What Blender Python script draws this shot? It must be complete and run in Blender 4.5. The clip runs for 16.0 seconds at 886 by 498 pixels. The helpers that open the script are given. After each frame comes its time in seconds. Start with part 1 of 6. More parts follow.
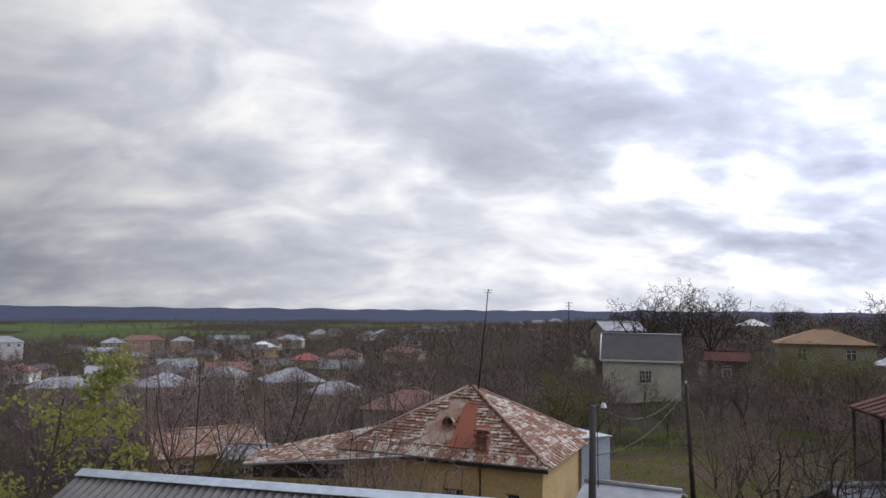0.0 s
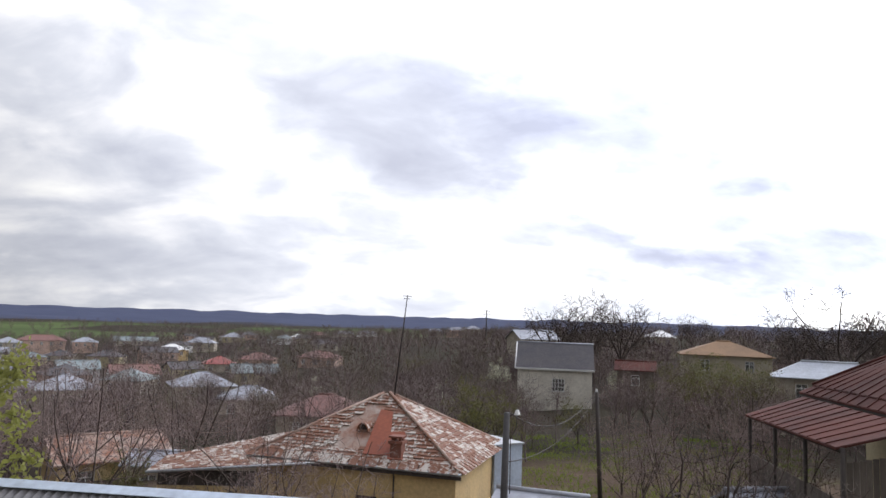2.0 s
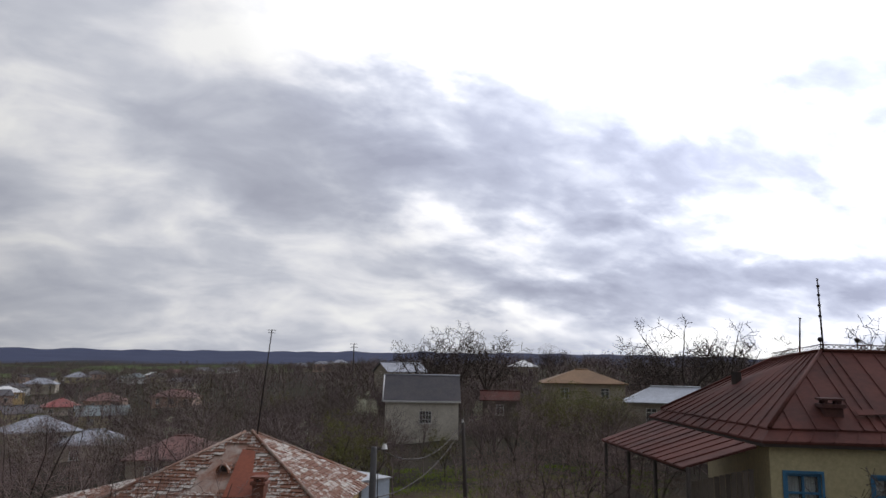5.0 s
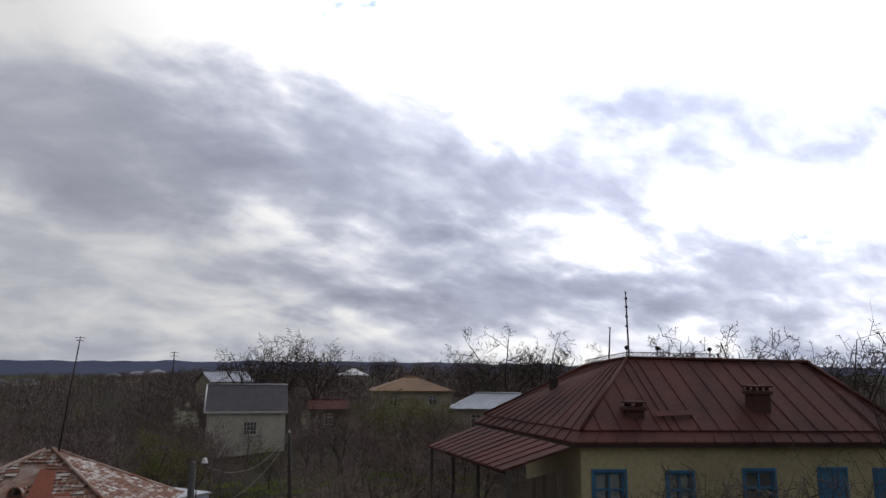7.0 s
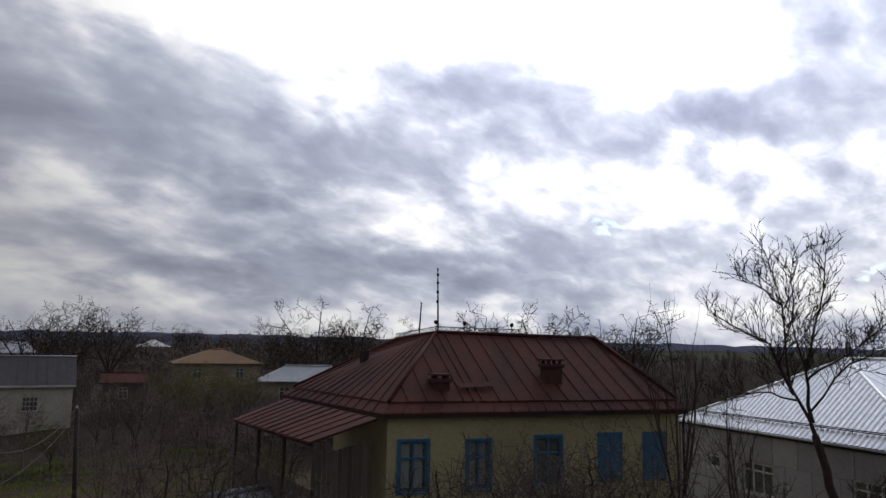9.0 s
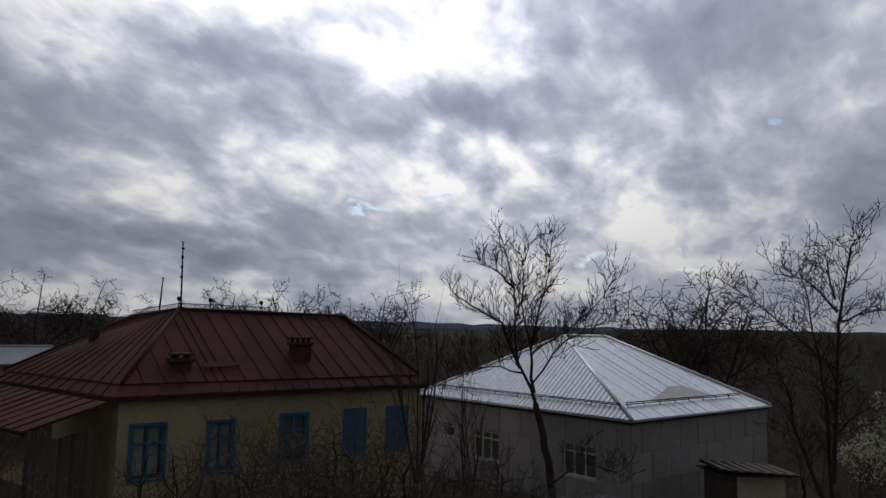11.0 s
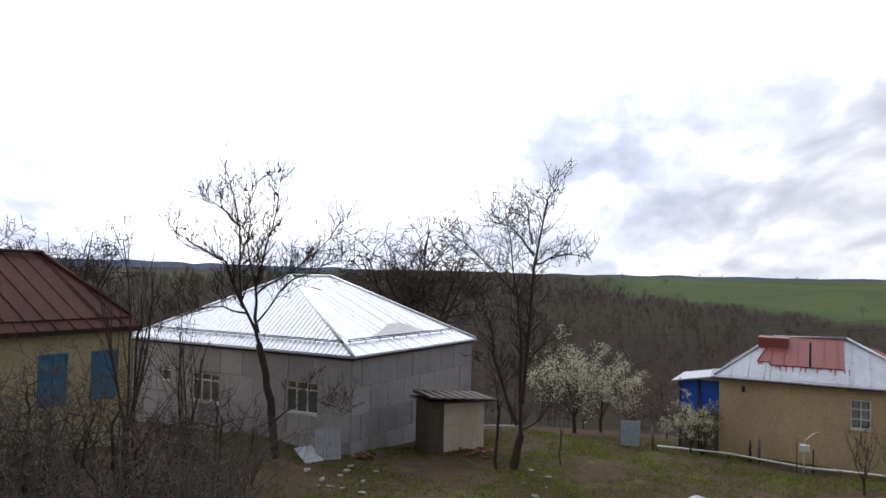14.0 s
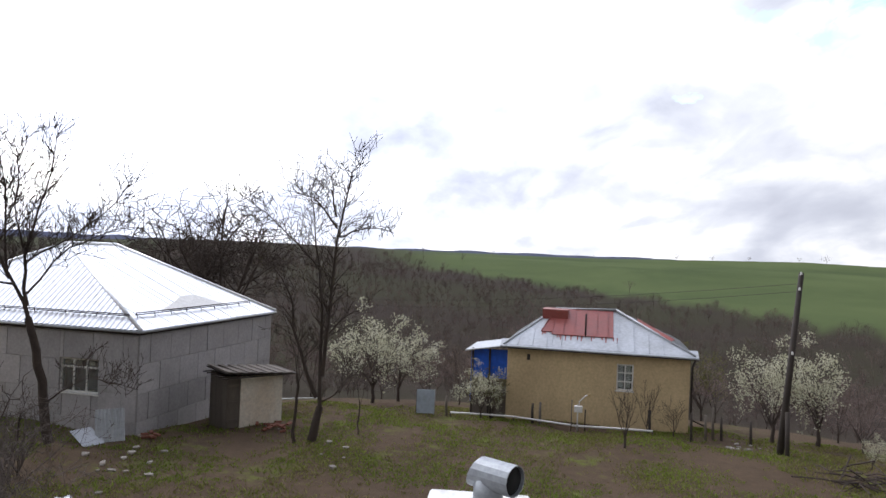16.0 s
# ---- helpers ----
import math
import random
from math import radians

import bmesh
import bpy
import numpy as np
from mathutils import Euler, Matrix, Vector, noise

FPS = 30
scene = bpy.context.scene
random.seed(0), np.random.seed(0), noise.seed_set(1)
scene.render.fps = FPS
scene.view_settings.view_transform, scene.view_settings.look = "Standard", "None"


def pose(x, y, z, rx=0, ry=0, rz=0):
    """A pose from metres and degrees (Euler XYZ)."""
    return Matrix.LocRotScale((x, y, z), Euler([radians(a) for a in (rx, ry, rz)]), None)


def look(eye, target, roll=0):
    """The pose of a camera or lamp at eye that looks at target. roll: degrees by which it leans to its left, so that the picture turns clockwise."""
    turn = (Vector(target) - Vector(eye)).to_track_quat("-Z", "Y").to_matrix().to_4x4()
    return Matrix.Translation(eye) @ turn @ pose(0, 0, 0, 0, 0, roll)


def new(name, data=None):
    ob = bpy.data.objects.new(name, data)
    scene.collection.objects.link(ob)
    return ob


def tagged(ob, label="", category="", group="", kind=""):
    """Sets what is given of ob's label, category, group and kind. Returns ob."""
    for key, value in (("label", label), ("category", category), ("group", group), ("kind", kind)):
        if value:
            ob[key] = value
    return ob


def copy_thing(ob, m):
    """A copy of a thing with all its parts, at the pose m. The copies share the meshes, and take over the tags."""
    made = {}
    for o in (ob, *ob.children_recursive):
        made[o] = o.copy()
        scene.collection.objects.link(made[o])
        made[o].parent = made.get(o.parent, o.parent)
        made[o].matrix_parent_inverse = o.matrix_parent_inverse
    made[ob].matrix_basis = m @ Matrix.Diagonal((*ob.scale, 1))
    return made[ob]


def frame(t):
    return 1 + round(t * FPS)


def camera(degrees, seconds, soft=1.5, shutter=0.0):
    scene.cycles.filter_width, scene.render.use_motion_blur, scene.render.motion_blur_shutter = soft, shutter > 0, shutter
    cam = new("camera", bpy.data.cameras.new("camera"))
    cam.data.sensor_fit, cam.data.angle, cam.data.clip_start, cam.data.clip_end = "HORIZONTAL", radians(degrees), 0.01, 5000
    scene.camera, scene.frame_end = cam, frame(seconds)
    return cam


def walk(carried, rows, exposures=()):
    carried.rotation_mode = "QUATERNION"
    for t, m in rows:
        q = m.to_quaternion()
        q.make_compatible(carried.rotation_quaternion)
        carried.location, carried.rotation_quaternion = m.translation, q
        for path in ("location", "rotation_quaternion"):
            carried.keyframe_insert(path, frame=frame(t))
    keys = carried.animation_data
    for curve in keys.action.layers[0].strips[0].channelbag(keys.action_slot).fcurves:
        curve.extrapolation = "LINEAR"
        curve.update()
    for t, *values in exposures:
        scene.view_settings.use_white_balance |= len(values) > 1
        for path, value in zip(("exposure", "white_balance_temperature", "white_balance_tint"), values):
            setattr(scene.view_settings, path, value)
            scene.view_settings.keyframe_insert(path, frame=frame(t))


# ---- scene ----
cam = camera(63.1, 16.0)
ROWS = [
    (0.0, 0.0, 0.0, 7.2, 95.41, -0.91, -0.09),
    (0.5, 0.0, 0.0, 7.2, 94.98, -0.75, -1.99),
    (1.0, 0.0, 0.0, 7.2, 95.07, -0.91, -3.85),
    (1.5, 0.0, 0.0, 7.2, 95.46, -1.60, -5.09),
    (2.0, 0.0, 0.0, 7.2, 96.06, -2.07, -6.54),
    (2.5, 0.0, 0.0, 7.2, 97.01, -2.35, -7.74),
    (3.0, 0.0, 0.0, 7.2, 97.70, -1.92, -8.98),
    (3.5, 0.0, 0.0, 7.2, 98.26, -1.94, -11.22),
    (6.0, 0.0, 0.0, 7.2, 99.64, -0.04, -21.96),
    (6.5, 0.0, 0.0, 7.2, 100.09, -0.00, -25.79),
    (7.0, 0.0, 0.0, 7.2, 99.70, -0.45, -30.20),
    (7.5, 0.0, 0.0, 7.2, 99.91, -0.54, -33.15),
    (8.0, 0.0, 0.0, 7.2, 99.89, -0.71, -36.56),
    (10.5, 0.0, 0.0, 7.2, 95.38, -1.06, -58.91),
    (11.0, 0.0, 0.0, 7.2, 96.36, -0.88, -64.43),
    (11.5, 0.0, 0.0, 7.2, 95.64, -1.67, -71.75),
    (12.0, 0.0, 0.0, 7.2, 94.37, -1.28, -76.09),
    (12.5, 0.0, 0.0, 7.2, 93.65, -0.86, -78.44),
    (13.0, 0.0, 0.0, 7.2, 93.65, -0.36, -79.24),
    (13.5, 0.0, 0.0, 7.2, 93.02, -0.77, -80.93),
    (14.0, 0.0, 0.0, 7.2, 92.02, -1.26, -85.84),
    (14.5, 0.0, 0.0, 7.2, 91.34, -1.83, -90.54),
    (15.0, 0.0, 0.0, 7.2, 91.18, -2.07, -94.67),
    (15.5, 0.0, 0.0, 7.2, 90.84, -1.83, -98.45),
    (16.0, 0.0, 0.0, 7.2, 90.35, -2.37, -101.40),
]
EXPOSURES = [(0.0, -0.15), (0.7, -0.1), (1.5, 0.35), (2.5, 0.15), (3.5, -0.22), (6.0, -0.65), (7.0, -0.85), (8.0, -1.05), (10.5, -1.72), (11.1, -1.9), (11.5, -1.72), (12.0, -0.9), (12.6, -0.5), (13.5, -0.2), (14.5, -0.02), (16.0, 0.22)]
walk(cam, [(t, pose(x, y, z, rx, ry, rz)) for t, x, y, z, rx, ry, rz in ROWS], EXPOSURES)

# ---- light ----
SUN_AZ, SUN_EL = radians(64), radians(43)
sun = new("sun", bpy.data.lights.new("sun", "SUN"))
sun.data.energy, sun.data.angle, sun.data.color = 0.65, radians(12), (1.0, 0.95, 0.88)
SUN_DIR = Vector((math.sin(SUN_AZ) * math.cos(SUN_EL), math.cos(SUN_AZ) * math.cos(SUN_EL), math.sin(SUN_EL)))
sun.matrix_world = look(SUN_DIR * 100, (0, 0, 0))


def link(nt, a, b):
    nt.links.new(a, b)


def math_node(nt, op, a, b=None, c=None, clamp=False):
    n = nt.nodes.new("ShaderNodeMath")
    n.operation, n.use_clamp = op, clamp
    for i, v in enumerate((a, b, c)):
        if v is None:
            continue
        if isinstance(v, (int, float)):
            n.inputs[i].default_value = v
        else:
            link(nt, v, n.inputs[i])
    return n.outputs[0]


def ramp(nt, fac, *stops):
    n = nt.nodes.new("ShaderNodeValToRGB")
    e = n.color_ramp.elements
    while len(e) < len(stops):
        e.new(0.5)
    for el, (p, c) in zip(e, stops):
        el.position = p
        el.color = (c, c, c, 1) if isinstance(c, (int, float)) else (*c, 1)
    link(nt, fac, n.inputs[0])
    return n.outputs[0]


def mix(nt, fac, a, b, blend="MIX"):
    n = nt.nodes.new("ShaderNodeMix")
    n.data_type, n.blend_type = "RGBA", blend
    for sock, v in ((n.inputs[0], fac), (n.inputs[6], a), (n.inputs[7], b)):
        if isinstance(v, (int, float)):
            sock.default_value = v
        elif isinstance(v, tuple):
            sock.default_value = (*v, 1)
        else:
            link(nt, v, sock)
    return n.outputs[2]


def noise_tex(nt, vec, scale, detail=5.0, rough=0.55, distortion=0.0):
    n = nt.nodes.new("ShaderNodeTexNoise")
    n.inputs["Scale"].default_value, n.inputs["Detail"].default_value = scale, detail
    n.inputs["Roughness"].default_value, n.inputs["Distortion"].default_value = rough, distortion
    link(nt, vec, n.inputs["Vector"])
    return n.outputs["Fac"]


# bearing, elevation, half widths and strength of the banks, the bright breaks and the blue rents
CLOUDS = (
    (2, 17, 17, 4.5, 0.13), (-24, 17, 12, 5, -0.06), (-29, 3.6, 14, 2, 0.16), (27, 5.8, 10, 1.6, 0.26), (10, 12.5, 10, 2.5, 0.17), (22, 14.5, 9, 3.2, 0.24),
    (33, 12.5, 5, 2.2, 0.22), (16, 19, 9, 4, 0.25), (37, 17.5, 5, 2.5, 0.16), (51, 19, 5, 3.6, 0.18), (47.5, 6.4, 11, 2.2, 0.27), (81, 22, 14, 3.6, 0.24),
    (71, 17, 6, 2.6, 0.15), (88, 12.3, 7, 2.0, 0.16), (104, 12, 7, 2.3, 0.12), (105.5, 6, 7, 1.4, 0.14), (121, 12.5, 6, 2.3, 0.06), (127, 4, 12, 2.4, 0.07), (68, 15, 9, 2.2, 0.18), (97, 9.6, 9, 2, 0.12),
)
BREAKS = (
    (14, 25.5, 14, 3.6, -0.28), (36, 25.5, 8, 4.6, -0.26), (58, 21.3, 4.0, 1.6, -0.16), (50, 23.8, 4, 1.3, -0.10), (24, 9.6, 13, 1.5, -0.09), (62, 12, 12, 3, -0.12),
    (113, 19, 12, 5, -0.22), (110, 9, 9, 1.5, -0.10), (40, 10.5, 9, 1.4, -0.06), (85, 8, 10, 2.0, -0.10),
)
RENTS = ((21, 28.3, 4, 0.8, 0.75), (60.5, 10.2, 3.6, 0.6, 0.8), (80, 5.4, 3.5, 0.6, 0.6), (96.2, 15.4, 1.6, 1.0, 0.75), (128.5, 17.5, 7, 2.6, 0.75), (121, 13, 3, 1.4, 0.45))


def make_world():
    """A broken layer of cloud over a clear sky, brightest round the veiled sun."""
    w = bpy.data.worlds.new("sky")
    scene.world = w
    w.use_nodes = True
    nt = w.node_tree
    nt.nodes.clear()
    out, bg = nt.nodes.new("ShaderNodeOutputWorld"), nt.nodes.new("ShaderNodeBackground")
    link(nt, bg.outputs[0], out.inputs[0])
    sky = nt.nodes.new("ShaderNodeTexSky")
    sky.sky_type, sky.sun_disc = "NISHITA", False
    sky.sun_elevation, sky.sun_rotation = SUN_EL, SUN_AZ
    clear = mix(nt, 1.0, sky.outputs[0], (0.34, 0.36, 0.38), "MULTIPLY")
    co = nt.nodes.new("ShaderNodeTexCoord").outputs["Generated"]
    sep = nt.nodes.new("ShaderNodeSeparateXYZ")
    link(nt, co, sep.inputs[0])
    up = math_node(nt, "ADD", math_node(nt, "MAXIMUM", sep.outputs[2], 0.0), 0.42)
    flat = nt.nodes.new("ShaderNodeCombineXYZ")
    link(nt, math_node(nt, "DIVIDE", sep.outputs[0], up), flat.inputs[0])
    link(nt, math_node(nt, "DIVIDE", sep.outputs[1], up), flat.inputs[1])
    drift = nt.nodes.new("ShaderNodeVectorMath")
    drift.operation = "MULTIPLY"
    drift.inputs[1].default_value = (0.75, 1.0, 1.0)
    link(nt, flat.outputs[0], drift.inputs[0])
    flow = drift.outputs[0]
    big = noise_tex(nt, flow, 2.0, 4.0, 0.5, 0.5)
    mid = noise_tex(nt, flow, 5.2, 6.0, 0.5, 0.5)
    small = noise_tex(nt, flow, 15.0, 5.0, 0.55, 0.3)
    # bearing and elevation in degrees, stirred a little, for the large banks of cloud
    az = math_node(nt, "MULTIPLY", math_node(nt, "ARCTAN2", sep.outputs[0], sep.outputs[1]), 57.2958)
    el = math_node(nt, "MULTIPLY", math_node(nt, "ARCSINE", sep.outputs[2]), 57.2958)
    place = nt.nodes.new("ShaderNodeCombineXYZ")
    link(nt, math_node(nt, "MULTIPLY_ADD", math_node(nt, "SUBTRACT", mid, 0.5), 26.0, az), place.inputs[0])
    link(nt, math_node(nt, "MULTIPLY_ADD", math_node(nt, "SUBTRACT", noise_tex(nt, flow, 4.4, 5.0, 0.55), 0.5), 13.0, el), place.inputs[1])

    def banks(rows, total):
        for a, e, wa, we, amount in rows:
            to, sq = nt.nodes.new("ShaderNodeVectorMath"), nt.nodes.new("ShaderNodeVectorMath")
            to.operation, sq.operation = "MULTIPLY_ADD", "DOT_PRODUCT"
            link(nt, place.outputs[0], to.inputs[0])
            to.inputs[1].default_value, to.inputs[2].default_value = (1 / wa, 1 / we, 0), (-a / wa, -e / we, 0)
            link(nt, to.outputs[0], sq.inputs[0])
            link(nt, to.outputs[0], sq.inputs[1])
            total = math_node(nt, "MULTIPLY_ADD", math_node(nt, "POWER", 0.3679, sq.outputs["Value"]), amount, total)
        return total

    depth = math_node(nt, "MULTIPLY_ADD", math_node(nt, "SUBTRACT", big, 0.5), 0.7, 0.5)
    depth = math_node(nt, "MULTIPLY_ADD", math_node(nt, "SUBTRACT", mid, 0.5), 0.75, depth)
    depth = banks(CLOUDS, banks(BREAKS, depth))
    depth = math_node(nt, "ADD", depth, ramp(nt, sep.outputs[2], (0.60, 0.0), (0.80, 0.25)))  # unseen thicker cloud added overhead to dim the ground
    dot = nt.nodes.new("ShaderNodeVectorMath")
    dot.operation = "DOT_PRODUCT"
    link(nt, co, dot.inputs[0])
    dot.inputs[1].default_value = SUN_DIR
    side = math_node(nt, "MULTIPLY_ADD", dot.outputs["Value"], 0.5, 0.5)
    cells = math_node(nt, "ADD", math_node(nt, "MULTIPLY", small, 0.55), math_node(nt, "MULTIPLY", noise_tex(nt, flow, 9.0, 3.0, 0.5, 0.4), 0.45))
    depth = math_node(nt, "MULTIPLY_ADD", math_node(nt, "SUBTRACT", cells, 0.5), ramp(nt, side, (0.76, 0.25), (0.92, 0.80)), depth)
    bright = ramp(nt, side, (0.0, 0.015), (0.25, 0.03), (0.50, 0.075), (0.66, 0.141), (0.78, 0.168), (0.88, 0.31), (0.95, 0.52), (1.0, 0.7))
    thin = ramp(nt, depth, (0.34, (1.0, 1.0, 1.0)), (0.45, (0.80, 0.81, 0.87)), (0.56, (0.61, 0.635, 0.72)), (0.70, (0.475, 0.50, 0.595)), (0.92, (0.36, 0.38, 0.47)))
    dense = nt.nodes.new("ShaderNodeGamma")
    link(nt, thin, dense.inputs[0])
    link(nt, ramp(nt, side, (0.75, 0.42), (0.86, 0.62), (0.97, 0.74)), dense.inputs[1])
    dense_colour = mix(nt, 1.0, dense.outputs[0], dense.outputs[0], "MULTIPLY")
    veil = mix(nt, 1.0, dense_colour, bright, "MULTIPLY")
    glow = mix(nt, 1.0, veil, (9.0, 9.0, 9.0), "MULTIPLY")
    rent = banks(RENTS, math_node(nt, "MULTIPLY", math_node(nt, "SUBTRACT", small, 0.5), 1.4))
    gap = ramp(nt, rent, (0.42, 1.0), (0.75, 0.0))
    link(nt, mix(nt, gap, clear, glow), bg.inputs[0])
    bg.inputs[1].default_value = 0.85


make_world()

# ---- terrain ----
EYE = 7.2
R_STEPS = (0, 30, 36, 45, 70, 120, 200, 300, 450, 600, 900, 1500, 2500, 3300, 4700)
LAND = {  # heights along four bearings
    -30: (0, -1.3, -1.8, -3, -6, -9, -11.5, -13.5, -15, -16, -17, -16, 6, 24, 20),
    25: (0, 0, -0.3, -0.5, -1, -0.5, 2.6, 5, 6, 3, -3, 0, 20, 50, 46),
    62: (0, 0.4, 0, -1, -3, -4, -2, 2, 5, 6, 0, 4, 20, 36, 30),
    84: (0, 0, -0.4, -2, -7, -11, -6, 0, 8, 9, -5, 0, 8, 14, 12),
    112: (0, 0, -0.6, -2, -8, -13, -9.5, -5.5, 3, 9, -5, 0, 10, 20, 18),
    128: (0, 0, -0.6, -2, -8, -13, -9.5, -5.0, 3, 11, 8, 4, 10, 12, 12),
}


def land(x, y):
    """Height of the ground at x, y."""
    x, y = np.asarray(x, float), np.asarray(y, float)
    r, az = np.hypot(x, y), np.degrees(np.arctan2(x, y))
    az = np.where(az < -131, az + 360, az)
    keys = sorted(LAND)
    hs = [np.interp(r, R_STEPS, LAND[k]) for k in keys]
    xs = [-131 + 0 * az] + [k + 0 * az for k in keys] + [229 + 0 * az]
    hs = [hs[0]] + hs + [hs[0]]
    z = hs[0] * 1.0
    for i in range(len(xs) - 1):
        f = np.clip((az - xs[i]) / (xs[i + 1] - xs[i]), 0, 1)
        z = np.where(az >= xs[i], hs[i] * (1 - f) + hs[i + 1] * f, z)
    z = z + 1.7 * np.exp(-((az - 48) / 17) ** 2 - ((r - 24) / 9) ** 2)
    roll = np.sin(x * 0.011 + 1.3) * np.cos(y * 0.013) + 0.6 * np.sin(x * 0.027 - y * 0.021)
    z = z + roll * np.clip((r - 60) / 400, 0, 1) * np.clip(r / 500, 0.6, 6.0) * 1.0
    z = z + 0.05 * (np.sin(x * 1.1 + y * 0.7) + np.sin(x * 0.5 - y * 1.3)) * np.clip((r - 8) / 10, 0, 1)
    return z


def land1(x, y):
    return float(land(x, y))


def P(az, r, z=0.0):
    """A point by bearing in degrees, distance and height."""
    return Vector((r * math.sin(radians(az)), r * math.cos(radians(az)), z))


# ---- mesh helpers ----
def mesh_of(name, verts, faces, material, smooth=False):
    me = bpy.data.meshes.new(name)
    me.from_pydata([tuple(v) for v in verts], [], faces)
    me.materials.append(material)
    if smooth:
        me.polygons.foreach_set("use_smooth", [True] * len(me.polygons))
    me.update()
    return me


def obj(name, verts, faces, material, parent=None, label="", smooth=False):
    ob = new(name, mesh_of(name, verts, faces, material, smooth))
    if parent is not None:
        ob.parent = parent
    if label:
        tagged(ob, label)
    return ob


def part(name, bm, material, parent=None, label="", smooth=False):
    me = bpy.data.meshes.new(name)
    bm.to_mesh(me)
    bm.free()
    me.materials.append(material)
    if smooth:
        me.polygons.foreach_set("use_smooth", [True] * len(me.polygons))
    ob = new(name, me)
    if parent is not None:
        ob.parent = parent
    if label:
        tagged(ob, label)
    return ob


def thing(name, label, category, group="", kind=""):
    return tagged(new(name), label, category, group, kind)


class Frame:
    """A plan frame: origin, a right-hand direction u along a facade, v going back from it, z up."""

    def __init__(self, origin, u):
        self.o = Vector(origin)
        self.u = Vector((u[0], u[1], 0)).normalized()
        self.v = Vector((-self.u.y, self.u.x, 0))

    def __call__(self, a, b, c):
        return self.o + self.u * a + self.v * b + Vector((0, 0, c))


def box(bm, fr, a0, a1, b0, b1, c0, c1, bevel=0.0):
    vs = [bm.verts.new(fr(a, b, c)) for c in (c0, c1) for a, b in ((a0, b0), (a1, b0), (a1, b1), (a0, b1))]
    fs = [bm.faces.new([vs[i] for i in q]) for q in ((3, 2, 1, 0), (4, 5, 6, 7), (0, 1, 5, 4), (1, 2, 6, 5), (2, 3, 7, 6), (3, 0, 4, 7))]
    if bevel:
        es = list({e for f in fs for e in f.edges})
        bmesh.ops.bevel(bm, geom=es, offset=bevel, segments=1, affect="EDGES", profile=0.5)
    return vs


def box_part(name, fr, a0, a1, b0, b1, c0, c1, material, parent, label="", bevel=0.0):
    bm = bmesh.new()
    box(bm, fr, a0, a1, b0, b1, c0, c1, bevel)
    return part(name, bm, material, parent, label)


def slab(bm, pts, thick):
    """A plane polygon given thickness downwards."""
    pts = [Vector(p) for p in pts]
    n = len(pts)
    top = [bm.verts.new(p) for p in pts]
    low = [bm.verts.new(p - Vector((0, 0, thick))) for p in pts]
    bm.faces.new(top)
    bm.faces.new(low[::-1])
    for i in range(n):
        bm.faces.new((top[i], low[i], low[(i + 1) % n], top[(i + 1) % n]))


def tube(bm, pts, radii, sides=6, caps=True):
    """A round bar along a line of points."""
    pts = [Vector(p) for p in pts]
    if isinstance(radii, (int, float)):
        radii = [radii] * len(pts)
    rings = []
    for i, p in enumerate(pts):
        d = (pts[min(i + 1, len(pts) - 1)] - pts[max(i - 1, 0)]).normalized()
        a = d.cross(Vector((0, 0, 1)) if abs(d.z) < 0.9 else Vector((1, 0, 0))).normalized()
        b = d.cross(a)
        rings.append([bm.verts.new(p + (a * math.cos(k * math.tau / sides) + b * math.sin(k * math.tau / sides)) * radii[i]) for k in range(sides)])
    for r0, r1 in zip(rings, rings[1:]):
        for k in range(sides):
            bm.faces.new((r0[k], r0[(k + 1) % sides], r1[(k + 1) % sides], r1[k]))
    if caps:
        bm.faces.new(rings[0][::-1])
        bm.faces.new(rings[-1])


def tube_part(name, pts, radii, material, parent=None, label="", sides=6):
    bm = bmesh.new()
    tube(bm, pts, radii, sides)
    return part(name, bm, material, parent, label, smooth=sides > 5)


# ---- materials ----
def material(name, rough=0.8, metal=0.0):
    m = bpy.data.materials.new(name)
    m.use_nodes = True
    nt = m.node_tree
    bs = nt.nodes["Principled BSDF"]
    bs.inputs["Roughness"].default_value, bs.inputs["Metallic"].default_value = rough, metal
    return m, nt, bs


def coords(nt, scale=(1, 1, 1)):
    co = nt.nodes.new("ShaderNodeTexCoord").outputs["Object"]
    mp = nt.nodes.new("ShaderNodeMapping")
    mp.inputs["Scale"].default_value = scale
    link(nt, co, mp.inputs[0])
    return mp.outputs[0]


def bump(nt, bs, height, strength=0.4, distance=0.02):
    b = nt.nodes.new("ShaderNodeBump")
    b.inputs["Strength"].default_value, b.inputs["Distance"].default_value = strength, distance
    link(nt, height, b.inputs["Height"])
    link(nt, b.outputs[0], bs.inputs["Normal"])


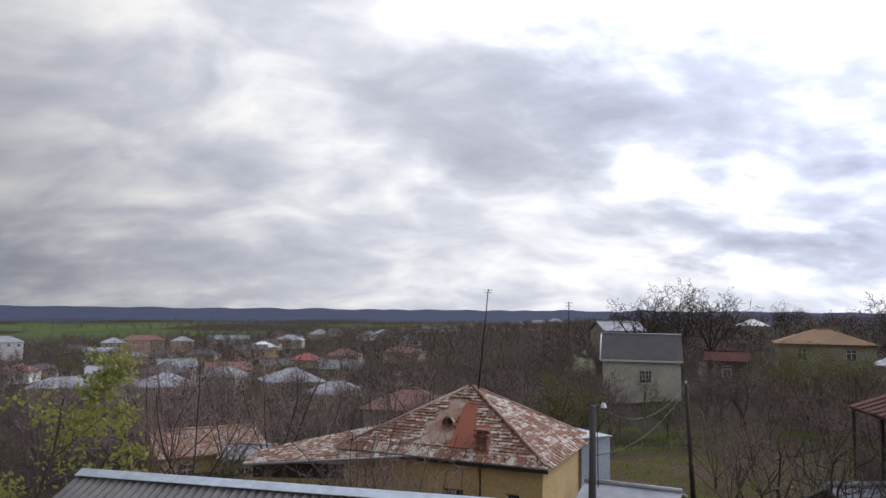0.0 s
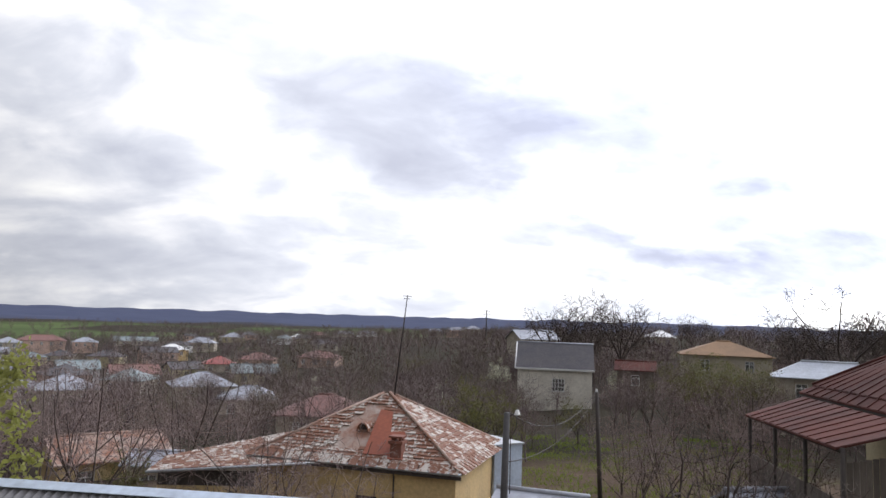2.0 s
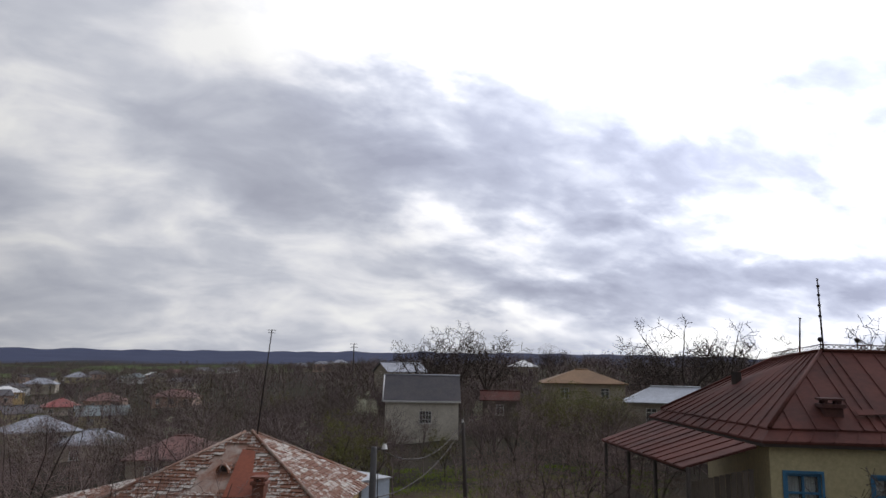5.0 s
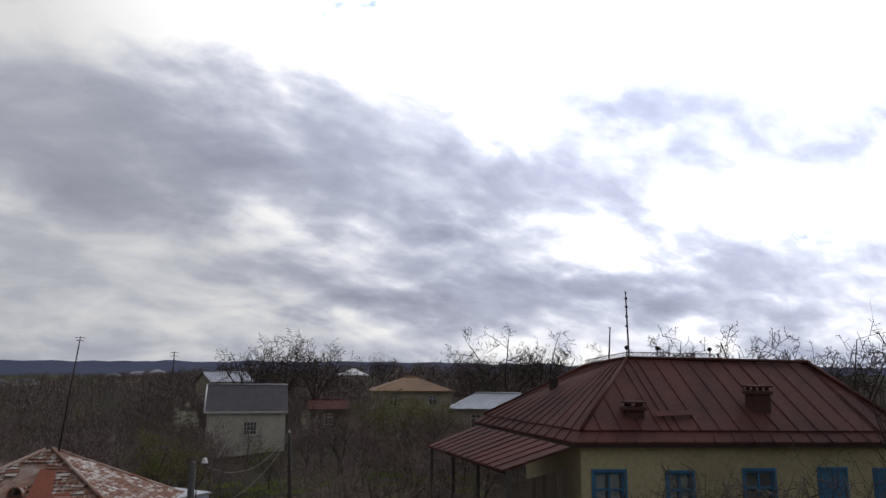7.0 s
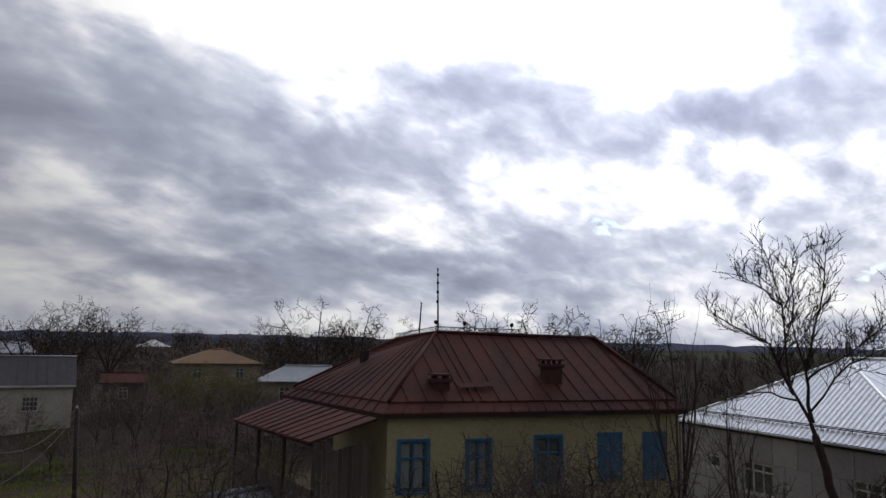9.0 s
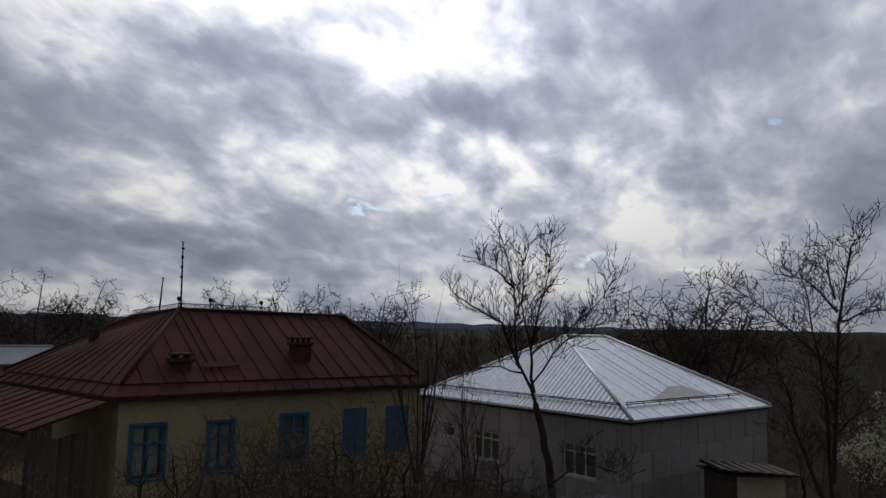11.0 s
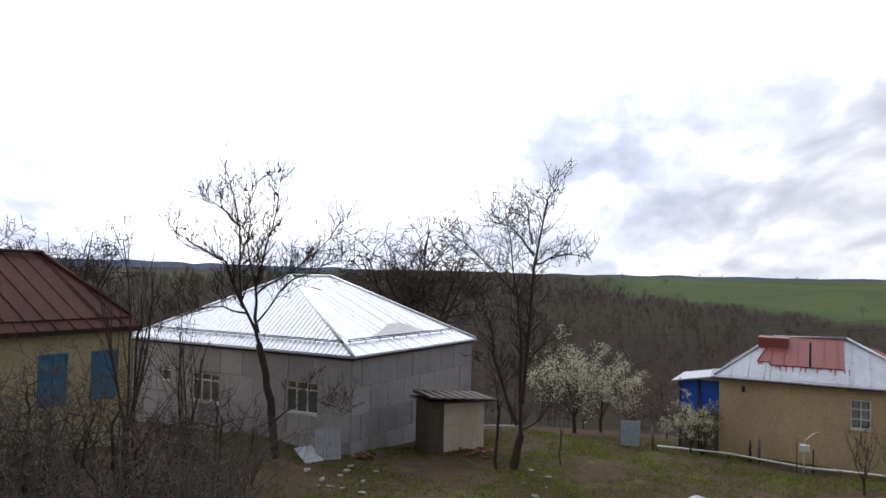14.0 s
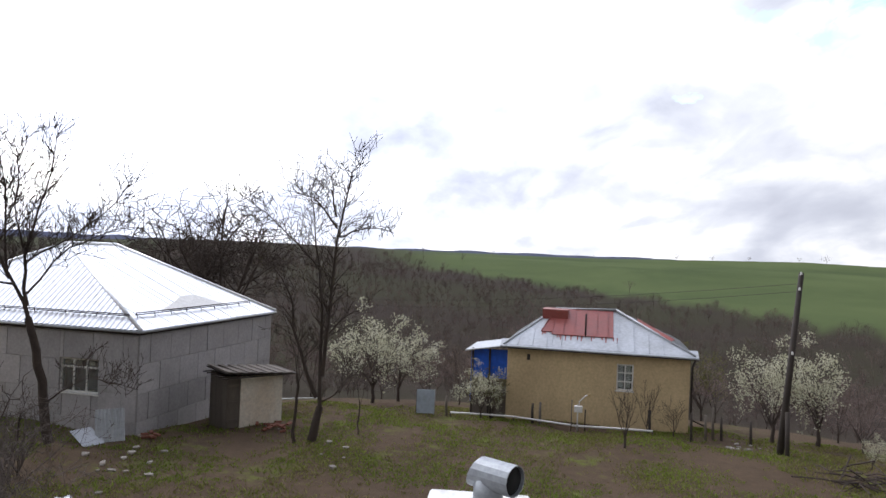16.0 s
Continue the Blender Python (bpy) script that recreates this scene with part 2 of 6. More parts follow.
def weathered(name, base, stain, scale=0.6, fine=14.0, amount=0.6, rough=0.85, metal=0.0, stretch=(1, 1, 1), bumps=0.18, dist=0.012, rnd=0.0):
    """A surface of one colour with stains at a large scale and grain at a small one."""
    m, nt, bs = material(name, rough, metal)
    co = coords(nt, stretch)
    big = ramp(nt, noise_tex(nt, co, scale, 6.0, 0.62, 0.4), (0.38, 0.0), (0.66, 1.0))
    grain = noise_tex(nt, co, fine, 4.0, 0.6)
    col = mix(nt, math_node(nt, "MULTIPLY", big, amount), base, stain)
    col = mix(nt, 0.5, col, ramp(nt, grain, (0.3, 0.72), (0.7, 1.26)), "MULTIPLY")
    if rnd:
        info = nt.nodes.new("ShaderNodeObjectInfo").outputs["Random"]
        col = mix(nt, 1.0, col, ramp(nt, info, (0.0, 1.0 - rnd), (1.0, 1.0 + rnd)), "MULTIPLY")
    link(nt, col, bs.inputs["Base Color"])
    bump(nt, bs, grain, bumps, dist)
    return m


M = {}
M["ochre"] = weathered("ochre_plaster", (0.60, 0.43, 0.20), (0.34, 0.25, 0.14), 0.5, 9.0, 0.55)
M["cream"] = weathered("cream_plaster", (0.52, 0.46, 0.27), (0.33, 0.28, 0.17), 0.45, 9.0, 0.6)
M["yellow"] = weathered("yellow_plaster", (0.60, 0.46, 0.26), (0.42, 0.31, 0.18), 0.4, 9.0, 0.6)
M["grey"] = weathered("cement_block", (0.43, 0.41, 0.415), (0.28, 0.27, 0.27), 0.5, 10.0, 0.6, rnd=0.13)
M["mortar"] = weathered("cement_mortar", (0.40, 0.385, 0.38), (0.30, 0.29, 0.285), 0.8, 12.0, 0.5)
M["stone"] = weathered("pale_stone_wall", (0.44, 0.39, 0.30), (0.28, 0.24, 0.19), 0.8, 6.0, 0.6)
M["brownroof"] = weathered("brown_painted_sheet", (0.115, 0.038, 0.028), (0.055, 0.026, 0.022), 0.45, 6.0, 0.8, 0.85, 0.0, bumps=0.12)
M["brownbrick"] = weathered("sooty_brown_brick", (0.10, 0.042, 0.035), (0.06, 0.03, 0.027), 2.0, 16.0, 0.6, 0.9)
M["redroof"] = weathered("red_painted_sheet", (0.30, 0.065, 0.05), (0.17, 0.05, 0.04), 0.6, 8.0, 0.6, 0.5, bumps=0.1)
M["zinc"] = weathered("zinc_sheet", (0.86, 0.87, 0.88), (0.74, 0.75, 0.76), 0.35, 5.0, 0.5, 0.36, 0.7, bumps=0.08)
M["oldzinc"] = weathered("weathered_zinc", (0.47, 0.49, 0.51), (0.30, 0.30, 0.30), 0.6, 7.0, 0.6, 0.55, 0.45, bumps=0.1)
M["rusttile"] = weathered("rusted_sheet", (0.24, 0.10, 0.055), (0.42, 0.36, 0.30), 1.3, 9.0, 0.9, 0.85)
M["redpaint"] = weathered("red_oxide_sheet", (0.27, 0.075, 0.035), (0.20, 0.06, 0.035), 0.7, 7.0, 0.7, 0.8)
M["asbestos"] = weathered("corrugated_cement", (0.20, 0.19, 0.185), (0.11, 0.105, 0.10), 0.8, 7.0, 0.7, 0.95)
M["slate"] = weathered("dark_sheet_roof", (0.085, 0.08, 0.085), (0.13, 0.115, 0.11), 0.5, 5.0, 0.6, 0.9)
M["ochreroof"] = weathered("ochre_roof", (0.25, 0.150, 0.078), (0.17, 0.105, 0.06), 0.4, 4.0, 0.6, 0.9)
M["oldwood"] = weathered("grey_boards", (0.16, 0.135, 0.11), (0.09, 0.075, 0.06), 1.0, 12.0, 0.6, 0.9, stretch=(3, 3, 0.4), rnd=0.2)
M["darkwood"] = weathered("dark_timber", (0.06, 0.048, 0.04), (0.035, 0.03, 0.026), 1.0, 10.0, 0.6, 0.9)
M["bark"] = weathered("bark", (0.085, 0.066, 0.055), (0.05, 0.042, 0.038), 2.0, 25.0, 0.6, 0.95)
M["thicket"] = weathered("grey_brown_shoots", (0.150, 0.125, 0.110), (0.085, 0.070, 0.062), 1.2, 20.0, 0.6, 0.9)
M["twig"] = weathered("twigs", (0.25, 0.185, 0.165), (0.165, 0.128, 0.114), 0.02, 3.0, 0.6, 0.95)
M["whitepaint"] = weathered("white_paint", (0.74, 0.73, 0.70), (0.50, 0.48, 0.44), 1.5, 12.0, 0.5, 0.6)
M["bluepaint"] = weathered("blue_paint", (0.06, 0.21, 0.38), (0.04, 0.12, 0.21), 1.8, 14.0, 0.6, 0.6)
M["bluetarp"] = weathered("blue_sheeting", (0.015, 0.11, 0.62), (0.012, 0.07, 0.42), 1.0, 5.0, 0.5, 0.5)
M["iron"] = weathered("dark_iron", (0.045, 0.04, 0.038), (0.08, 0.05, 0.035), 3.0, 20.0, 0.5, 0.7, 0.4)
M["concrete"] = weathered("pole_concrete", (0.085, 0.08, 0.078), (0.055, 0.052, 0.05), 1.5, 14.0, 0.5, 0.9)
M["brick"] = weathered("red_brick", (0.22, 0.085, 0.055), (0.12, 0.06, 0.045), 2.0, 16.0, 0.6, 0.9)
M["brownroof"].node_tree.nodes["Principled BSDF"].inputs["Specular IOR Level"].default_value = 0.2
M["leaf"] = weathered("young_leaves", (0.135, 0.135, 0.042), (0.17, 0.15, 0.065), 0.8, 6.0, 0.7, 0.7)
M["freshleaf"] = weathered("fresh_yellow_leaves", (0.26, 0.27, 0.06), (0.36, 0.35, 0.12), 0.8, 6.0, 0.7, 0.7)
M["blossom"] = weathered("blossom", (0.64, 0.62, 0.48), (0.40, 0.40, 0.22), 0.8, 6.0, 0.6, 0.8)
M["rubble"] = weathered("rubble", (0.33, 0.30, 0.265), (0.20, 0.16, 0.13), 2.0, 12.0, 0.6, 0.95, rnd=0.3)


def let_through(m, amount):
    """Thin leaves pass some of the light that falls on their far side."""
    nt = m.node_tree
    bs, out = nt.nodes["Principled BSDF"], nt.nodes["Material Output"]
    tr, mx = nt.nodes.new("ShaderNodeBsdfTranslucent"), nt.nodes.new("ShaderNodeMixShader")
    link(nt, bs.inputs["Base Color"].links[0].from_socket, tr.inputs["Color"])
    mx.inputs[0].default_value = amount
    link(nt, bs.outputs[0], mx.inputs[1])
    link(nt, tr.outputs[0], mx.inputs[2])
    link(nt, mx.outputs[0], out.inputs["Surface"])


for nm in ("bark", "twig", "thicket"):
    M[nm].node_tree.nodes["Principled BSDF"].inputs["Specular IOR Level"].default_value = 0.15
let_through(M["leaf"], 0.5)
let_through(M["freshleaf"], 0.5)
let_through(M["blossom"], 0.4)


def glass_material():
    m, nt, bs = material("window_glass", 0.08)
    bs.inputs["Base Color"].default_value = (0.75, 0.80, 0.80, 1)
    bs.inputs["Transmission Weight"].default_value = 0.92
    bs.inputs["Roughness"].default_value = 0.04
    return m


M["glass"] = glass_material()


def ground_material():
    m, nt, bs = material("land", 1.0)
    bs.inputs["Specular IOR Level"].default_value = 0.03
    co = nt.nodes.new("ShaderNodeTexCoord").outputs["Object"]
    at = nt.nodes.new("ShaderNodeAttribute")
    at.attribute_name = "cover"
    sep = nt.nodes.new("ShaderNodeSeparateColor")
    link(nt, at.outputs["Color"], sep.inputs[0])
    field, haze_far, meadow = sep.outputs[0], sep.outputs[1], sep.outputs[2]
    n1 = noise_tex(nt, co, 0.35, 6.0, 0.65, 0.5)
    n2 = noise_tex(nt, co, 2.2, 6.0, 0.7, 0.3)
    n3 = noise_tex(nt, co, 16.0, 4.0, 0.7)
    n4 = noise_tex(nt, co, 0.012, 5.0, 0.6, 0.4)
    soil = mix(nt, n2, (0.056, 0.040, 0.028), (0.140, 0.100, 0.068))
    grass = mix(nt, n3, (0.070, 0.094, 0.020), (0.180, 0.205, 0.050))
    patch = ramp(nt, math_node(nt, "ADD", math_node(nt, "MULTIPLY", n1, 0.6), math_node(nt, "MULTIPLY", n2, 0.4)), (0.545, 0.0), (0.65, 1.0))
    near = mix(nt, patch, soil, grass)
    crop = mix(nt, ramp(nt, n4, (0.35, 0.0), (0.65, 1.0)), (0.066, 0.090, 0.036), (0.098, 0.126, 0.050))
    scrub = mix(nt, n1, (0.032, 0.025, 0.021), (0.058, 0.045, 0.036))
    scrub = mix(nt, ramp(nt, n4, (0.42, 0.0), (0.62, 0.5)), scrub, (0.046, 0.050, 0.024))
    # far land: the blue of air haze is painted into its colour
    hazed_hills = mix(nt, n4, (0.052, 0.060, 0.100), (0.082, 0.092, 0.138))
    col = mix(nt, field, scrub, crop)
    col = mix(nt, meadow, col, near)
    col = mix(nt, haze_far, col, hazed_hills)
    link(nt, col, bs.inputs["Base Color"])
    bump(nt, bs, math_node(nt, "ADD", math_node(nt, "MULTIPLY", n2, 0.7), math_node(nt, "MULTIPLY", n3, 0.3)), 0.7, 0.12)
    return m


M["land"] = ground_material()


def field_edge(az):
    """How far off the green field begins above the wooded slope, by bearing."""
    return np.interp(az, (90, 101, 115, 130, 140), (410, 345, 272, 208, 190)) + 9 * np.sin(az * 1.3) + 5 * np.sin(az * 3.1)


def build_ground():
    rs = [0.0] + [2.0 * 1.045 ** i for i in range(176)]
    rs = [r for r in rs if r < 4600] + [4650.0]
    na = 540
    ang = np.linspace(0, 2 * np.pi, na, endpoint=False)
    rr = np.array(rs[1:])
    X = np.concatenate([[0.0], np.outer(rr, np.sin(ang)).ravel()])
    Y = np.concatenate([[0.0], np.outer(rr, np.cos(ang)).ravel()])
    Z = land(X, Y)
    faces = [(0, 1 + (j + 1) % na, 1 + j) for j in range(na)]
    for i in range(len(rr) - 1):
        a, b = 1 + i * na, 1 + (i + 1) * na
        faces += [(a + j, a + (j + 1) % na, b + (j + 1) % na, b + j) for j in range(na)]
    me = bpy.data.meshes.new("ground")
    me.from_pydata(np.stack([X, Y, Z], 1).tolist(), [], faces)
    me.polygons.foreach_set("use_smooth", [True] * len(me.polygons))
    r, az = np.hypot(X, Y), np.degrees(np.arctan2(X, Y))
    edge = field_edge(az)
    right = np.clip((az - 95) / 7, 0, 1) * np.clip((r - edge) / 25, 0, 1) * (r < 1400)
    left = np.clip((14 - az) / 8, 0, 1) * np.clip((r - 620) / 60, 0, 1) * np.clip((1550 - r) / 100, 0, 1) * (np.sin(X * 0.012 + 2) * np.sin(Y * 0.007) > -0.25)
    mid = (az > 60) * (az < 80) * np.clip((r - 330) / 40, 0, 1) * 0.35 * (r < 1400)
    cover = np.zeros((len(X), 4))
    cover[:, 0] = np.clip(right + left + mid, 0, 1)
    # green channel fades in the painted haze beyond 1600 m
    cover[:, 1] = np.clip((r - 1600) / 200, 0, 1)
    cover[:, 2] = np.clip((50 - r) / 6, 0, 1)
    cover[:, 3] = 1
    at = me.color_attributes.new("cover", "FLOAT_COLOR", "POINT")
    at.data.foreach_set("color", cover.ravel())
    me.materials.append(M["land"])
    tagged(new("ground", me), "rolling ground of grass, bare soil, scrub and green fields", "ground", kind="structure")


build_ground()


# ---- building parts ----
def plate(bm, fr, xs, zs, hole, b0, b1):
    """An upright plate on a grid of lines, in one piece, with holes where hole(i, j)."""
    made = {}

    def v(i, j, k):
        if (i, j, k) not in made:
            made[i, j, k] = bm.verts.new(fr(xs[i], (b0, b1)[k], zs[j]))
        return made[i, j, k]

    def solid(i, j):
        return 0 <= i < len(xs) - 1 and 0 <= j < len(zs) - 1 and not hole(i, j)

    for i in range(len(xs) - 1):
        for j in range(len(zs) - 1):
            if not solid(i, j):
                continue
            bm.faces.new((v(i, j, 0), v(i + 1, j, 0), v(i + 1, j + 1, 0), v(i, j + 1, 0)))
            bm.faces.new((v(i, j + 1, 1), v(i + 1, j + 1, 1), v(i + 1, j, 1), v(i, j, 1)))
            if not solid(i, j - 1):
                bm.faces.new((v(i, j, 0), v(i, j, 1), v(i + 1, j, 1), v(i + 1, j, 0)))
            if not solid(i, j + 1):
                bm.faces.new((v(i, j + 1, 0), v(i + 1, j + 1, 0), v(i + 1, j + 1, 1), v(i, j + 1, 1)))
            if not solid(i - 1, j):
                bm.faces.new((v(i, j, 0), v(i, j + 1, 0), v(i, j + 1, 1), v(i, j, 1)))
            if not solid(i + 1, j):
                bm.faces.new((v(i + 1, j, 0), v(i + 1, j, 1), v(i + 1, j + 1, 1), v(i + 1, j + 1, 0)))


def walls(parent, fr, a1, b1, z0, z1, mat, openings=(), thick=0.35):
    """Four walls; the front one (b = 0) has openings (a0, a1, c0, c1) through it."""
    bm = bmesh.new()
    xs = sorted({0.0, a1} | {o[0] for o in openings} | {o[1] for o in openings})
    zs = sorted({z0, z1} | {o[2] for o in openings} | {o[3] for o in openings})

    def hole(i, j):
        x, z = (xs[i] + xs[i + 1]) / 2, (zs[j] + zs[j + 1]) / 2
        return any(o[0] < x < o[1] and o[2] < z < o[3] for o in openings)

    plate(bm, fr, xs, zs, hole, 0, thick)
    ob = part("wall", bm, mat, parent)
    for a, b, c, d in ((0, thick, thick, b1 - thick), (a1 - thick, a1, thick, b1 - thick), (0, a1, b1 - thick, b1)):
        box_part("wall", fr, a, b, c, d, z0, z1, mat, parent)
    return ob


def window(parent, fr, a0, a1, c0, c1, frame_mat, label="", cols=2, rows=2, high=0.66, curtain=None, sill=True, depth=0.10):
    """A window set in an opening of the wall b = 0: frame with glazing bars, panes, sill and curtain."""
    w, h = 0.07, 0.03
    d0, d1 = depth, depth + 0.07
    ms = [a0 + (a1 - a0) * k / cols for k in range(1, cols)]
    ns = [c0 + (c1 - c0) * (high if rows == 2 else k / rows) for k in range(1, rows)]
    xs, zs = [a0, a0 + w], [c0, c0 + w]
    for m in ms:
        xs += [m - h, m + h]
    for m in ns:
        zs += [m - h, m + h]
    xs += [a1 - w, a1]
    zs += [c1 - w, c1]
    bm = bmesh.new()
    plate(bm, fr, xs, zs, lambda i, j: i % 2 == 1 and j % 2 == 1, d0, d1)
    win = part("window", bm, frame_mat, parent, label)
    for i in range(1, len(xs) - 1, 2):
        for j in range(1, len(zs) - 1, 2):
            box_part("pane", fr, xs[i] - 0.005, xs[i + 1] + 0.005, d0 + 0.03, d0 + 0.036, zs[j] - 0.005, zs[j + 1] + 0.005, M["glass"], win).visible_shadow = False
    if curtain:
        for i in range(1, len(xs) - 1, 2):
            x0, x1 = xs[i], xs[i + 1]
            n = 12
            vs, fs = [], []
            for k in range(n + 1):
                x = x0 + 0.02 + (x1 - x0) * 0.75 * k / n
                for z in (zs[0] + 0.12, zs[-1] - 0.08):
                    vs.append(fr(x, d0 - 0.012 + 0.01 * math.sin(k * 2.1), z))
            for k in range(n):
                fs.append((2 * k, 2 * k + 2, 2 * k + 3, 2 * k + 1))
            vs = [p + fr.v * 0.085 for p in vs]
            obj("curtain", vs, fs, curtain, win)
    # dark panel added behind the panes, standing in for the unlit room
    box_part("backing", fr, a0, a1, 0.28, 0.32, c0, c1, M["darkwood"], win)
    if sill:
        box_part("sill", fr, a0 - 0.06, a1 + 0.06, -0.05, d0 - 0.002, c0 - 0.05, c0 - 0.002, frame_mat, win)
    return win


class Face:
    """A sloping roof face above an eave e0-e1, its ridge t0-t1 parallel to it. Places by s along the eave and k from eave (0) to ridge (1)."""

    def __init__(self, e0, e1, t0, t1):
        self.e0, self.e1 = Vector(e0), Vector(e1)
        self.L = (self.e1 - self.e0).length
        self.d = (self.e1 - self.e0) / self.L
        a, b = (Vector(t0) - self.e0), (Vector(t1) - self.e0)
        self.s0, self.s1 = a.dot(self.d), b.dot(self.d)
        self.up = a - self.d * self.s0
        self.n = self.d.cross(self.up).normalized()
        if self.n.z < 0:
            self.n = -self.n

    def top(self, s):
        f = 1.0
        if self.s0 > 0.001:
            f = min(f, s / self.s0)
        if self.L - self.s1 > 0.001:
            f = min(f, (self.L - s) / (self.L - self.s1))
        return max(0.0, f)

    def at(self, s, k, lift=0.0):
        return self.e0 + self.d * s + self.up * k + self.n * lift

    def spans(self, pitch):
        n = max(1, round(self.L / pitch))
        cuts = {round(self.L * i / n, 4) for i in range(n + 1)} | {round(self.s0, 4), round(self.s1, 4)}
        return sorted(c for c in cuts if 0 <= c <= self.L + 1e-4)


def strip(bm, pts, n, thick):
    """A thin plate on the points, thick along -n."""
    top = [bm.verts.new(p) for p in pts]
    low = [bm.verts.new(p - n * thick) for p in pts]
    bm.faces.new(top)
    bm.faces.new(low[::-1])
    k = len(pts)
    for i in range(k):
        bm.faces.new((top[i], low[i], low[(i + 1) % k], top[(i + 1) % k]))


def clean(pts):
    out = []
    for p in pts:
        if not out or (p - out[-1]).length > 0.004:
            out.append(p)
    if len(out) > 1 and (out[0] - out[-1]).length < 0.004:
        out.pop()
    return out


def seamed(parent, face, mat, pitch=0.6, seam=0.045, k0=0.0, k1=1.0, name="roof_face", seam_mat=None, label=""):
    """A face of flat sheets with standing seams: one roof_sheet for each strip, with its seam at its edge."""
    bm = bmesh.new()
    base = clean([face.at(s, min(max(face.top(s), k0), k1) if e else k0, -0.02) for s, e in ((0, 0), (face.L, 0), (face.s1, 1), (face.s0, 1))])
    slab(bm, base, 0.04)
    root = part(name, bm, mat, parent, label)
    cuts = face.spans(pitch)
    for i, (a, b) in enumerate(zip(cuts, cuts[1:])):
        ka, kb = min(face.top(a), k1), min(face.top(b), k1)
        ka, kb = max(ka, k0), max(kb, k0)
        pts = clean([face.at(a, k0), face.at(b, k0), face.at(b, kb), face.at(a, ka)])
        if len(pts) < 3:
            continue
        bm = bmesh.new()
        jit = 0.004 * math.sin(i * 7.3)
        strip(bm, [p + face.n * jit for p in pts], face.n, 0.012)
        if ka - k0 > 0.02 and i:
            q = [face.at(a - 0.012, k0), face.at(a + 0.012, k0), face.at(a + 0.012, ka), face.at(a - 0.012, ka)]
            strip(bm, [p + face.n * seam for p in q], face.n, seam)
        part("roof_sheet", bm, mat, root)
    return root


def corrugated(parent, face, mat, pitch=0.2, amp=0.025, name="roof_face", label="", smooth=False, ridge=0.5):
    """A face of ribbed sheet, its ribs running up the slope."""
    n = int(face.L / (pitch / 4))
    vs, fs = [], []
    for i in range(n + 1):
        s = face.L * i / n
        k = face.top(s)
        h = amp * (1.0 if i % 4 in (1, 2) else 0.0) if not smooth else amp * 0.5 * (1 + math.sin(i * math.pi / 2))
        for kk in (0.0, k):
            vs.append(face.at(s, kk, h))
            vs.append(face.at(s, kk, h - 0.02))
    for i in range(n):
        a, b = 4 * i, 4 * i + 4
        fs += [(a, b, b + 2, a + 2), (a + 1, a + 3, b + 3, b + 1), (a, a + 1, b + 1, b)]
    return obj(name, vs, fs, mat, parent, label)


def cap(parent, p, q, mat, r=0.07, name="ridge_cap"):
    return tube_part(name, [Vector(p) + Vector((0, 0, 0.02)), Vector(q) + Vector((0, 0, 0.02))], r, mat, parent, sides=8)


def chimney(parent, fr, a, b, w, d, z0, z1, mat):
    """A brick stack with a projecting head and a cap on short legs."""
    bm = bmesh.new()
    box(bm, fr, a, a + w, b, b + d, z0, z1 - 0.28, 0.012)
    box(bm, fr, a - 0.06, a + w + 0.06, b - 0.06, b + d + 0.06, z1 - 0.28, z1 - 0.16, 0.012)
    st = part("chimney", bm, mat, parent)
    for i, j in ((0.03, 0.03), (w - 0.12, 0.03), (0.03, d - 0.12), (w - 0.12, d - 0.12)):
        box_part("leg", fr, a + i, a + i + 0.09, b + j, b + j + 0.09, z1 - 0.16, z1 - 0.06, mat, st)
    box_part("cap", fr, a - 0.05, a + w + 0.05, b - 0.05, b + d + 0.05, z1 - 0.06, z1, mat, st)
    return st


def meet(az, el, p0, p1, p2):
    """Where the line of sight at a bearing and elevation meets a plane through three points."""
    d = Vector((math.sin(radians(az)), math.cos(radians(az)), math.tan(radians(el))))
    n = (Vector(p1) - Vector(p0)).cross(Vector(p2) - Vector(p0))
    o = Vector((0, 0, EYE))
    return o + d * ((Vector(p0) - o).dot(n) / d.dot(n))


# ---- grey house with the bright metal roof ----
GREY = Frame(P(78.92, 28), P(88.53, 37) - P(78.92, 28))


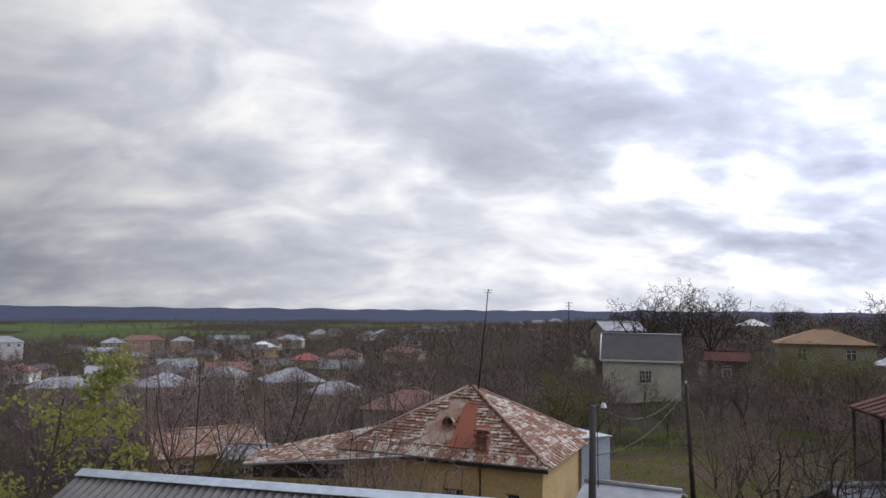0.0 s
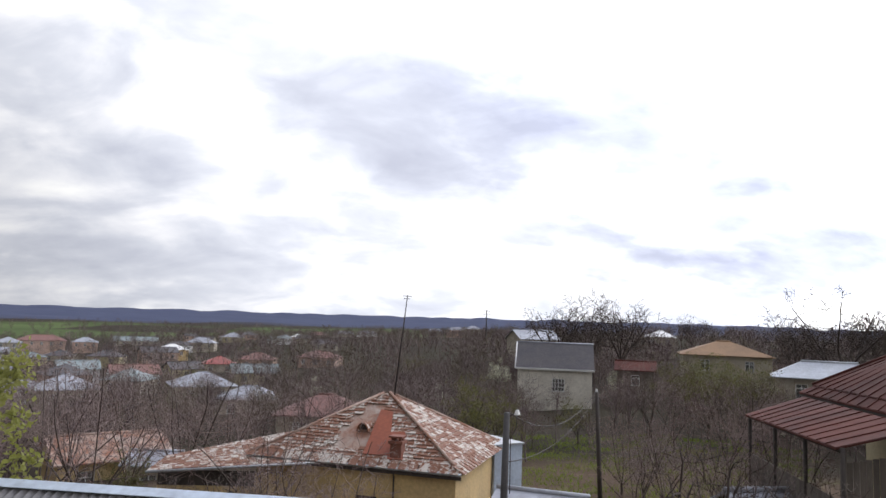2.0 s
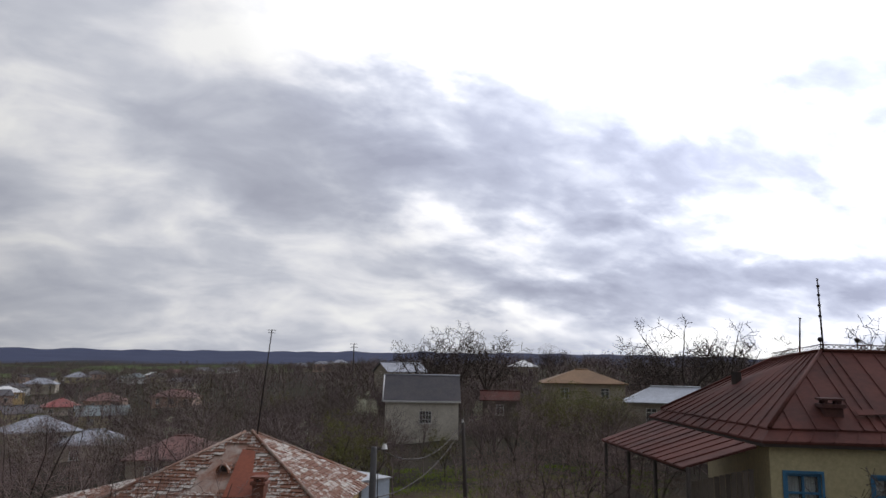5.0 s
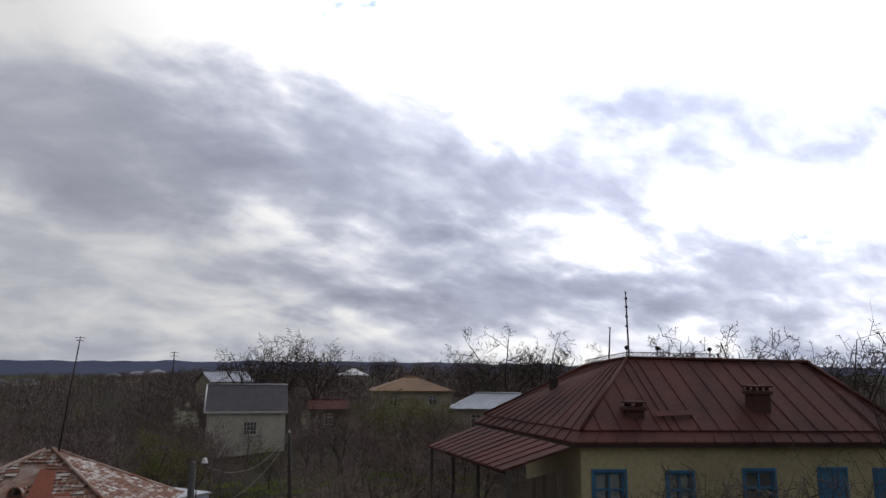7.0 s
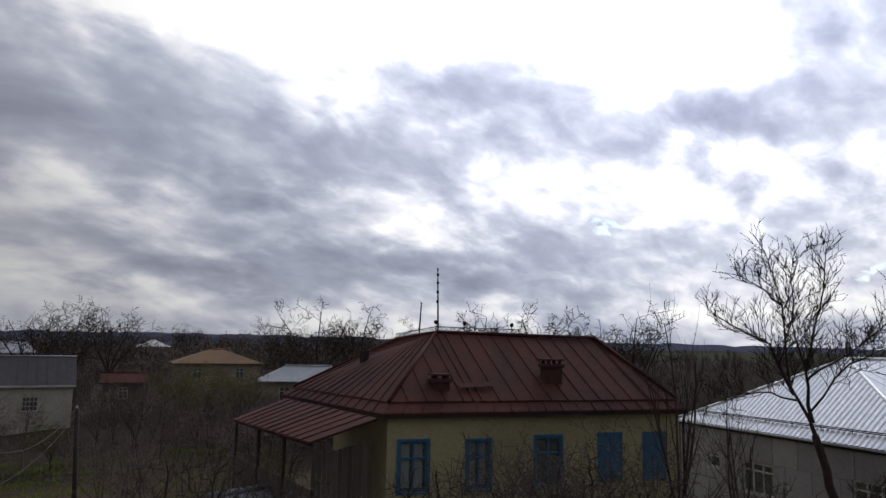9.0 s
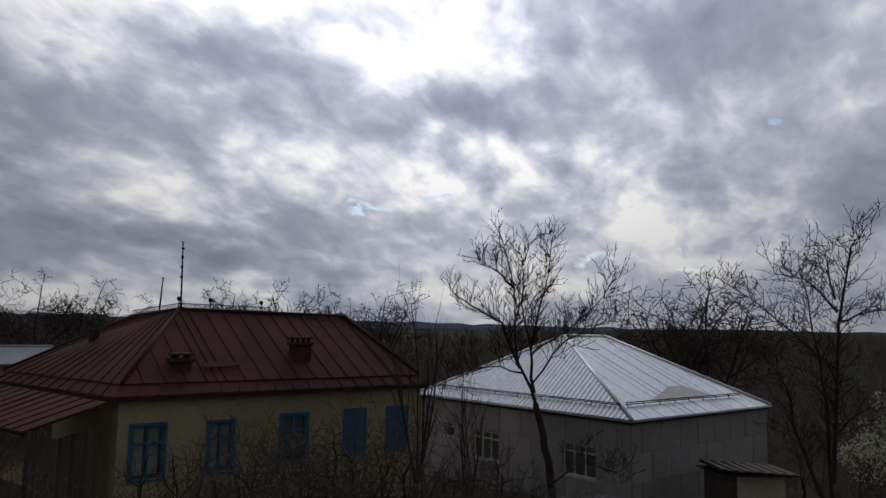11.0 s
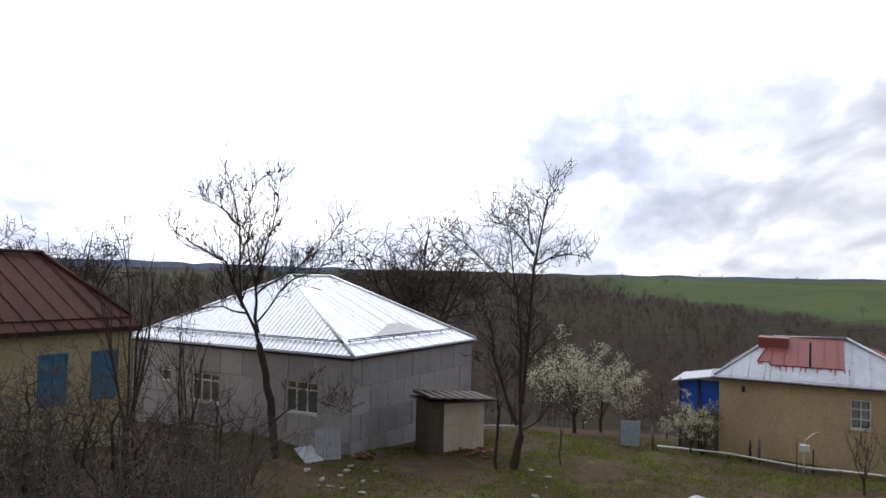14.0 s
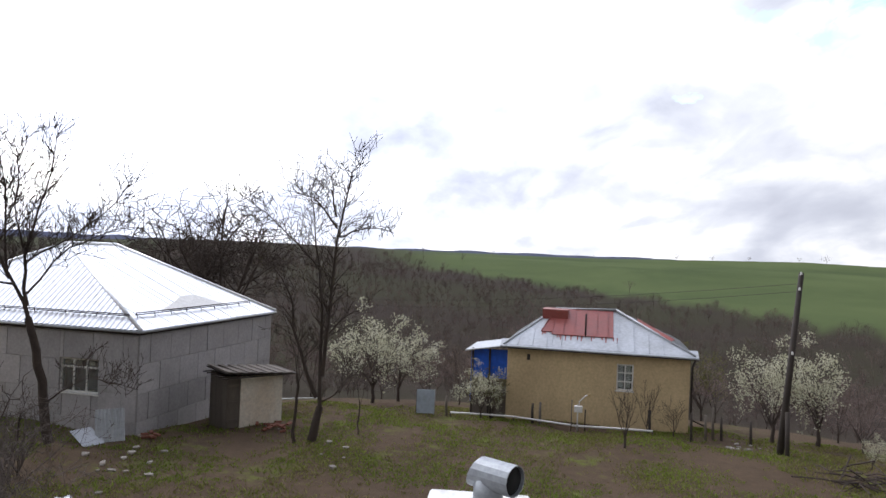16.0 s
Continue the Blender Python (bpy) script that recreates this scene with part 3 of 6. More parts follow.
def grey_house():
    h = thing("house", "unfinished grey cement house with a bright zinc hipped roof", "house")
    g, W, D, ze = GREY, 10.5, 13.0, 3.98
    i = 0.16
    left = Frame(g(i, D - i, 0), -g.v)
    ops = [(9.35, 11.05, 1.5, 2.78), (3.95, 5.65, 1.4, 2.66), (1.9, 2.6, 2.1, 2.75)]
    walls(h, left, D - 2 * i, W - 2 * i, -1.2, 3.78, M["mortar"], ops)
    for k, o in enumerate(ops):
        window(h, left, *o, M["whitepaint"], "white plastic casement window", 3 if k < 2 else 1, 2, 0.74, depth=0.06)
    right = Frame(g(i, i, 0), g.u)
    rows = ((-0.35, 0.62), (0.64, 1.62), (1.64, 2.70), (2.72, 3.77))
    for fr, length in ((left, D - 2 * i), (right, W - 2 * i)):
        n = round(length / 1.32)
        for j, (c0, c1) in enumerate(rows):
            x = -0.0
            for q in range(n + 1):
                x0 = max(0.0, (q - 0.5 * (j % 2)) * length / n) + 0.012
                x1 = min(length, (q + 1 - 0.5 * (j % 2)) * length / n) - 0.012
                if x1 - x0 < 0.15:
                    continue
                pieces = [(x0, x1, c0, c1)]
                if fr is left:
                    for o in ops:
                        nxt = []
                        for a0, a1, b0, b1 in pieces:
                            if a1 <= o[0] or a0 >= o[1] or b1 <= o[2] or b0 >= o[3]:
                                nxt.append((a0, a1, b0, b1))
                                continue
                            if a0 < o[0]:
                                nxt.append((a0, o[0], b0, b1))
                            if a1 > o[1]:
                                nxt.append((o[1], a1, b0, b1))
                            m0, m1 = max(a0, o[0]), min(a1, o[1])
                            if b0 < o[2]:
                                nxt.append((m0, m1, b0, o[2]))
                            if b1 > o[3]:
                                nxt.append((m0, m1, o[3], b1))
                        pieces = nxt
                for a0, a1, b0, b1 in pieces:
                    if a1 - a0 > 0.05 and b1 - b0 > 0.05:
                        box_part("wall_panel", fr, a0, a1, -0.022 - 0.006 * ((q * 5 + j * 3) % 3), -0.001, b0, b1, M["grey"], h, bevel=0.008)
    e = [g(0, 0, ze), g(W, 0, ze), g(W, D, ze), g(0, D, ze)]
    A, B = g(3.71, D / 2, 6.97), g(6.8, D / 2, 6.97)
    corrugated(h, Face(e[3], e[0], A, A), M["zinc"], 0.24, 0.028, label="ribbed bright zinc roof face")
    seamed(h, Face(e[0], e[1], A, B), M["zinc"], 1.05, 0.015)
    seamed(h, Face(e[1], e[2], B, B), M["zinc"], 1.05, 0.015)
    seamed(h, Face(e[2], e[3], B, A), M["zinc"], 1.05, 0.015)
    for p, q in ((e[0], A), (e[1], B), (e[2], B), (e[3], A), (A, B)):
        cap(h, p, q, M["zinc"], 0.075)
    # snow rails above the eaves
    fl, fr_ = Face(e[3], e[0], A, A), Face(e[0], e[1], A, B)
    for f, s0, s1, k in ((fl, 1.2, 12.2, 0.13), (fr_, 0.75, 9.2, 0.13)):
        root = tube_part("snow_rail", [f.at(s0, k, 0.16), f.at(s1, k, 0.16)], 0.022, M["iron"], h, "dark metal snow rail")
        tube_part("rail", [f.at(s0, k, 0.08), f.at(s1, k, 0.08)], 0.022, M["iron"], root)
        for q in range(9):
            s = s0 + (s1 - s0) * q / 8
            tube_part("bracket", [f.at(s, k - 0.02, 0.02), f.at(s, k, 0.18)], 0.014, M["iron"], root)
    # white plate that paints a bright reflection onto the smooth face
    bm = bmesh.new()
    strip(bm, [fr_.at(s, k, 0.03) for s, k in ((2.6, 0.16), (7.3, 0.16), (6.3, 0.30), (5.1, 0.29), (4.3, 0.24))], fr_.n, 0.012)
    part("patch_sheet", bm, M["whitepaint"], h, "white plate painting a bright reflection on the roof")
    # fascia and gutter
    for p, q in ((e[3], e[0]), (e[0], e[1])):
        d = (q - p).normalized()
        fr2 = Frame(p, d)
        box_part("fascia", fr2, 0, (q - p).length, 0.03, 0.07, -0.17, -0.03, M["darkwood"], h)
        tube_part("gutter", [p + Vector((0, 0, -0.06)) - fr2.v * 0.03, q + Vector((0, 0, -0.06)) - fr2.v * 0.03], 0.05, M["oldzinc"], h)
    tube_part("finial", [A, A + Vector((0, 0, 0.75))], 0.03, M["iron"], h)
    # broken plinth of red brick at the corner
    for k in range(14):
        fr3 = Frame(g(0.3 + 0.14 * (k % 5), 0.06 - 0.05 * (k % 3), 0), (math.cos(k), math.sin(k)))
        box_part("brick", fr3, 0, 0.25, -0.06, 0.06, -0.1 + 0.07 * (k // 5), -0.03 + 0.07 * (k // 5), M["brick"], h, bevel=0.008)
    return h


grey_house()

# ---- cream house with the brown sheet roof ----
BROWN = Frame(P(40.3, 22), Vector((24.1, 12.1, 0)) - P(40.3, 22))


def brown_house():
    h = thing("house", "cream plastered cottage with a brown seamed sheet-metal roof", "house")
    g, L = BROWN, (Vector((24.1, 12.1, 0)) - P(40.3, 22)).length
    ze = 5.22
    C = Vector((16.5, 25.8, 0))
    ops = [(0.60, 1.52, 2.86, 4.36), (2.82, 3.58, 2.86, 4.32), (5.18, 6.10, 2.9, 4.38), (7.52, 8.34, 2.94, 4.40), (9.28, 10.08, 2.94, 4.38)]
    i = 0.22
    front = Frame(g(i, i, 0), g.u)
    ops = [(a - i, b - i, c, d) for a, b, c, d in ops]
    walls(h, front, L - 2 * i, 8.2, 0.4, 5.12, M["cream"], ops)
    curtains = (M["whitepaint"], M["whitepaint"], None, None, None)
    for k, o in enumerate(ops):
        w = window(h, front, *o, M["bluepaint"], "blue-painted wooden window", 2, 2, 0.66, curtain=curtains[k], depth=0.04)
        a0, a1, c0, c1 = o
        bm = bmesh.new()
        plate(bm, front, [a0 - 0.07, a0 - 0.002, a1 + 0.002, a1 + 0.07], [c0 - 0.06, c0 - 0.05, c1 + 0.002, c1 + 0.08], lambda i, j: i == 1 and j < 2, -0.03, -0.002)
        part("architrave", bm, M["bluepaint"], w)
        # blue boards added over the last two windows, themselves dark and unshuttered
        if k > 2:
            for s, e in ((a0 + 0.03, a0 + 0.40), (a1 - 0.40, a1 - 0.03)):
                box_part("shutter", front, s, e, 0.0, 0.035, c0 + 0.02, c1 - 0.02, M["bluepaint"], w, "blue board added over a dark unshuttered window")
    # roof: main slopes above a shallow lower band
    e0, e1 = g(0, 0, ze), g(L, 0, ze)
    e3 = Vector((C.x, C.y, ze))
    e2 = e1 + g.v * 8.6
    RL, RR = P(44.34, 27, 7.75), P(56.7, 29.5, 7.66)
    B = Vector((19.6, 22.4, 7.5))

    def inner(p, q, f):
        return p.lerp(q, f) + Vector((0, 0, 0.06))

    i0, i1, i2, i3 = inner(e0, RL, 0.10), inner(e1, RR, 0.10), inner(e2, RR, 0.10), inner(e3, B, 0.10)
    low = Vector((0, 0, 0.055))

    def free_face(name, pts, count, a, b, c, d):
        """Strips between the edge a-b and the edge d-c."""
        bm = bmesh.new()
        slab(bm, [p - Vector((0, 0, 0.03)) for p in pts], 0.04)
        root = part(name, bm, M["brownroof"], h)
        n = (b - a).cross(d - a).normalized()
        n = n if n.z > 0 else -n
        for k in range(count):
            f0, f1 = k / count, (k + 1) / count
            q = clean([a.lerp(b, f0), a.lerp(b, f1), d.lerp(c, f1), d.lerp(c, f0)])
            bm = bmesh.new()
            strip(bm, [p + n * 0.004 * math.sin(k * 5.1) for p in q], n, 0.012)
            if k:
                dirn = (b - a).normalized() * 0.014
                u0, u1 = a.lerp(b, f0), d.lerp(c, f0)
                strip(bm, [u0 - dirn + n * 0.03, u0 + dirn + n * 0.03, u1 + dirn + n * 0.03, u1 - dirn + n * 0.03], n, 0.03)
            part("roof_sheet", bm, M["brownroof"], root)
        return root

    # front slope with its two hips, in seams square to the eave
    f = Face(i0, i1, RL, RL + (i1 - i0).normalized() * (RR - RL).length)
    seamed(h, f, M["brownroof"], 0.62, 0.03)
    free_face("roof_face", [i3, i0, RL, B], 13, i3, i0, RL, B)
    free_face("roof_face", [i1, i2, RR], 9, i1, i2, RR + (i2 - i1).normalized() * 0.02, RR)
    free_face("roof_face", [i2, i3, B, RR], 10, i2, i3, B, RR)
    free_face("eave_band", [e0, e1, i1 - low, i0 - low], 18, e0, e1, i1 - low, i0 - low)
    free_face("eave_band", [e3, e0, i0 - low, i3 - low], 13, e3, e0, i0 - low, i3 - low)
    free_face("eave_band", [e1, e2, i2 - low, i1 - low], 12, e1, e2, i2 - low, i1 - low)
    for p, q in ((i0, RL), (i1, RR), (RL, RR), (RL, B), (B, i3)):
        cap(h, p, q, M["brownroof"], 0.06)
    for p, q in ((e0, e1), (e3, e0), (e1, e2)):
        fr2 = Frame(p, (q - p).normalized())
        box_part("fascia", fr2, 0, (q - p).length, 0.02, 0.06, -0.16, -0.04, M["darkwood"], h)
    box_part("soffit", g, 0.05, L - 0.05, 0.06, 0.26, -0.12 + ze, -0.09 + ze, M["darkwood"], h)
    # pierced ridge cresting and balls
    for p, q in ((RL, RR), (RL, B)):
        d = q - p
        n = int(d.length / 0.16)
        if p is RL and q is RR:
            n = int(n * 0.52)
            q = p + d * 0.52
            d = q - p
        bm = bmesh.new()
        for k in range(n):
            a, b = p + d * (k / n), p + d * ((k + 1) / n)
            for u, v in ((a, b), (b, a)):
                tube(bm, [u + Vector((0, 0, 0.07)), v + Vector((0, 0, 0.22))], 0.012, 4)
        tube(bm, [p + Vector((0, 0, 0.22)), q + Vector((0, 0, 0.22))], 0.014, 4)
        part("ridge_cresting", bm, M["brownroof"], h, "pierced sheet-metal cresting")
    for k in (0.0, 0.17, 0.46):
        p = RL.lerp(RR, k)
        fin = tube_part("finial", [p, p + Vector((0, 0, 0.34))], 0.02, M["iron"], h)
        bm = bmesh.new()
        bmesh.ops.create_icosphere(bm, subdivisions=2, radius=0.085, matrix=Matrix.Translation(p + Vector((0, 0, 0.38))))
        part("ball", bm, M["iron"], fin, smooth=True)
    chimney(h, g, 1.95, 0.95, 0.52, 0.5, 5.5, 6.36, M["brownbrick"])
    chimney(h, g, 6.15, 1.25, 0.58, 0.55, 5.7, 6.86, M["brownbrick"])
    bm = bmesh.new()
    strip(bm, [f.at(s, k, 0.12) for s, k in ((2.5, 0.13), (3.7, 0.15), (3.7, 0.21), (2.5, 0.19))], f.n, 0.02)
    part("loose_sheet", bm, M["brownroof"], h)
    box_part("vent_stub", Frame(i3.lerp(RL, 0.52), (1, 0)), -0.12, 0.12, -0.12, 0.12, -0.2, 0.34, M["iron"], h)
    tube_part("downpipe", [g(L - 0.02, 0.1, ze - 0.1), g(L - 0.05, 0.2, 4.7), g(L - 0.05, 0.2, 1.0)], 0.05, M["iron"], h)
    # lean-to on the flank
    t0, t1 = P(39.9, 21.9, 5.10), P(32.9, 30, 5.10)
    l0, l1 = P(34.8, 21.6, 4.45), P(29.1, 28.6, 4.43)
    free_face("lean_to_roof", [l1, l0, t0, t1], 12, l1, l0, t0, t1)
    fr2 = Frame(l0, t0 - l0)
    wid = (Vector((t0.x, t0.y, 0)) - Vector((l0.x, l0.y, 0))).length
    n = 12
    for k in range(n):
        x0 = 0.15 + (wid - 0.15) * k / n
        box_part("board", fr2, x0, x0 + (wid - 0.15) / n - 0.012, 0.5, 0.53, -3.4, -0.35 + 0.45 * k / n - 0.12, M["oldwood"], h)
    for p in (l0, l0.lerp(l1, 0.33), l0.lerp(l1, 0.66), l1):
        tube_part("post", [p + (t0 - l0) * 0.08 - Vector((0, 0, 0.05)), Vector((p.x, p.y, 0.6)) + (t0 - l0) * 0.08], 0.06, M["darkwood"], h)
    tube_part("beam", [l0.lerp(t0, 0.06) - Vector((0, 0, 0.12)), l1.lerp(t1, 0.06) - Vector((0, 0, 0.12))], 0.06, M["darkwood"], h)
    frr = Frame(l1, l0 - l1)
    ln = (l0 - l1).length
    for k in range(26):
        x0 = ln * k / 26
        box_part("board", frr, x0, x0 + ln / 26 - 0.015, 0.15, 0.18, -2.9, -1.35, M["oldwood"], h)
    return h


brown_house()

# ---- ochre house with the rusty patched roof ----
RUST = Frame(P(8.35, 25) - Vector((0.917, -0.40, 0)) * 8.2, (0.917, -0.40))


def sheet_material():
    m, nt, bs = material("patchwork_roof_sheet", 0.9)
    info = nt.nodes.new("ShaderNodeObjectInfo").outputs["Random"]
    co = nt.nodes.new("ShaderNodeNewGeometry").outputs["Position"]
    n = noise_tex(nt, co, 5.5, 6.0, 0.74, 0.8)
    n2 = noise_tex(nt, co, 0.9, 3.0, 0.6)
    rust = mix(nt, n, (0.25, 0.105, 0.055), (0.115, 0.058, 0.04))
    pale = mix(nt, n, (0.66, 0.61, 0.54), (0.32, 0.27, 0.22))
    pick = math_node(nt, "ADD", math_node(nt, "MULTIPLY", info, 0.34), math_node(nt, "MULTIPLY", n2, 0.72))
    pick = math_node(nt, "ADD", pick, math_node(nt, "MULTIPLY", math_node(nt, "SUBTRACT", n, 0.5), 2.1))
    link(nt, mix(nt, ramp(nt, pick, (0.565, 0.0), (0.65, 1.0)), rust, pale), bs.inputs["Base Color"])
    bump(nt, bs, n, 0.5, 0.02)
    return m


M["patchwork"] = sheet_material()


def sheeted(parent, face, wid, hei, mat, seed, skip=None):
    """Small overlapping roof sheets in courses."""
    rnd = random.Random(seed)
    slope = face.up.length
    bm = bmesh.new()
    slab(bm, clean([face.at(0, 0, -0.03), face.at(face.L, 0, -0.03), face.at(face.s1, 1, -0.03), face.at(face.s0, 1, -0.03)]), 0.05)
    root = part("roof_face", bm, M["rusttile"], parent)
    vs = [(-0.5, -0.5, 0), (0.5, -0.5, 0), (0.5, 0.62, -0.03), (-0.5, 0.62, -0.03)]
    verts = [(x * wid, y * hei, z) for x, y, z in vs] + [(x * wid, y * hei, z - 0.022) for x, y, z in vs]
    me = mesh_of("roof_sheet", verts, [(0, 1, 2, 3), (7, 6, 5, 4), (0, 4, 5, 1), (1, 5, 6, 2), (2, 6, 7, 3), (3, 7, 4, 0)], mat)
    rows = int(slope / hei)
    for j in range(rows):
        k = (j + 0.5) / rows
        lo, hi = k * face.s0, face.L - k * (face.L - face.s1)
        s = lo + (0.5 * wid if j % 2 else 0.1)
        while s < hi - 0.1:
            if not (skip and skip(s, k)):
                ob = new("roof_sheet", me)
                ob.parent = root
                x, y, z = face.d, face.up.normalized(), face.n
                rot = Matrix((x, y, z)).transposed().to_4x4()
                ob.matrix_basis = Matrix.Translation(face.at(s, k, 0.03 + 0.015 * rnd.random())) @ rot @ pose(0, 0, 0, rnd.uniform(-2, 2.5), rnd.uniform(-2, 2), rnd.uniform(-3, 3))
            s += wid * rnd.uniform(0.92, 1.06)
    return root


def rusty_house():
    h = thing("house", "ochre plastered house under a rusty patchwork hipped roof", "house")
    g, L, D, ze = RUST, 8.2, 7.1, 2.24
    i = 0.25
    front = Frame(g(i, i, 0), g.u)
    ops = [(4.05, 4.82, -0.3, 1.13), (6.37, 6.92, -0.3, 1.2)]
    walls(h, front, L - 2 * i, D - 2 * i, -4, 2.14, M["ochre"], ops)
    window(h, front, *ops[0], M["darkwood"], "dark unpainted window", 2, 2, 0.7)
    window(h, front, *ops[1], M["whitepaint"], "small white window", 1, 2, 0.7)
    e = [g(0, 0, ze), g(L, 0, ze), g(L, D, ze), g(0, D, ze)]
    A, B = g(3.9, D / 2, 4.40), g(4.15, D / 2, 4.43)
    ff, rf = Face(e[0], e[1], A, B), Face(e[1], e[2], B, B)
    pts = [meet(az, el, e[0], e[1], A) for az, el in ((1.99, -6.67), (2.92, -6.85), (2.67, -10.09), (0.71, -10.01))]

    def in_stripe(s, k):
        return 0.16 < k < 0.82 and 3.45 - 0.85 * (0.8 - k) < s < 4.35

    sheeted(h, ff, 0.44, 0.175, M["patchwork"], 3, in_stripe)
    sheeted(h, rf, 0.34, 0.2, M["patchwork"], 5)
    seamed(h, Face(e[2], e[3], B, A), M["rusttile"], 0.6, 0.03)
    sheeted(h, Face(e[3], e[0], A, A), 0.6, 0.3, M["patchwork"], 7)
    bm = bmesh.new()
    strip(bm, [p + ff.n * 0.05 for p in pts[::-1]], ff.n, 0.02)
    part("painted_sheet", bm, M["redpaint"], h, "red oxide painted roof sheet")
    bm = bmesh.new()
    p2 = [meet(az, el, e[0], e[1], A) for az, el in ((2.75, -8.35), (3.95, -8.35), (3.8, -10.4), (2.6, -10.4))]
    strip(bm, [p + ff.n * 0.058 for p in p2[::-1]], ff.n, 0.02)
    part("painted_sheet", bm, M["redpaint"], h, "red oxide painted roof sheet")
    cb = meet(3.22, -10.3, e[0], e[1], A)
    chimney(h, Frame(cb, g.u), -0.21, -0.02, 0.42, 0.42, -0.25, 0.80, M["brick"])
    # small arched roof vent
    v = meet(0.70, -8.25, e[0], e[1], A)
    fv = Frame(v, g.u)
    bm = bmesh.new()
    for k in range(7):
        a0, a1 = math.pi * k / 7, math.pi * (k + 1) / 7
        q = [fv(0.24 * math.cos(a), b, 0.32 * math.sin(a)) for a in (a0, a1) for b in (-0.15, 0.75)]
        q2 = [fv(0.20 * math.cos(a), b, 0.27 * math.sin(a)) for a in (a0, a1) for b in (-0.15, 0.75)]
        V = [bm.verts.new(p) for p in q + q2]
        for t in ((0, 1, 3, 2), (4, 6, 7, 5), (0, 2, 6, 4)):
            bm.faces.new([V[x] for x in t])
    vent = part("roof_vent", bm, M["patchwork"], h, "small arched sheet-metal roof vent")
    # solid dark slab in the arch, standing in for the shaded hollow
    box_part("opening", fv, -0.19, 0.19, 0.1, 0.14, -0.05, 0.24, M["darkwood"], vent)
    for p, q in ((e[0], A), (e[1], B), (e[2], B)):
        cap(h, p, q, M["rusttile"], 0.06)
    # pale edging and gutter
    for f, k in ((rf, 20), (ff, 22)):
        for j in range(k):
            s0 = f.L * j / k
            bm = bmesh.new()
            strip(bm, [f.at(s, kk, 0.07) for s, kk in ((s0, -0.03), (s0 + f.L / k * 0.8, -0.03), (s0 + f.L / k * 0.8, 0.075), (s0, 0.075))], f.n, 0.02)
            part("eave_tile", bm, M["patchwork"], h)
    tube_part("gutter", [e[0] + Vector((0, -0.05, -0.03)), e[1] + Vector((0, -0.05, -0.03))], 0.06, M["oldzinc"], h, "bright zinc gutter")
    box_part("fascia", Frame(e[0], g.u), 0, L, 0.0, 0.05, -0.22, -0.09, M["darkwood"], h)
    tube_part("downpipe", [g(5.75, -0.02, ze - 0.1), g(5.75, 0.1, 1.9), g(5.75, 0.18, -2)], 0.035, M["iron"], h)
    # low wing
    w = [P(-1.4, 26.9, 2.22), P(-14.94, 28.0, 1.74), P(-13.6, 29.6, 1.95), P(-4.64, 31.2, 2.62)]
    bm = bmesh.new()
    slab(bm, w[::-1], 0.06)
    wing = part("wing_roof", bm, M["rusttile"], h, "low weathered wing roof")
    rnd = random.Random(11)
    for j in range(9):
        for k in range(22):
            f0, f1, u0, u1 = k / 22, (k + 0.93) / 22, j / 9, (j + 0.9) / 9
            lift = Vector((0, 0, 0.03 + 0.02 * rnd.random()))
            q = [w[0].lerp(w[1], f).lerp(w[3].lerp(w[2], f), u) + lift for f, u in ((f0, u0), (f1, u0), (f1, u1), (f0, u1))]
            bm = bmesh.new()
            slab(bm, q[::-1], 0.02)
            part("roof_sheet", bm, M["patchwork"], wing)
    fw = Frame(w[1] + Vector((0.3, 0.35, 0)), w[0] - w[1])
    box_part("wall", fw, 0, (w[0] - w[1]).length - 0.2, 0.1, 0.4, -5.5 , -0.14, M["ochre"], h)
    box_part("gable_board", fw, 0, 3.4, 0.06, 0.09, -0.55, -0.02, M["darkwood"], h)
    tube_part("gutter", [w[0] + Vector((0, -0.05, -0.02)), w[1] + Vector((0, -0.05, -0.02))], 0.05, M["oldzinc"], h)
    # pale lean-to panel behind the corner
    a, b = P(10.9, 30.5), P(13.0, 31.5)
    fp = Frame(a, b - a)
    box_part("side_panel", fp, 0, (b - a).length, 0, 2.0, -3.5, 2.35, M["bluegrey"], h, "pale blue-grey sheet-clad side room")
    box_part("side_roof", fp, -0.05, (b - a).length + 0.06, -0.08, 2.1, 2.35, 2.41, M["oldzinc"], h)
    return h


M["bluegrey"] = weathered("pale_blue_sheet", (0.42, 0.48, 0.55), (0.30, 0.34, 0.38), 0.7, 6.0, 0.5, 0.6)
rusty_house()


def aerial(name, base, top, label, wires=()):
    m = thing(name, label, "antenna")
    base, top = Vector(base), Vector(top)
    tube_part("mast", [base, base.lerp(top, 0.55), top], [0.035, 0.03, 0.02], M["iron"], m)
    d = Vector((0.8, 0.6, 0))
    for k, l in ((0.99, 0.22), (0.965, 0.16)):
        p = base.lerp(top, k)
        tube_part("element", [p - d * l, p + d * l], 0.012, M["iron"], m)
    for w in wires:
        tube_part("guy_wire", [base.lerp(top, 0.32), Vector(w)], 0.008, M["iron"], m, sides=4)
    return m


aerial("antenna", P(2.95, 29.5, 4.3), P(3.65, 29.5, 8.38), "thin iron antenna mast with guy wires on the rusty roof", (P(1.3, 28.6, 4.0), P(5.0, 29.0, 3.9)))
mast = aerial("antenna", P(44.5, 27.0, 7.7), P(44.40, 27.0, 10.16), "tall knotted iron mast on the brown ridge")
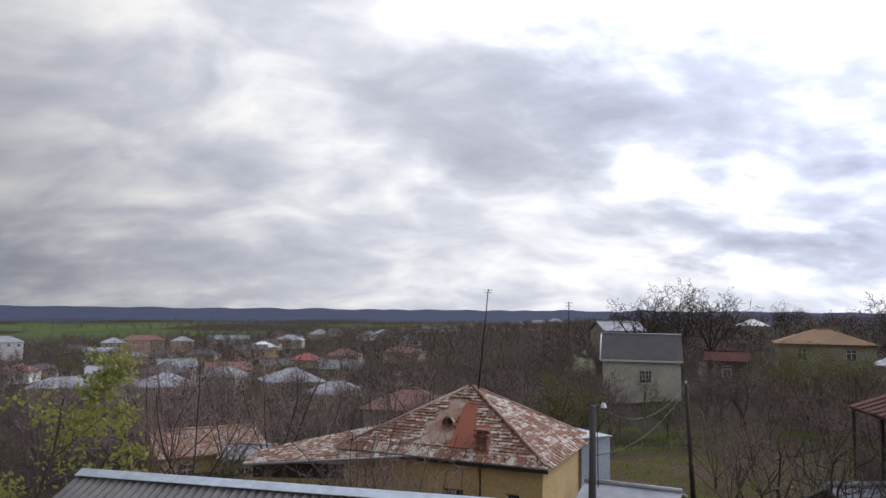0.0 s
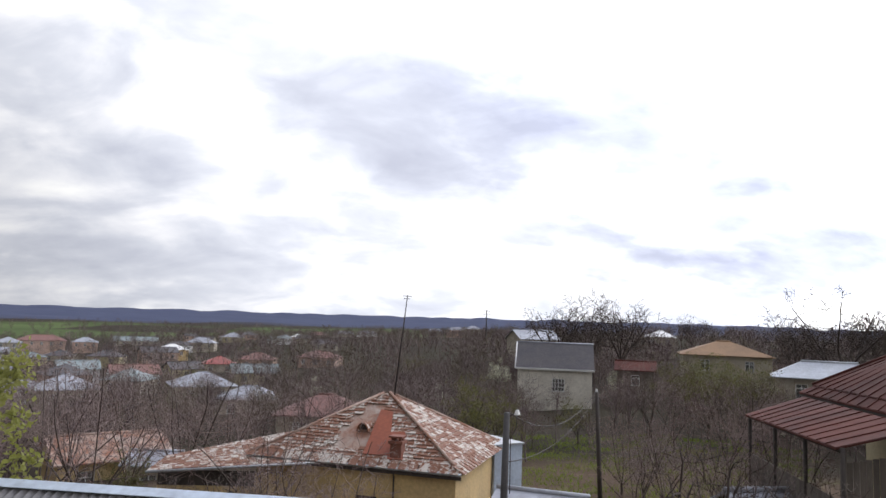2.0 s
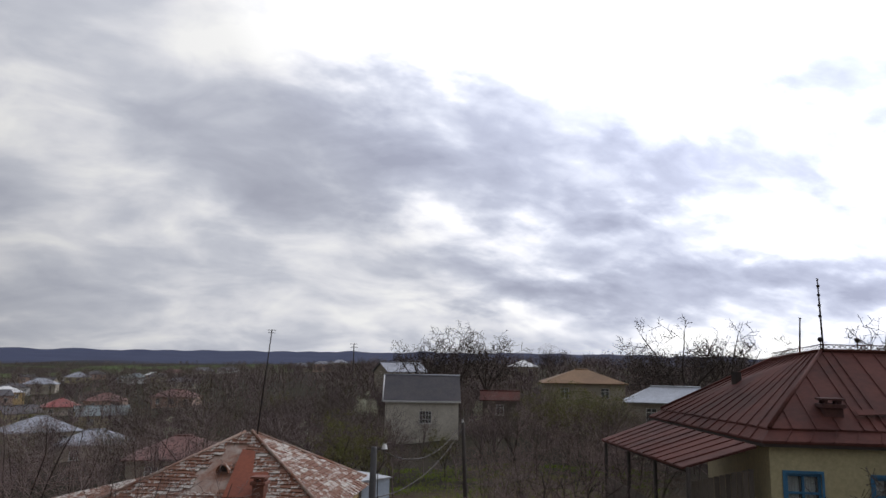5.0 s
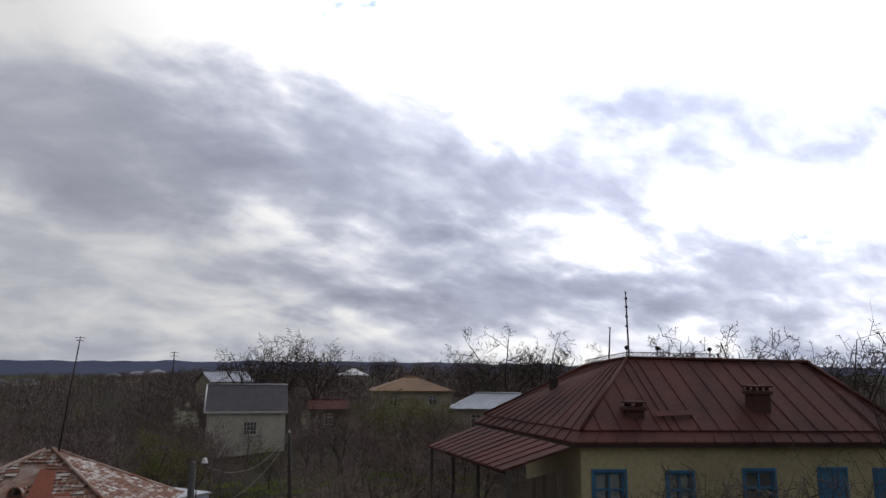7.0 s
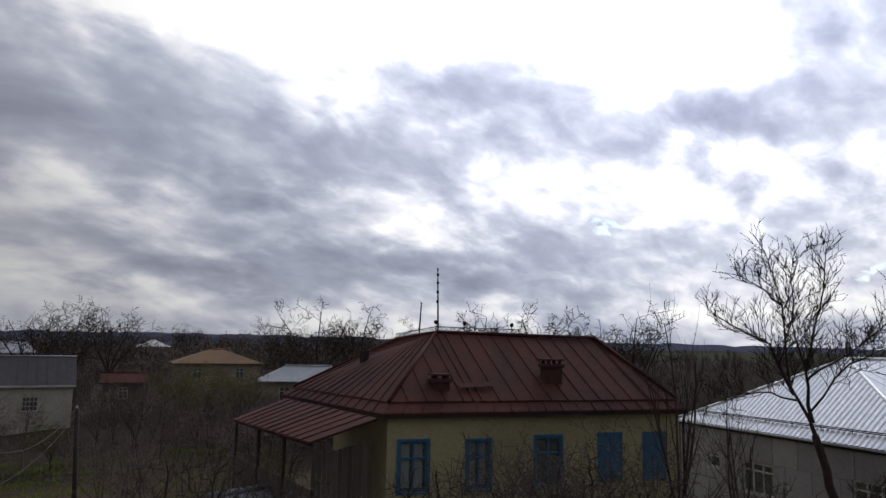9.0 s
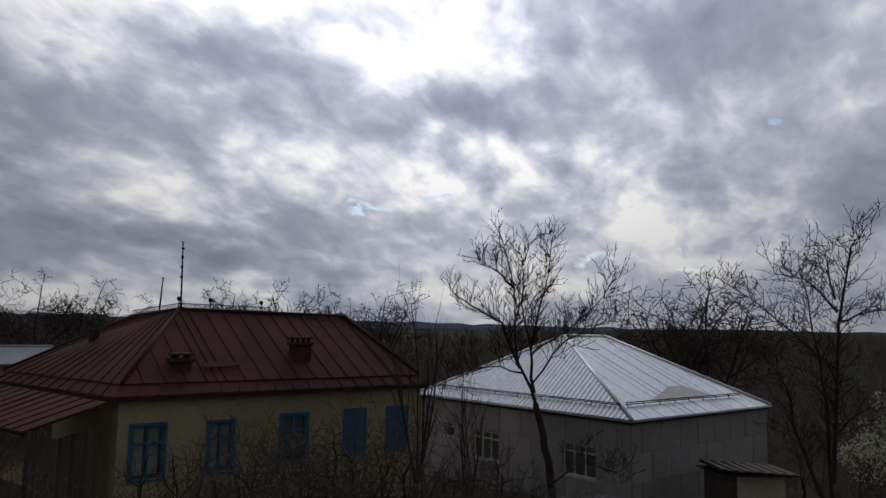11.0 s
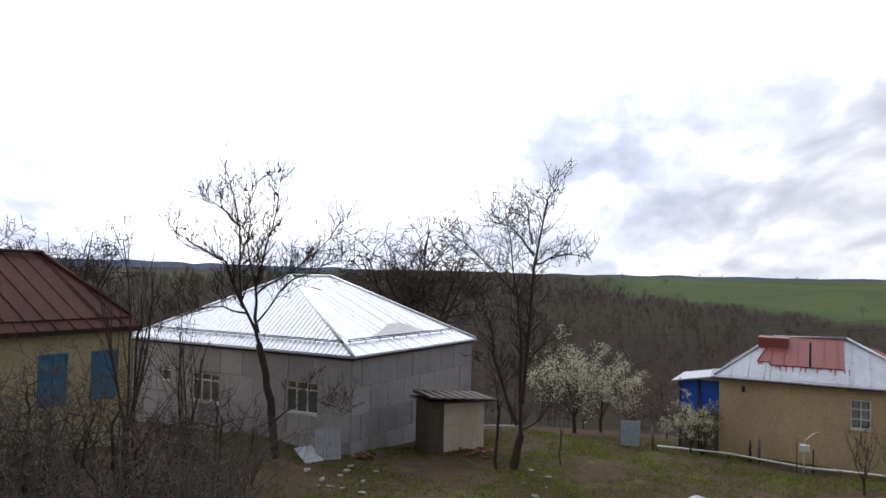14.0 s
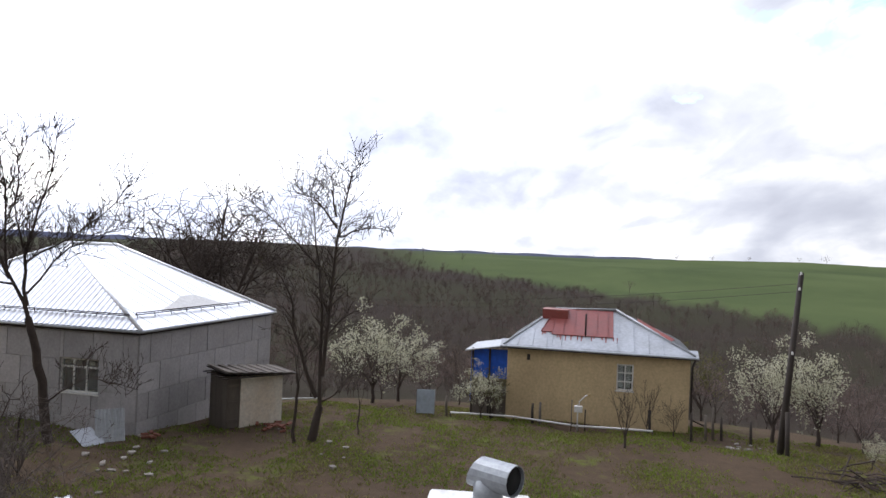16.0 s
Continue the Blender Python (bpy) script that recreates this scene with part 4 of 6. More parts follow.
for z in (8.9, 9.25, 9.6, 9.9):
    bm = bmesh.new()
    bmesh.ops.create_icosphere(bm, subdivisions=1, radius=0.06, matrix=Matrix.Translation(P(44.42, 27, z)))
    part("insulator", bm, M["iron"], mast)
aerial("antenna", P(43.0, 28.5, 7.6), P(43.15, 28.5, 8.95), "short iron antenna rod behind the brown ridge")

# ---- yellow house ----
YEL = Frame(P(106.5, 34), P(120.93, 34) - P(106.5, 34))


def yellow_house():
    h = thing("house", "yellow plastered house, half its zinc roof painted red", "house")
    g, L, D, ze = YEL, 8.56, 7.0, 3.08
    i = 0.18
    front = Frame(g(i, i, 0), g.u)
    ops = [(5.02, 5.76, 1.3, 2.5)]
    walls(h, front, L - 2 * i, D - 2 * i, -3.5, 2.98, M["yellow"], ops)
    w = window(h, front, *ops[0], M["whitepaint"], "white window with a pale curtain", 2, 3, curtain=M["whitepaint"], depth=0.05)
    e = [g(0, 0, ze), g(L, 0, ze), g(L, D, ze), g(0, D, ze)]
    A, B = g(2.2, 3.4, 4.62), g(5.15, 3.4, 4.72)
    f = Face(e[0], e[1], A, B)
    seamed(h, f, M["oldzinc"], 0.68, 0.03)
    seamed(h, Face(e[1], e[2], B, B), M["oldzinc"], 0.68, 0.03)
    seamed(h, Face(e[2], e[3], B, A), M["oldzinc"], 0.68, 0.03)
    seamed(h, Face(e[3], e[0], A, A), M["oldzinc"], 0.68, 0.03)
    for p, q in ((e[0], A), (e[1], B), (A, B)):
        cap(h, p, q, M["oldzinc"], 0.05)
    # painted upper part in strips, with runs of paint below
    x = 1.62
    rnd = random.Random(4)
    while x < 4.95:
        b = min(x + 0.52, 5.0)
        k1 = min(1.0, f.top(b))
        k0 = 0.30 if x > 2.0 else 0.36
        bm = bmesh.new()
        strip(bm, [f.at(x + 0.01, k0, 0.05), f.at(b + 0.005, k0, 0.05), f.at(b + 0.005, 0.99, 0.05), f.at(max(x, 2.18) + 0.01, 0.99, 0.05)], f.n, 0.03)
        strip(bm, [f.at(x, k0, 0.085), f.at(x + 0.025, k0, 0.085), f.at(max(x, 2.18) + 0.025, 0.99, 0.085), f.at(max(x, 2.18), 0.99, 0.085)], f.n, 0.05)
        for q in range(3):
            s, l = x + rnd.uniform(0.03, 0.45), rnd.uniform(0.03, 0.13)
            strip(bm, [f.at(s, k0 - l, 0.017), f.at(s + 0.05, k0 - l, 0.017), f.at(s + 0.06, k0 + 0.02, 0.017), f.at(s - 0.01, k0 + 0.02, 0.017)], f.n, 0.006)
        part("painted_sheet", bm, M["redroof"], h, "red-painted roof sheet with paint runs")
        x = b
    fb = Frame(f.at(1.62, 0.62), g.u)
    box_part("roof_box", fb, -0.05, 1.2, 0.3, 1.6, -0.3, 0.62, M["redroof"], h, "red-painted raised roof end")
    bm = bmesh.new()
    rf = Face(e[1], e[2], B, B)
    strip(bm, [f.at(6.15, 0.70, 0.10), f.at(7.6, 0.28, 0.10), f.at(7.75, 0.32, 0.12), f.at(6.15, 0.80, 0.12)], f.n, 0.03)
    part("painted_sheet", bm, M["redroof"], h, "dark red hip flashing")
    # shallow eave strip
    fe = Face(g(-0.15, -0.12, ze - 0.06), g(L + 0.15, -0.12, ze - 0.06), g(-0.15, 0.5, ze + 0.20), g(L + 0.15, 0.5, ze + 0.20))
    seamed(h, fe, M["oldzinc"], 0.9, 0.02, name="eave_strip")
    box_part("fascia", Frame(g(-0.1, -0.1, ze), g.u), 0, L + 0.2, 0.0, 0.04, -0.17, -0.09, M["darkwood"], h)
    tube_part("flue", [f.at(3.72, 0.3, -0.1), f.at(3.72, 0.3, 0.1) + Vector((0, 0, 1.0))], 0.045, M["iron"], h)
    tube_part("downpipe", [g(L + 0.02, -0.05, ze - 0.1), g(L - 0.1, 0.1, ze - 0.5), g(L - 0.1, 0.1, 0.25), g(L + 0.5, 0.0, 0.05)], 0.05, M["iron"], h)
    box_part("wall_vent", front, 0.92, 1.06, -0.03, 0.02, 2.4, 2.66, M["darkwood"], h)
    # blue-sheeted porch
    box_part("porch_wall", g, -1.55, 0.16, 0.55, 0.60, 1.35, 2.72, M["bluetarp"], h, "blue sheeting on the porch")
    box_part("porch_wall", g, -1.55, 0.16, 0.50, 0.62, -1.5, 1.345, M["oldwood"], h)
    box_part("porch_wall", g, -1.60, -1.55, 0.55, 3.4, 0.2, 2.70, M["bluetarp"], h, "blue sheeting on the porch")
    bm = bmesh.new()
    slab(bm, [g(-1.85, 0.2, 2.66), g(0.3, 0.1, 3.04), g(0.3, 3.6, 3.04), g(-1.85, 3.6, 2.66)], 0.05)
    part("porch_roof", bm, M["oldzinc"], h)
    for a in (-1.52, -0.7):
        tube_part("post", [g(a, 0.5, -1.5), g(a, 0.5, 2.75)], 0.05, M["darkwood"], h)
    return h


yellow_house()


# ---- other houses of the village ----
def far_house(az, r, el_top, w, d, wall, wall_mat, roof_mat, hip=True, turn=0.0, label="small village house among bare trees", rise=None):
    """A small house whose ridge shows at a bearing and elevation; its walls go down into the slope."""
    h = thing("house", label, "house", "village houses")
    top = EYE + r * math.tan(radians(el_top))
    c = P(az, r)
    t = radians(-az + turn)
    u = Vector((math.cos(t), math.sin(t), 0))
    g = Frame(c - u * w / 2, u)
    rise = rise or 0.24 * d
    ze = top - rise
    z0 = min(ze - wall, land1(c.x, c.y) - 1.0)
    wins = []
    n = max(1, int(w / 3.2))
    for k in range(n):
        x = w * (k + 0.5) / n
        wins.append((x - 0.5, x + 0.5, ze - 1.9, ze - 0.6))
    walls(h, g, w, d, z0, ze, wall_mat, wins, 0.3)
    for o in wins:
        window(h, g, *o, M["whitepaint"], "", 2, 2, 0.7, sill=False)
    o = 0.35
    e = [g(-o, -o, ze - 0.06), g(w + o, -o, ze - 0.06), g(w + o, d + o, ze - 0.06), g(-o, d + o, ze - 0.06)]
    if hip:
        A, B = g(min(d / 2, w * 0.45), d / 2, top), g(max(w - d / 2, w * 0.55), d / 2, top)
        faces = ((e[0], e[1], B, A), (e[1], e[2], B), (e[2], e[3], A, B), (e[3], e[0], A))
    else:
        A, B = g(-o, d / 2, top), g(w + o, d / 2, top)
        faces = ((e[0], e[1], B, A), (e[2], e[3], A, B))
        for a in (0.0, w - 0.3):
            bm = bmesh.new()
            vs = [bm.verts.new(g(x, y, z)) for x in (a, a + 0.3) for y, z in ((0, ze), (d, ze), (d / 2, top - 0.1))]
            for q in ((0, 1, 2), (5, 4, 3), (0, 3, 4, 1), (1, 4, 5, 2), (2, 5, 3, 0)):
                bm.faces.new([vs[i] for i in q])
            part("gable", bm, wall_mat, h)
    for pts in faces:
        bm = bmesh.new()
        slab(bm, list(pts), 0.08)
        part("roof", bm, roof_mat, h)
    cap(h, A, B, roof_mat, 0.1)
    return h


M["palesheet"] = weathered("pale_grey_roof", (0.36, 0.37, 0.40), (0.20, 0.20, 0.21), 0.5, 3.0, 0.6, 0.7, 0.2)
M["peach"] = weathered("peach_wall", (0.52, 0.36, 0.28), (0.38, 0.28, 0.22), 0.4, 4.0, 0.5)
M["pinkroof"] = weathered("faded_red_roof", (0.22, 0.110, 0.092), (0.15, 0.085, 0.072), 0.4, 3.0, 0.6, 0.85)
M["tealroof"] = weathered("grey_green_roof", (0.19, 0.22, 0.22), (0.28, 0.32, 0.31), 0.4, 3.0, 0.6, 0.8)
far_house(-31.0, 350, -1.75, 14, 10, 3, M["whitepaint"], M["palesheet"], label="long white village house with a pale roof")
far_house(-24.3, 330, -1.85, 9, 8, 3, M["stone"], M["palesheet"])
far_house(-22.3, 345, -1.65, 18, 9, 3.5, M["peach"], M["pinkroof"], label="peach village house with a faded red roof")
far_house(-19.6, 350, -1.75, 10, 8, 3, M["peach"], M["palesheet"])
far_house(-16.3, 420, -1.62, 22, 9, 3, M["stone"], M["tealroof"], False, label="long grey-green roofed barn at the field edge")
far_house(-13.6, 260, -2.1, 9, 7, 3.5, M["ochre"], M["whitepaint"], turn=14, label="small ochre house with a white roof")
far_house(-11.9, 330, -1.55, 12, 9, 3.5, M["stone"], M["palesheet"], turn=-10)
far_house(-12.6, 150, -3.4, 6, 5, 3, M["cream"], M["slate"], False, turn=20, label="small cream house under a dark gable roof")
far_house(-10.4, 190, -2.95, 8, 7, 3, M["stone"], M["redroof"], label="village house with a red sheet roof")
far_house(-7.8, 200, -2.6, 9, 7, 3, M["peach"], M["pinkroof"], turn=-12, label="village house with a faded pink roof")
far_house(-11.2, 108, -4.2, 8.5, 7, 3, M["stone"], M["palesheet"], turn=10, label="stone house with a mossy pale grey roof")
far_house(-8.2, 98, -5.2, 8, 6, 3, M["stone"], M["palesheet"], turn=-6, label="stone house with a patched pale grey roof")
far_house(-20.3, 108, -4.45, 7.5, 7, 3, M["stone"], M["palesheet"], turn=8, label="stone house with a weathered grey roof")
far_house(-24.9, 120, -3.85, 4, 4, 4, M["whitepaint"], M["palesheet"], False, label="narrow whitewashed house end")
far_house(-17.0, 50, -8.8, 6.5, 5, 2.5, M["ochre"], M["rusttile"], False, turn=16, label="low outbuilding with a rusty red roof")
far_house(-14.8, 47, -9.9, 2.6, 2.4, 2, M["stone"], M["palesheet"], False, turn=-20, label="small stone shed with a pale roof")
far_house(-2.6, 62, -5.85, 7.5, 6, 3, M["stone"], M["pinkroof"], turn=-8, label="house with a rusty red hipped roof")
far_house(-5.8, 450, -1.15, 12, 9, 3.5, M["whitepaint"], M["palesheet"])
far_house(-4.6, 430, -1.05, 9, 7, 4, M["peach"], M["whitepaint"])
far_house(-3.2, 560, -0.85, 16, 9, 4, M["stone"], M["pinkroof"])
far_house(-1.2, 600, -0.70, 17, 9, 4, M["stone"], M["palesheet"])
far_house(0.6, 640, -0.62, 18, 9, 4, M["whitepaint"], M["palesheet"])
far_house(6.0, 620, -0.25, 14, 9, 4, M["stone"], M["palesheet"])
far_house(7.6, 600, -0.10, 16, 9, 4, M["peach"], M["palesheet"])
far_house(8.9, 560, 0.05, 12, 9, 4, M["stone"], M["palesheet"])
far_house(-9.5, 420, -1.15, 12, 9, 4, M["cream"], M["palesheet"])
far_house(-8.4, 460, -1.0, 11, 8, 4, M["peach"], M["slate"])
far_house(14.2, 140, -0.1, 8, 7, 3, M["stone"], M["palesheet"], False, turn=25)
far_house(23.2, 180, 0.22, 7, 6, 3, M["stone"], M["whitepaint"], label="far house with a white roof")
far_house(21.4, 90, -2.2, 4.2, 4, 1.6, M["oldwood"], M["brownroof"], False, label="low dark red outbuilding")
far_house(27.9, 90, -0.42, 9.6, 8, 3, M["stone"], M["ochreroof"], turn=6, label="house under a broad ochre hipped roof", rise=1.55)
far_house(34.6, 72, -1.62, 9.2, 4.6, 2.6, M["stone"], M["oldzinc"], turn=3, label="house with a bright zinc hipped roof", rise=1.35)


rnd = random.Random(77)
for k in range(26):
    az, r = -31 + 1.15 * k + rnd.uniform(-0.5, 0.5), rnd.choice((150, 190, 240, 300, 380, 480))
    q = P(az, r * rnd.uniform(0.92, 1.08))
    el = math.degrees(math.atan2(land1(q.x, q.y) + rnd.uniform(3.6, 5.2) - EYE, q.length))
    far_house(az, q.length, el, rnd.uniform(7, 12), rnd.uniform(6, 8), 3, M[rnd.choice(("stone", "peach", "cream", "whitepaint"))], M[rnd.choice(("palesheet", "pinkroof", "slate", "palesheet", "tealroof", "slate"))], rnd.random() < 0.6, rnd.uniform(-30, 30))


far_house(31.4, 24.0, -10.9, 2.0, 1.6, 1.2, M["oldwood"], M["palesheet"], False, turn=35, label="low plank hut with a pale sheet roof", rise=0.5)
far_house(14.2, 25.4, -12.6, 2.6, 1.8, 1.0, M["stone"], M["palesheet"], False, turn=-12, label="low stone hut with a pale sheet roof", rise=0.3)


M["palestone"] = weathered("pale_limestone", (0.66, 0.62, 0.53), (0.44, 0.40, 0.33), 0.7, 6.0, 0.6)


def gable_house():
    h = thing("house", "pale stone house with a dark steep gable roof", "house")
    g = Frame(P(12.5, 85), P(18.2, 85) - P(12.5, 85))
    L, D, ze, zr = 8.46, 6.5, 2.8, 5.6
    ops = [(3.95, 5.37, 0.2, 1.62)]
    walls(h, g, L, D, -3, ze, M["palestone"], ops)
    window(h, g, *ops[0], M["whitepaint"], "white lattice window", 4, 3, depth=0.03)
    for a in (0.0, L - 0.35):
        bm = bmesh.new()
        vs = [bm.verts.new(g(x, y, z)) for x in (a, a + 0.35) for y, z in ((0, ze), (D, ze), (D / 2, zr - 0.1))]
        for q in ((0, 1, 2), (5, 4, 3), (0, 3, 4, 1), (1, 4, 5, 2), (2, 5, 3, 0)):
            bm.faces.new([vs[i] for i in q])
        part("gable", bm, M["palestone"], h)
    seamed(h, Face(g(-0.25, -0.3, ze - 0.1), g(L + 0.25, -0.3, ze - 0.1), g(-0.25, D / 2, zr), g(L + 0.25, D / 2, zr)), M["slate"], 0.9, 0.03)
    seamed(h, Face(g(L + 0.25, D + 0.3, ze - 0.1), g(-0.25, D + 0.3, ze - 0.1), g(L + 0.25, D / 2, zr), g(-0.25, D / 2, zr)), M["slate"], 0.9, 0.03)
    cap(h, g(-0.25, D / 2, zr), g(L + 0.25, D / 2, zr), M["palesheet"], 0.1)
    box_part("fascia", g, -0.25, L + 0.25, -0.36, -0.30, ze - 0.24, ze - 0.05, M["whitepaint"], h, "white eave board")
    for s in (-1, 1):
        pts = [g(-0.3, D / 2 + s * (D / 2 + 0.3), ze - 0.1), g(-0.3, D / 2, zr)]
        tube_part("verge", pts, 0.08, M["whitepaint"], h)
    return h


gable_house()

# ---- the corrugated roof below the eye ----
def corrugated_roof():
    h = thing("outbuilding", "outbuilding with a dark corrugated roof and pale metal ridge", "outbuilding")
    z = 4.2
    a, b = P(-25.79, (EYE - z) / math.tan(radians(11.09)), z), P(-1.83, (EYE - z) / math.tan(radians(13.67)), z)
    u = (b - a).normalized()
    b2 = b + u * 3.0
    v = Vector((u.y, -u.x, 0))
    if v.dot(-a) < 0:
        v = -v
    for s in (1, -1):
        e0, e1 = a + v * s * 3.2 - Vector((0, 0, 1.35)), b2 + v * s * 3.2 - Vector((0, 0, 1.35))
        corrugated(h, Face(e0, e1, a, b2), M["asbestos"], 0.16, 0.045, name="roof", smooth=True)
    bm = bmesh.new()
    for s in (1, -1):
        q = [a + Vector((0, 0, 0.10)), b2 + Vector((0, 0, 0.10)), b2 + v * s * 0.20 + Vector((0, 0, 0.01)), a + v * s * 0.20 + Vector((0, 0, 0.01))]
        slab(bm, q if s < 0 else q[::-1], 0.012)
    part("ridge_cap", bm, M["palecap"], h, "pale blue-grey metal ridge cap")
    g = Frame(a - v * 3.0, u)
    for bb in (0.0, 5.7):
        box_part("wall", g, 0.2, (b2 - a).length - 0.2, bb + (0 if g.v.dot(v) > 0 else -5.9), bb + 0.25 + (0 if g.v.dot(v) > 0 else -5.9), -6.5, -1.45, M["stone"], h)
    for x in (0.2, (b2 - a).length - 0.45):
        box_part("wall", g, x, x + 0.25, 0.25 if g.v.dot(v) > 0 else -5.65, 5.7 if g.v.dot(v) > 0 else -0.2, -6.5, -1.45, M["stone"], h)
    return h


M["palecap"] = weathered("pale_metal", (0.50, 0.56, 0.62), (0.38, 0.42, 0.46), 0.8, 6.0, 0.5, 0.45, 0.3)
corrugated_roof()


# ---- trees ----
def grow(seed, height, r0, fork=0.3, levels=4, spread=0.75, lift=0.25, kids=(7, 6, 5, 4), limbs=4, lean=(0, 0), wiggle=0.12, taper=0.62, tip=0.004, min_len=0.12):
    """Bars of a bare tree at the origin: rows of (level, points, radii)."""
    rnd = random.Random(seed)
    bars = []

    def branch(p, d, length, r, level):
        n = (7, 5, 4, 2, 1, 1)[min(level, 5)]
        pts, rad = [p.copy()], [r]
        step = length / n
        for i in range(n):
            d = (d + Vector((rnd.gauss(0, 1), rnd.gauss(0, 1), rnd.gauss(0, 0.7))) * wiggle + Vector((0, 0, lift * 0.16 * (level > 0)))).normalized()
            p = p + d * step
            pts.append(p.copy())
            rad.append(max(tip, r * (1 - (1 - (0.35 if level < levels else 0.3)) * (i + 1) / n)))
        bars.append((level, pts, rad))
        if level >= levels:
            return
        m = kids[min(level, len(kids) - 1)]
        for j in range(m):
            f = 0.22 + 0.78 * (j + rnd.random()) / m
            k = min(int(f * n), n - 1)
            q = pts[k].lerp(pts[k + 1], f * n - k)
            base = (pts[k + 1] - pts[k]).normalized()
            side = base.cross(Vector((rnd.gauss(0, 1), rnd.gauss(0, 1), rnd.gauss(0, 1)))).normalized()
            nd = (base * (1 - spread * rnd.uniform(0.5, 1.0)) + side * spread * rnd.uniform(0.6, 1.1) + Vector((0, 0, lift * 0.5))).normalized()
            ln = length * rnd.uniform(0.38, 0.62) * (1.15 - 0.5 * f)
            if ln > min_len:
                branch(q, nd, ln, max(tip, rad[k] * rnd.uniform(0.45, taper)), level + 1)

    hf = height * fork
    top = Vector((lean[0] * fork, lean[1] * fork, hf))
    n = 6
    pts = [Vector((0, 0, -0.4))] + [top * ((i + 1) / n) + Vector((rnd.gauss(0, 1), rnd.gauss(0, 1), 0)) * 0.02 * height * fork for i in range(n)]
    rad = [r0 * 1.35] + [r0 * (1.1 - 0.3 * (i + 1) / n) for i in range(n)]
    bars.append((0, pts, rad))
    for k in range(limbs):
        a = math.tau * (k + rnd.uniform(0.1, 0.6)) / limbs
        tilt = spread * rnd.uniform(0.5, 0.95) if k else 0.15
        d = Vector((math.cos(a) * tilt + lean[0] * 0.05, math.sin(a) * tilt + lean[1] * 0.05, 1)).normalized()
        branch(pts[-1] - Vector((0, 0, 0.25 * hf * rnd.random() * (k > 0))), d, (height - hf) * rnd.uniform(0.72, 1.0) * (1.0 if k == 0 else 0.88), r0 * rnd.uniform(0.34, 0.5), 1)
    top = max(p.z for _, pts, _ in bars for p in pts)
    k = height / top
    return [(lv, [Vector((p.x * k, p.y * k, p.z * k)) if p.z > 0 else p for p in pts], rad) for lv, pts, rad in bars]


def fill_crown(seed, height, rx, base, trunk, points=420, step=0.3, tip=0.010, r0=0.2, twigs=2, twig=0.5, shell=0.42, up=0.15):
    """Bars of a bare tree whose boughs grow until they fill an egg-shaped crown."""
    rng = np.random.default_rng(seed)
    v = rng.normal(size=(points, 3))
    v /= np.linalg.norm(v, axis=1)[:, None]
    half = (height - base) / 2
    lump = 1 + 0.16 * np.sin(v[:, 0] * 4 + seed) * np.cos(v[:, 1] * 5 + seed * 2)
    A = v * (rng.uniform(0, 1, points) ** shell * lump)[:, None] * np.array([rx, rx, half]) + np.array([0, 0, base + half])
    n0 = max(3, int(trunk / step))
    N = [np.array([0.03 * math.sin(i), 0.03 * math.cos(i * 1.3), -0.4 + (trunk + 0.4) * i / n0]) for i in range(n0 + 1)]
    par = [i - 1 for i in range(n0 + 1)]
    limbs = 5 + seed % 2
    for k in range(limbs):
        a, out = math.tau * (k + rng.uniform(-0.25, 0.25)) / limbs, rng.uniform(0.7, 1.5)
        at = n0 - k % 3
        for _ in range(3):
            d = np.array([math.cos(a) * out, math.sin(a) * out, 1.0]) + rng.normal(size=3) * 0.12
            N.append(N[at] + d / np.linalg.norm(d) * step)
            par.append(at)
            at = len(N) - 1
    best, who = np.full(len(A), 1e9), np.zeros(len(A), int)
    fresh = list(range(len(N)))
    for _ in range(90):
        for i in fresh:
            d = np.linalg.norm(A - N[i], axis=1)
            m = d < best
            best[m], who[m] = d[m], i
        live = best > step * 1.15
        A, best, who = A[live], best[live], who[live]
        if not len(A):
            break
        fresh = []
        for i in np.unique(who):
            if i <= n0:
                continue
            d = A[who == i] - N[i]
            d = (d / np.linalg.norm(d, axis=1)[:, None]).mean(0) + rng.normal(size=3) * 0.07 + np.array([0, 0, up])
            N.append(N[i] + d / np.linalg.norm(d) * step)
            par.append(int(i))
            fresh.append(len(N) - 1)
        if not fresh:
            break
    rad = np.zeros(len(N))
    kids = [[] for _ in N]
    for i in range(len(N) - 1, -1, -1):
        rad[i] = max(rad[i], tip ** 2.3)
        if par[i] >= 0:
            rad[par[i]] += rad[i]
            kids[par[i]].append(i)
    rad = rad ** (1 / 2.3)
    rad = tip + (rad - tip) * (r0 - tip) / max(rad[0] - tip, 1e-6)
    bars, todo = [], [(0, None)]
    while todo:
        i, at = todo.pop()
        line = ([at] if at is not None else []) + [i]
        while kids[line[-1]]:
            k = sorted(kids[line[-1]], key=lambda j: -rad[j])
            todo += [(j, line[-1]) for j in k[1:]]
            line.append(k[0])
        r = [float(min(rad[j], rad[i])) for j in line]
        lv = 0 if at is None else 1 if r[0] > r0 * 0.42 else 3 if r[0] > r0 * 0.16 else 4
        if len(line) > 1:
            bars.append((lv, [Vector(N[j]) for j in line], r))
    for i in range(n0 + 1, len(N)):
        if rad[i] > tip * 3.2:
            continue
        d = N[i] - N[par[i]]
        d /= np.linalg.norm(d)
        for _ in range(twigs):
            e = d + rng.normal(size=3) * 0.7 + np.array([0, 0, 0.25])
            e *= twig * rng.uniform(0.4, 1.0) / np.linalg.norm(e)
            bars.append((4, [Vector(N[i]), Vector(N[i] + e)], [tip, tip * 0.55]))
    return bars


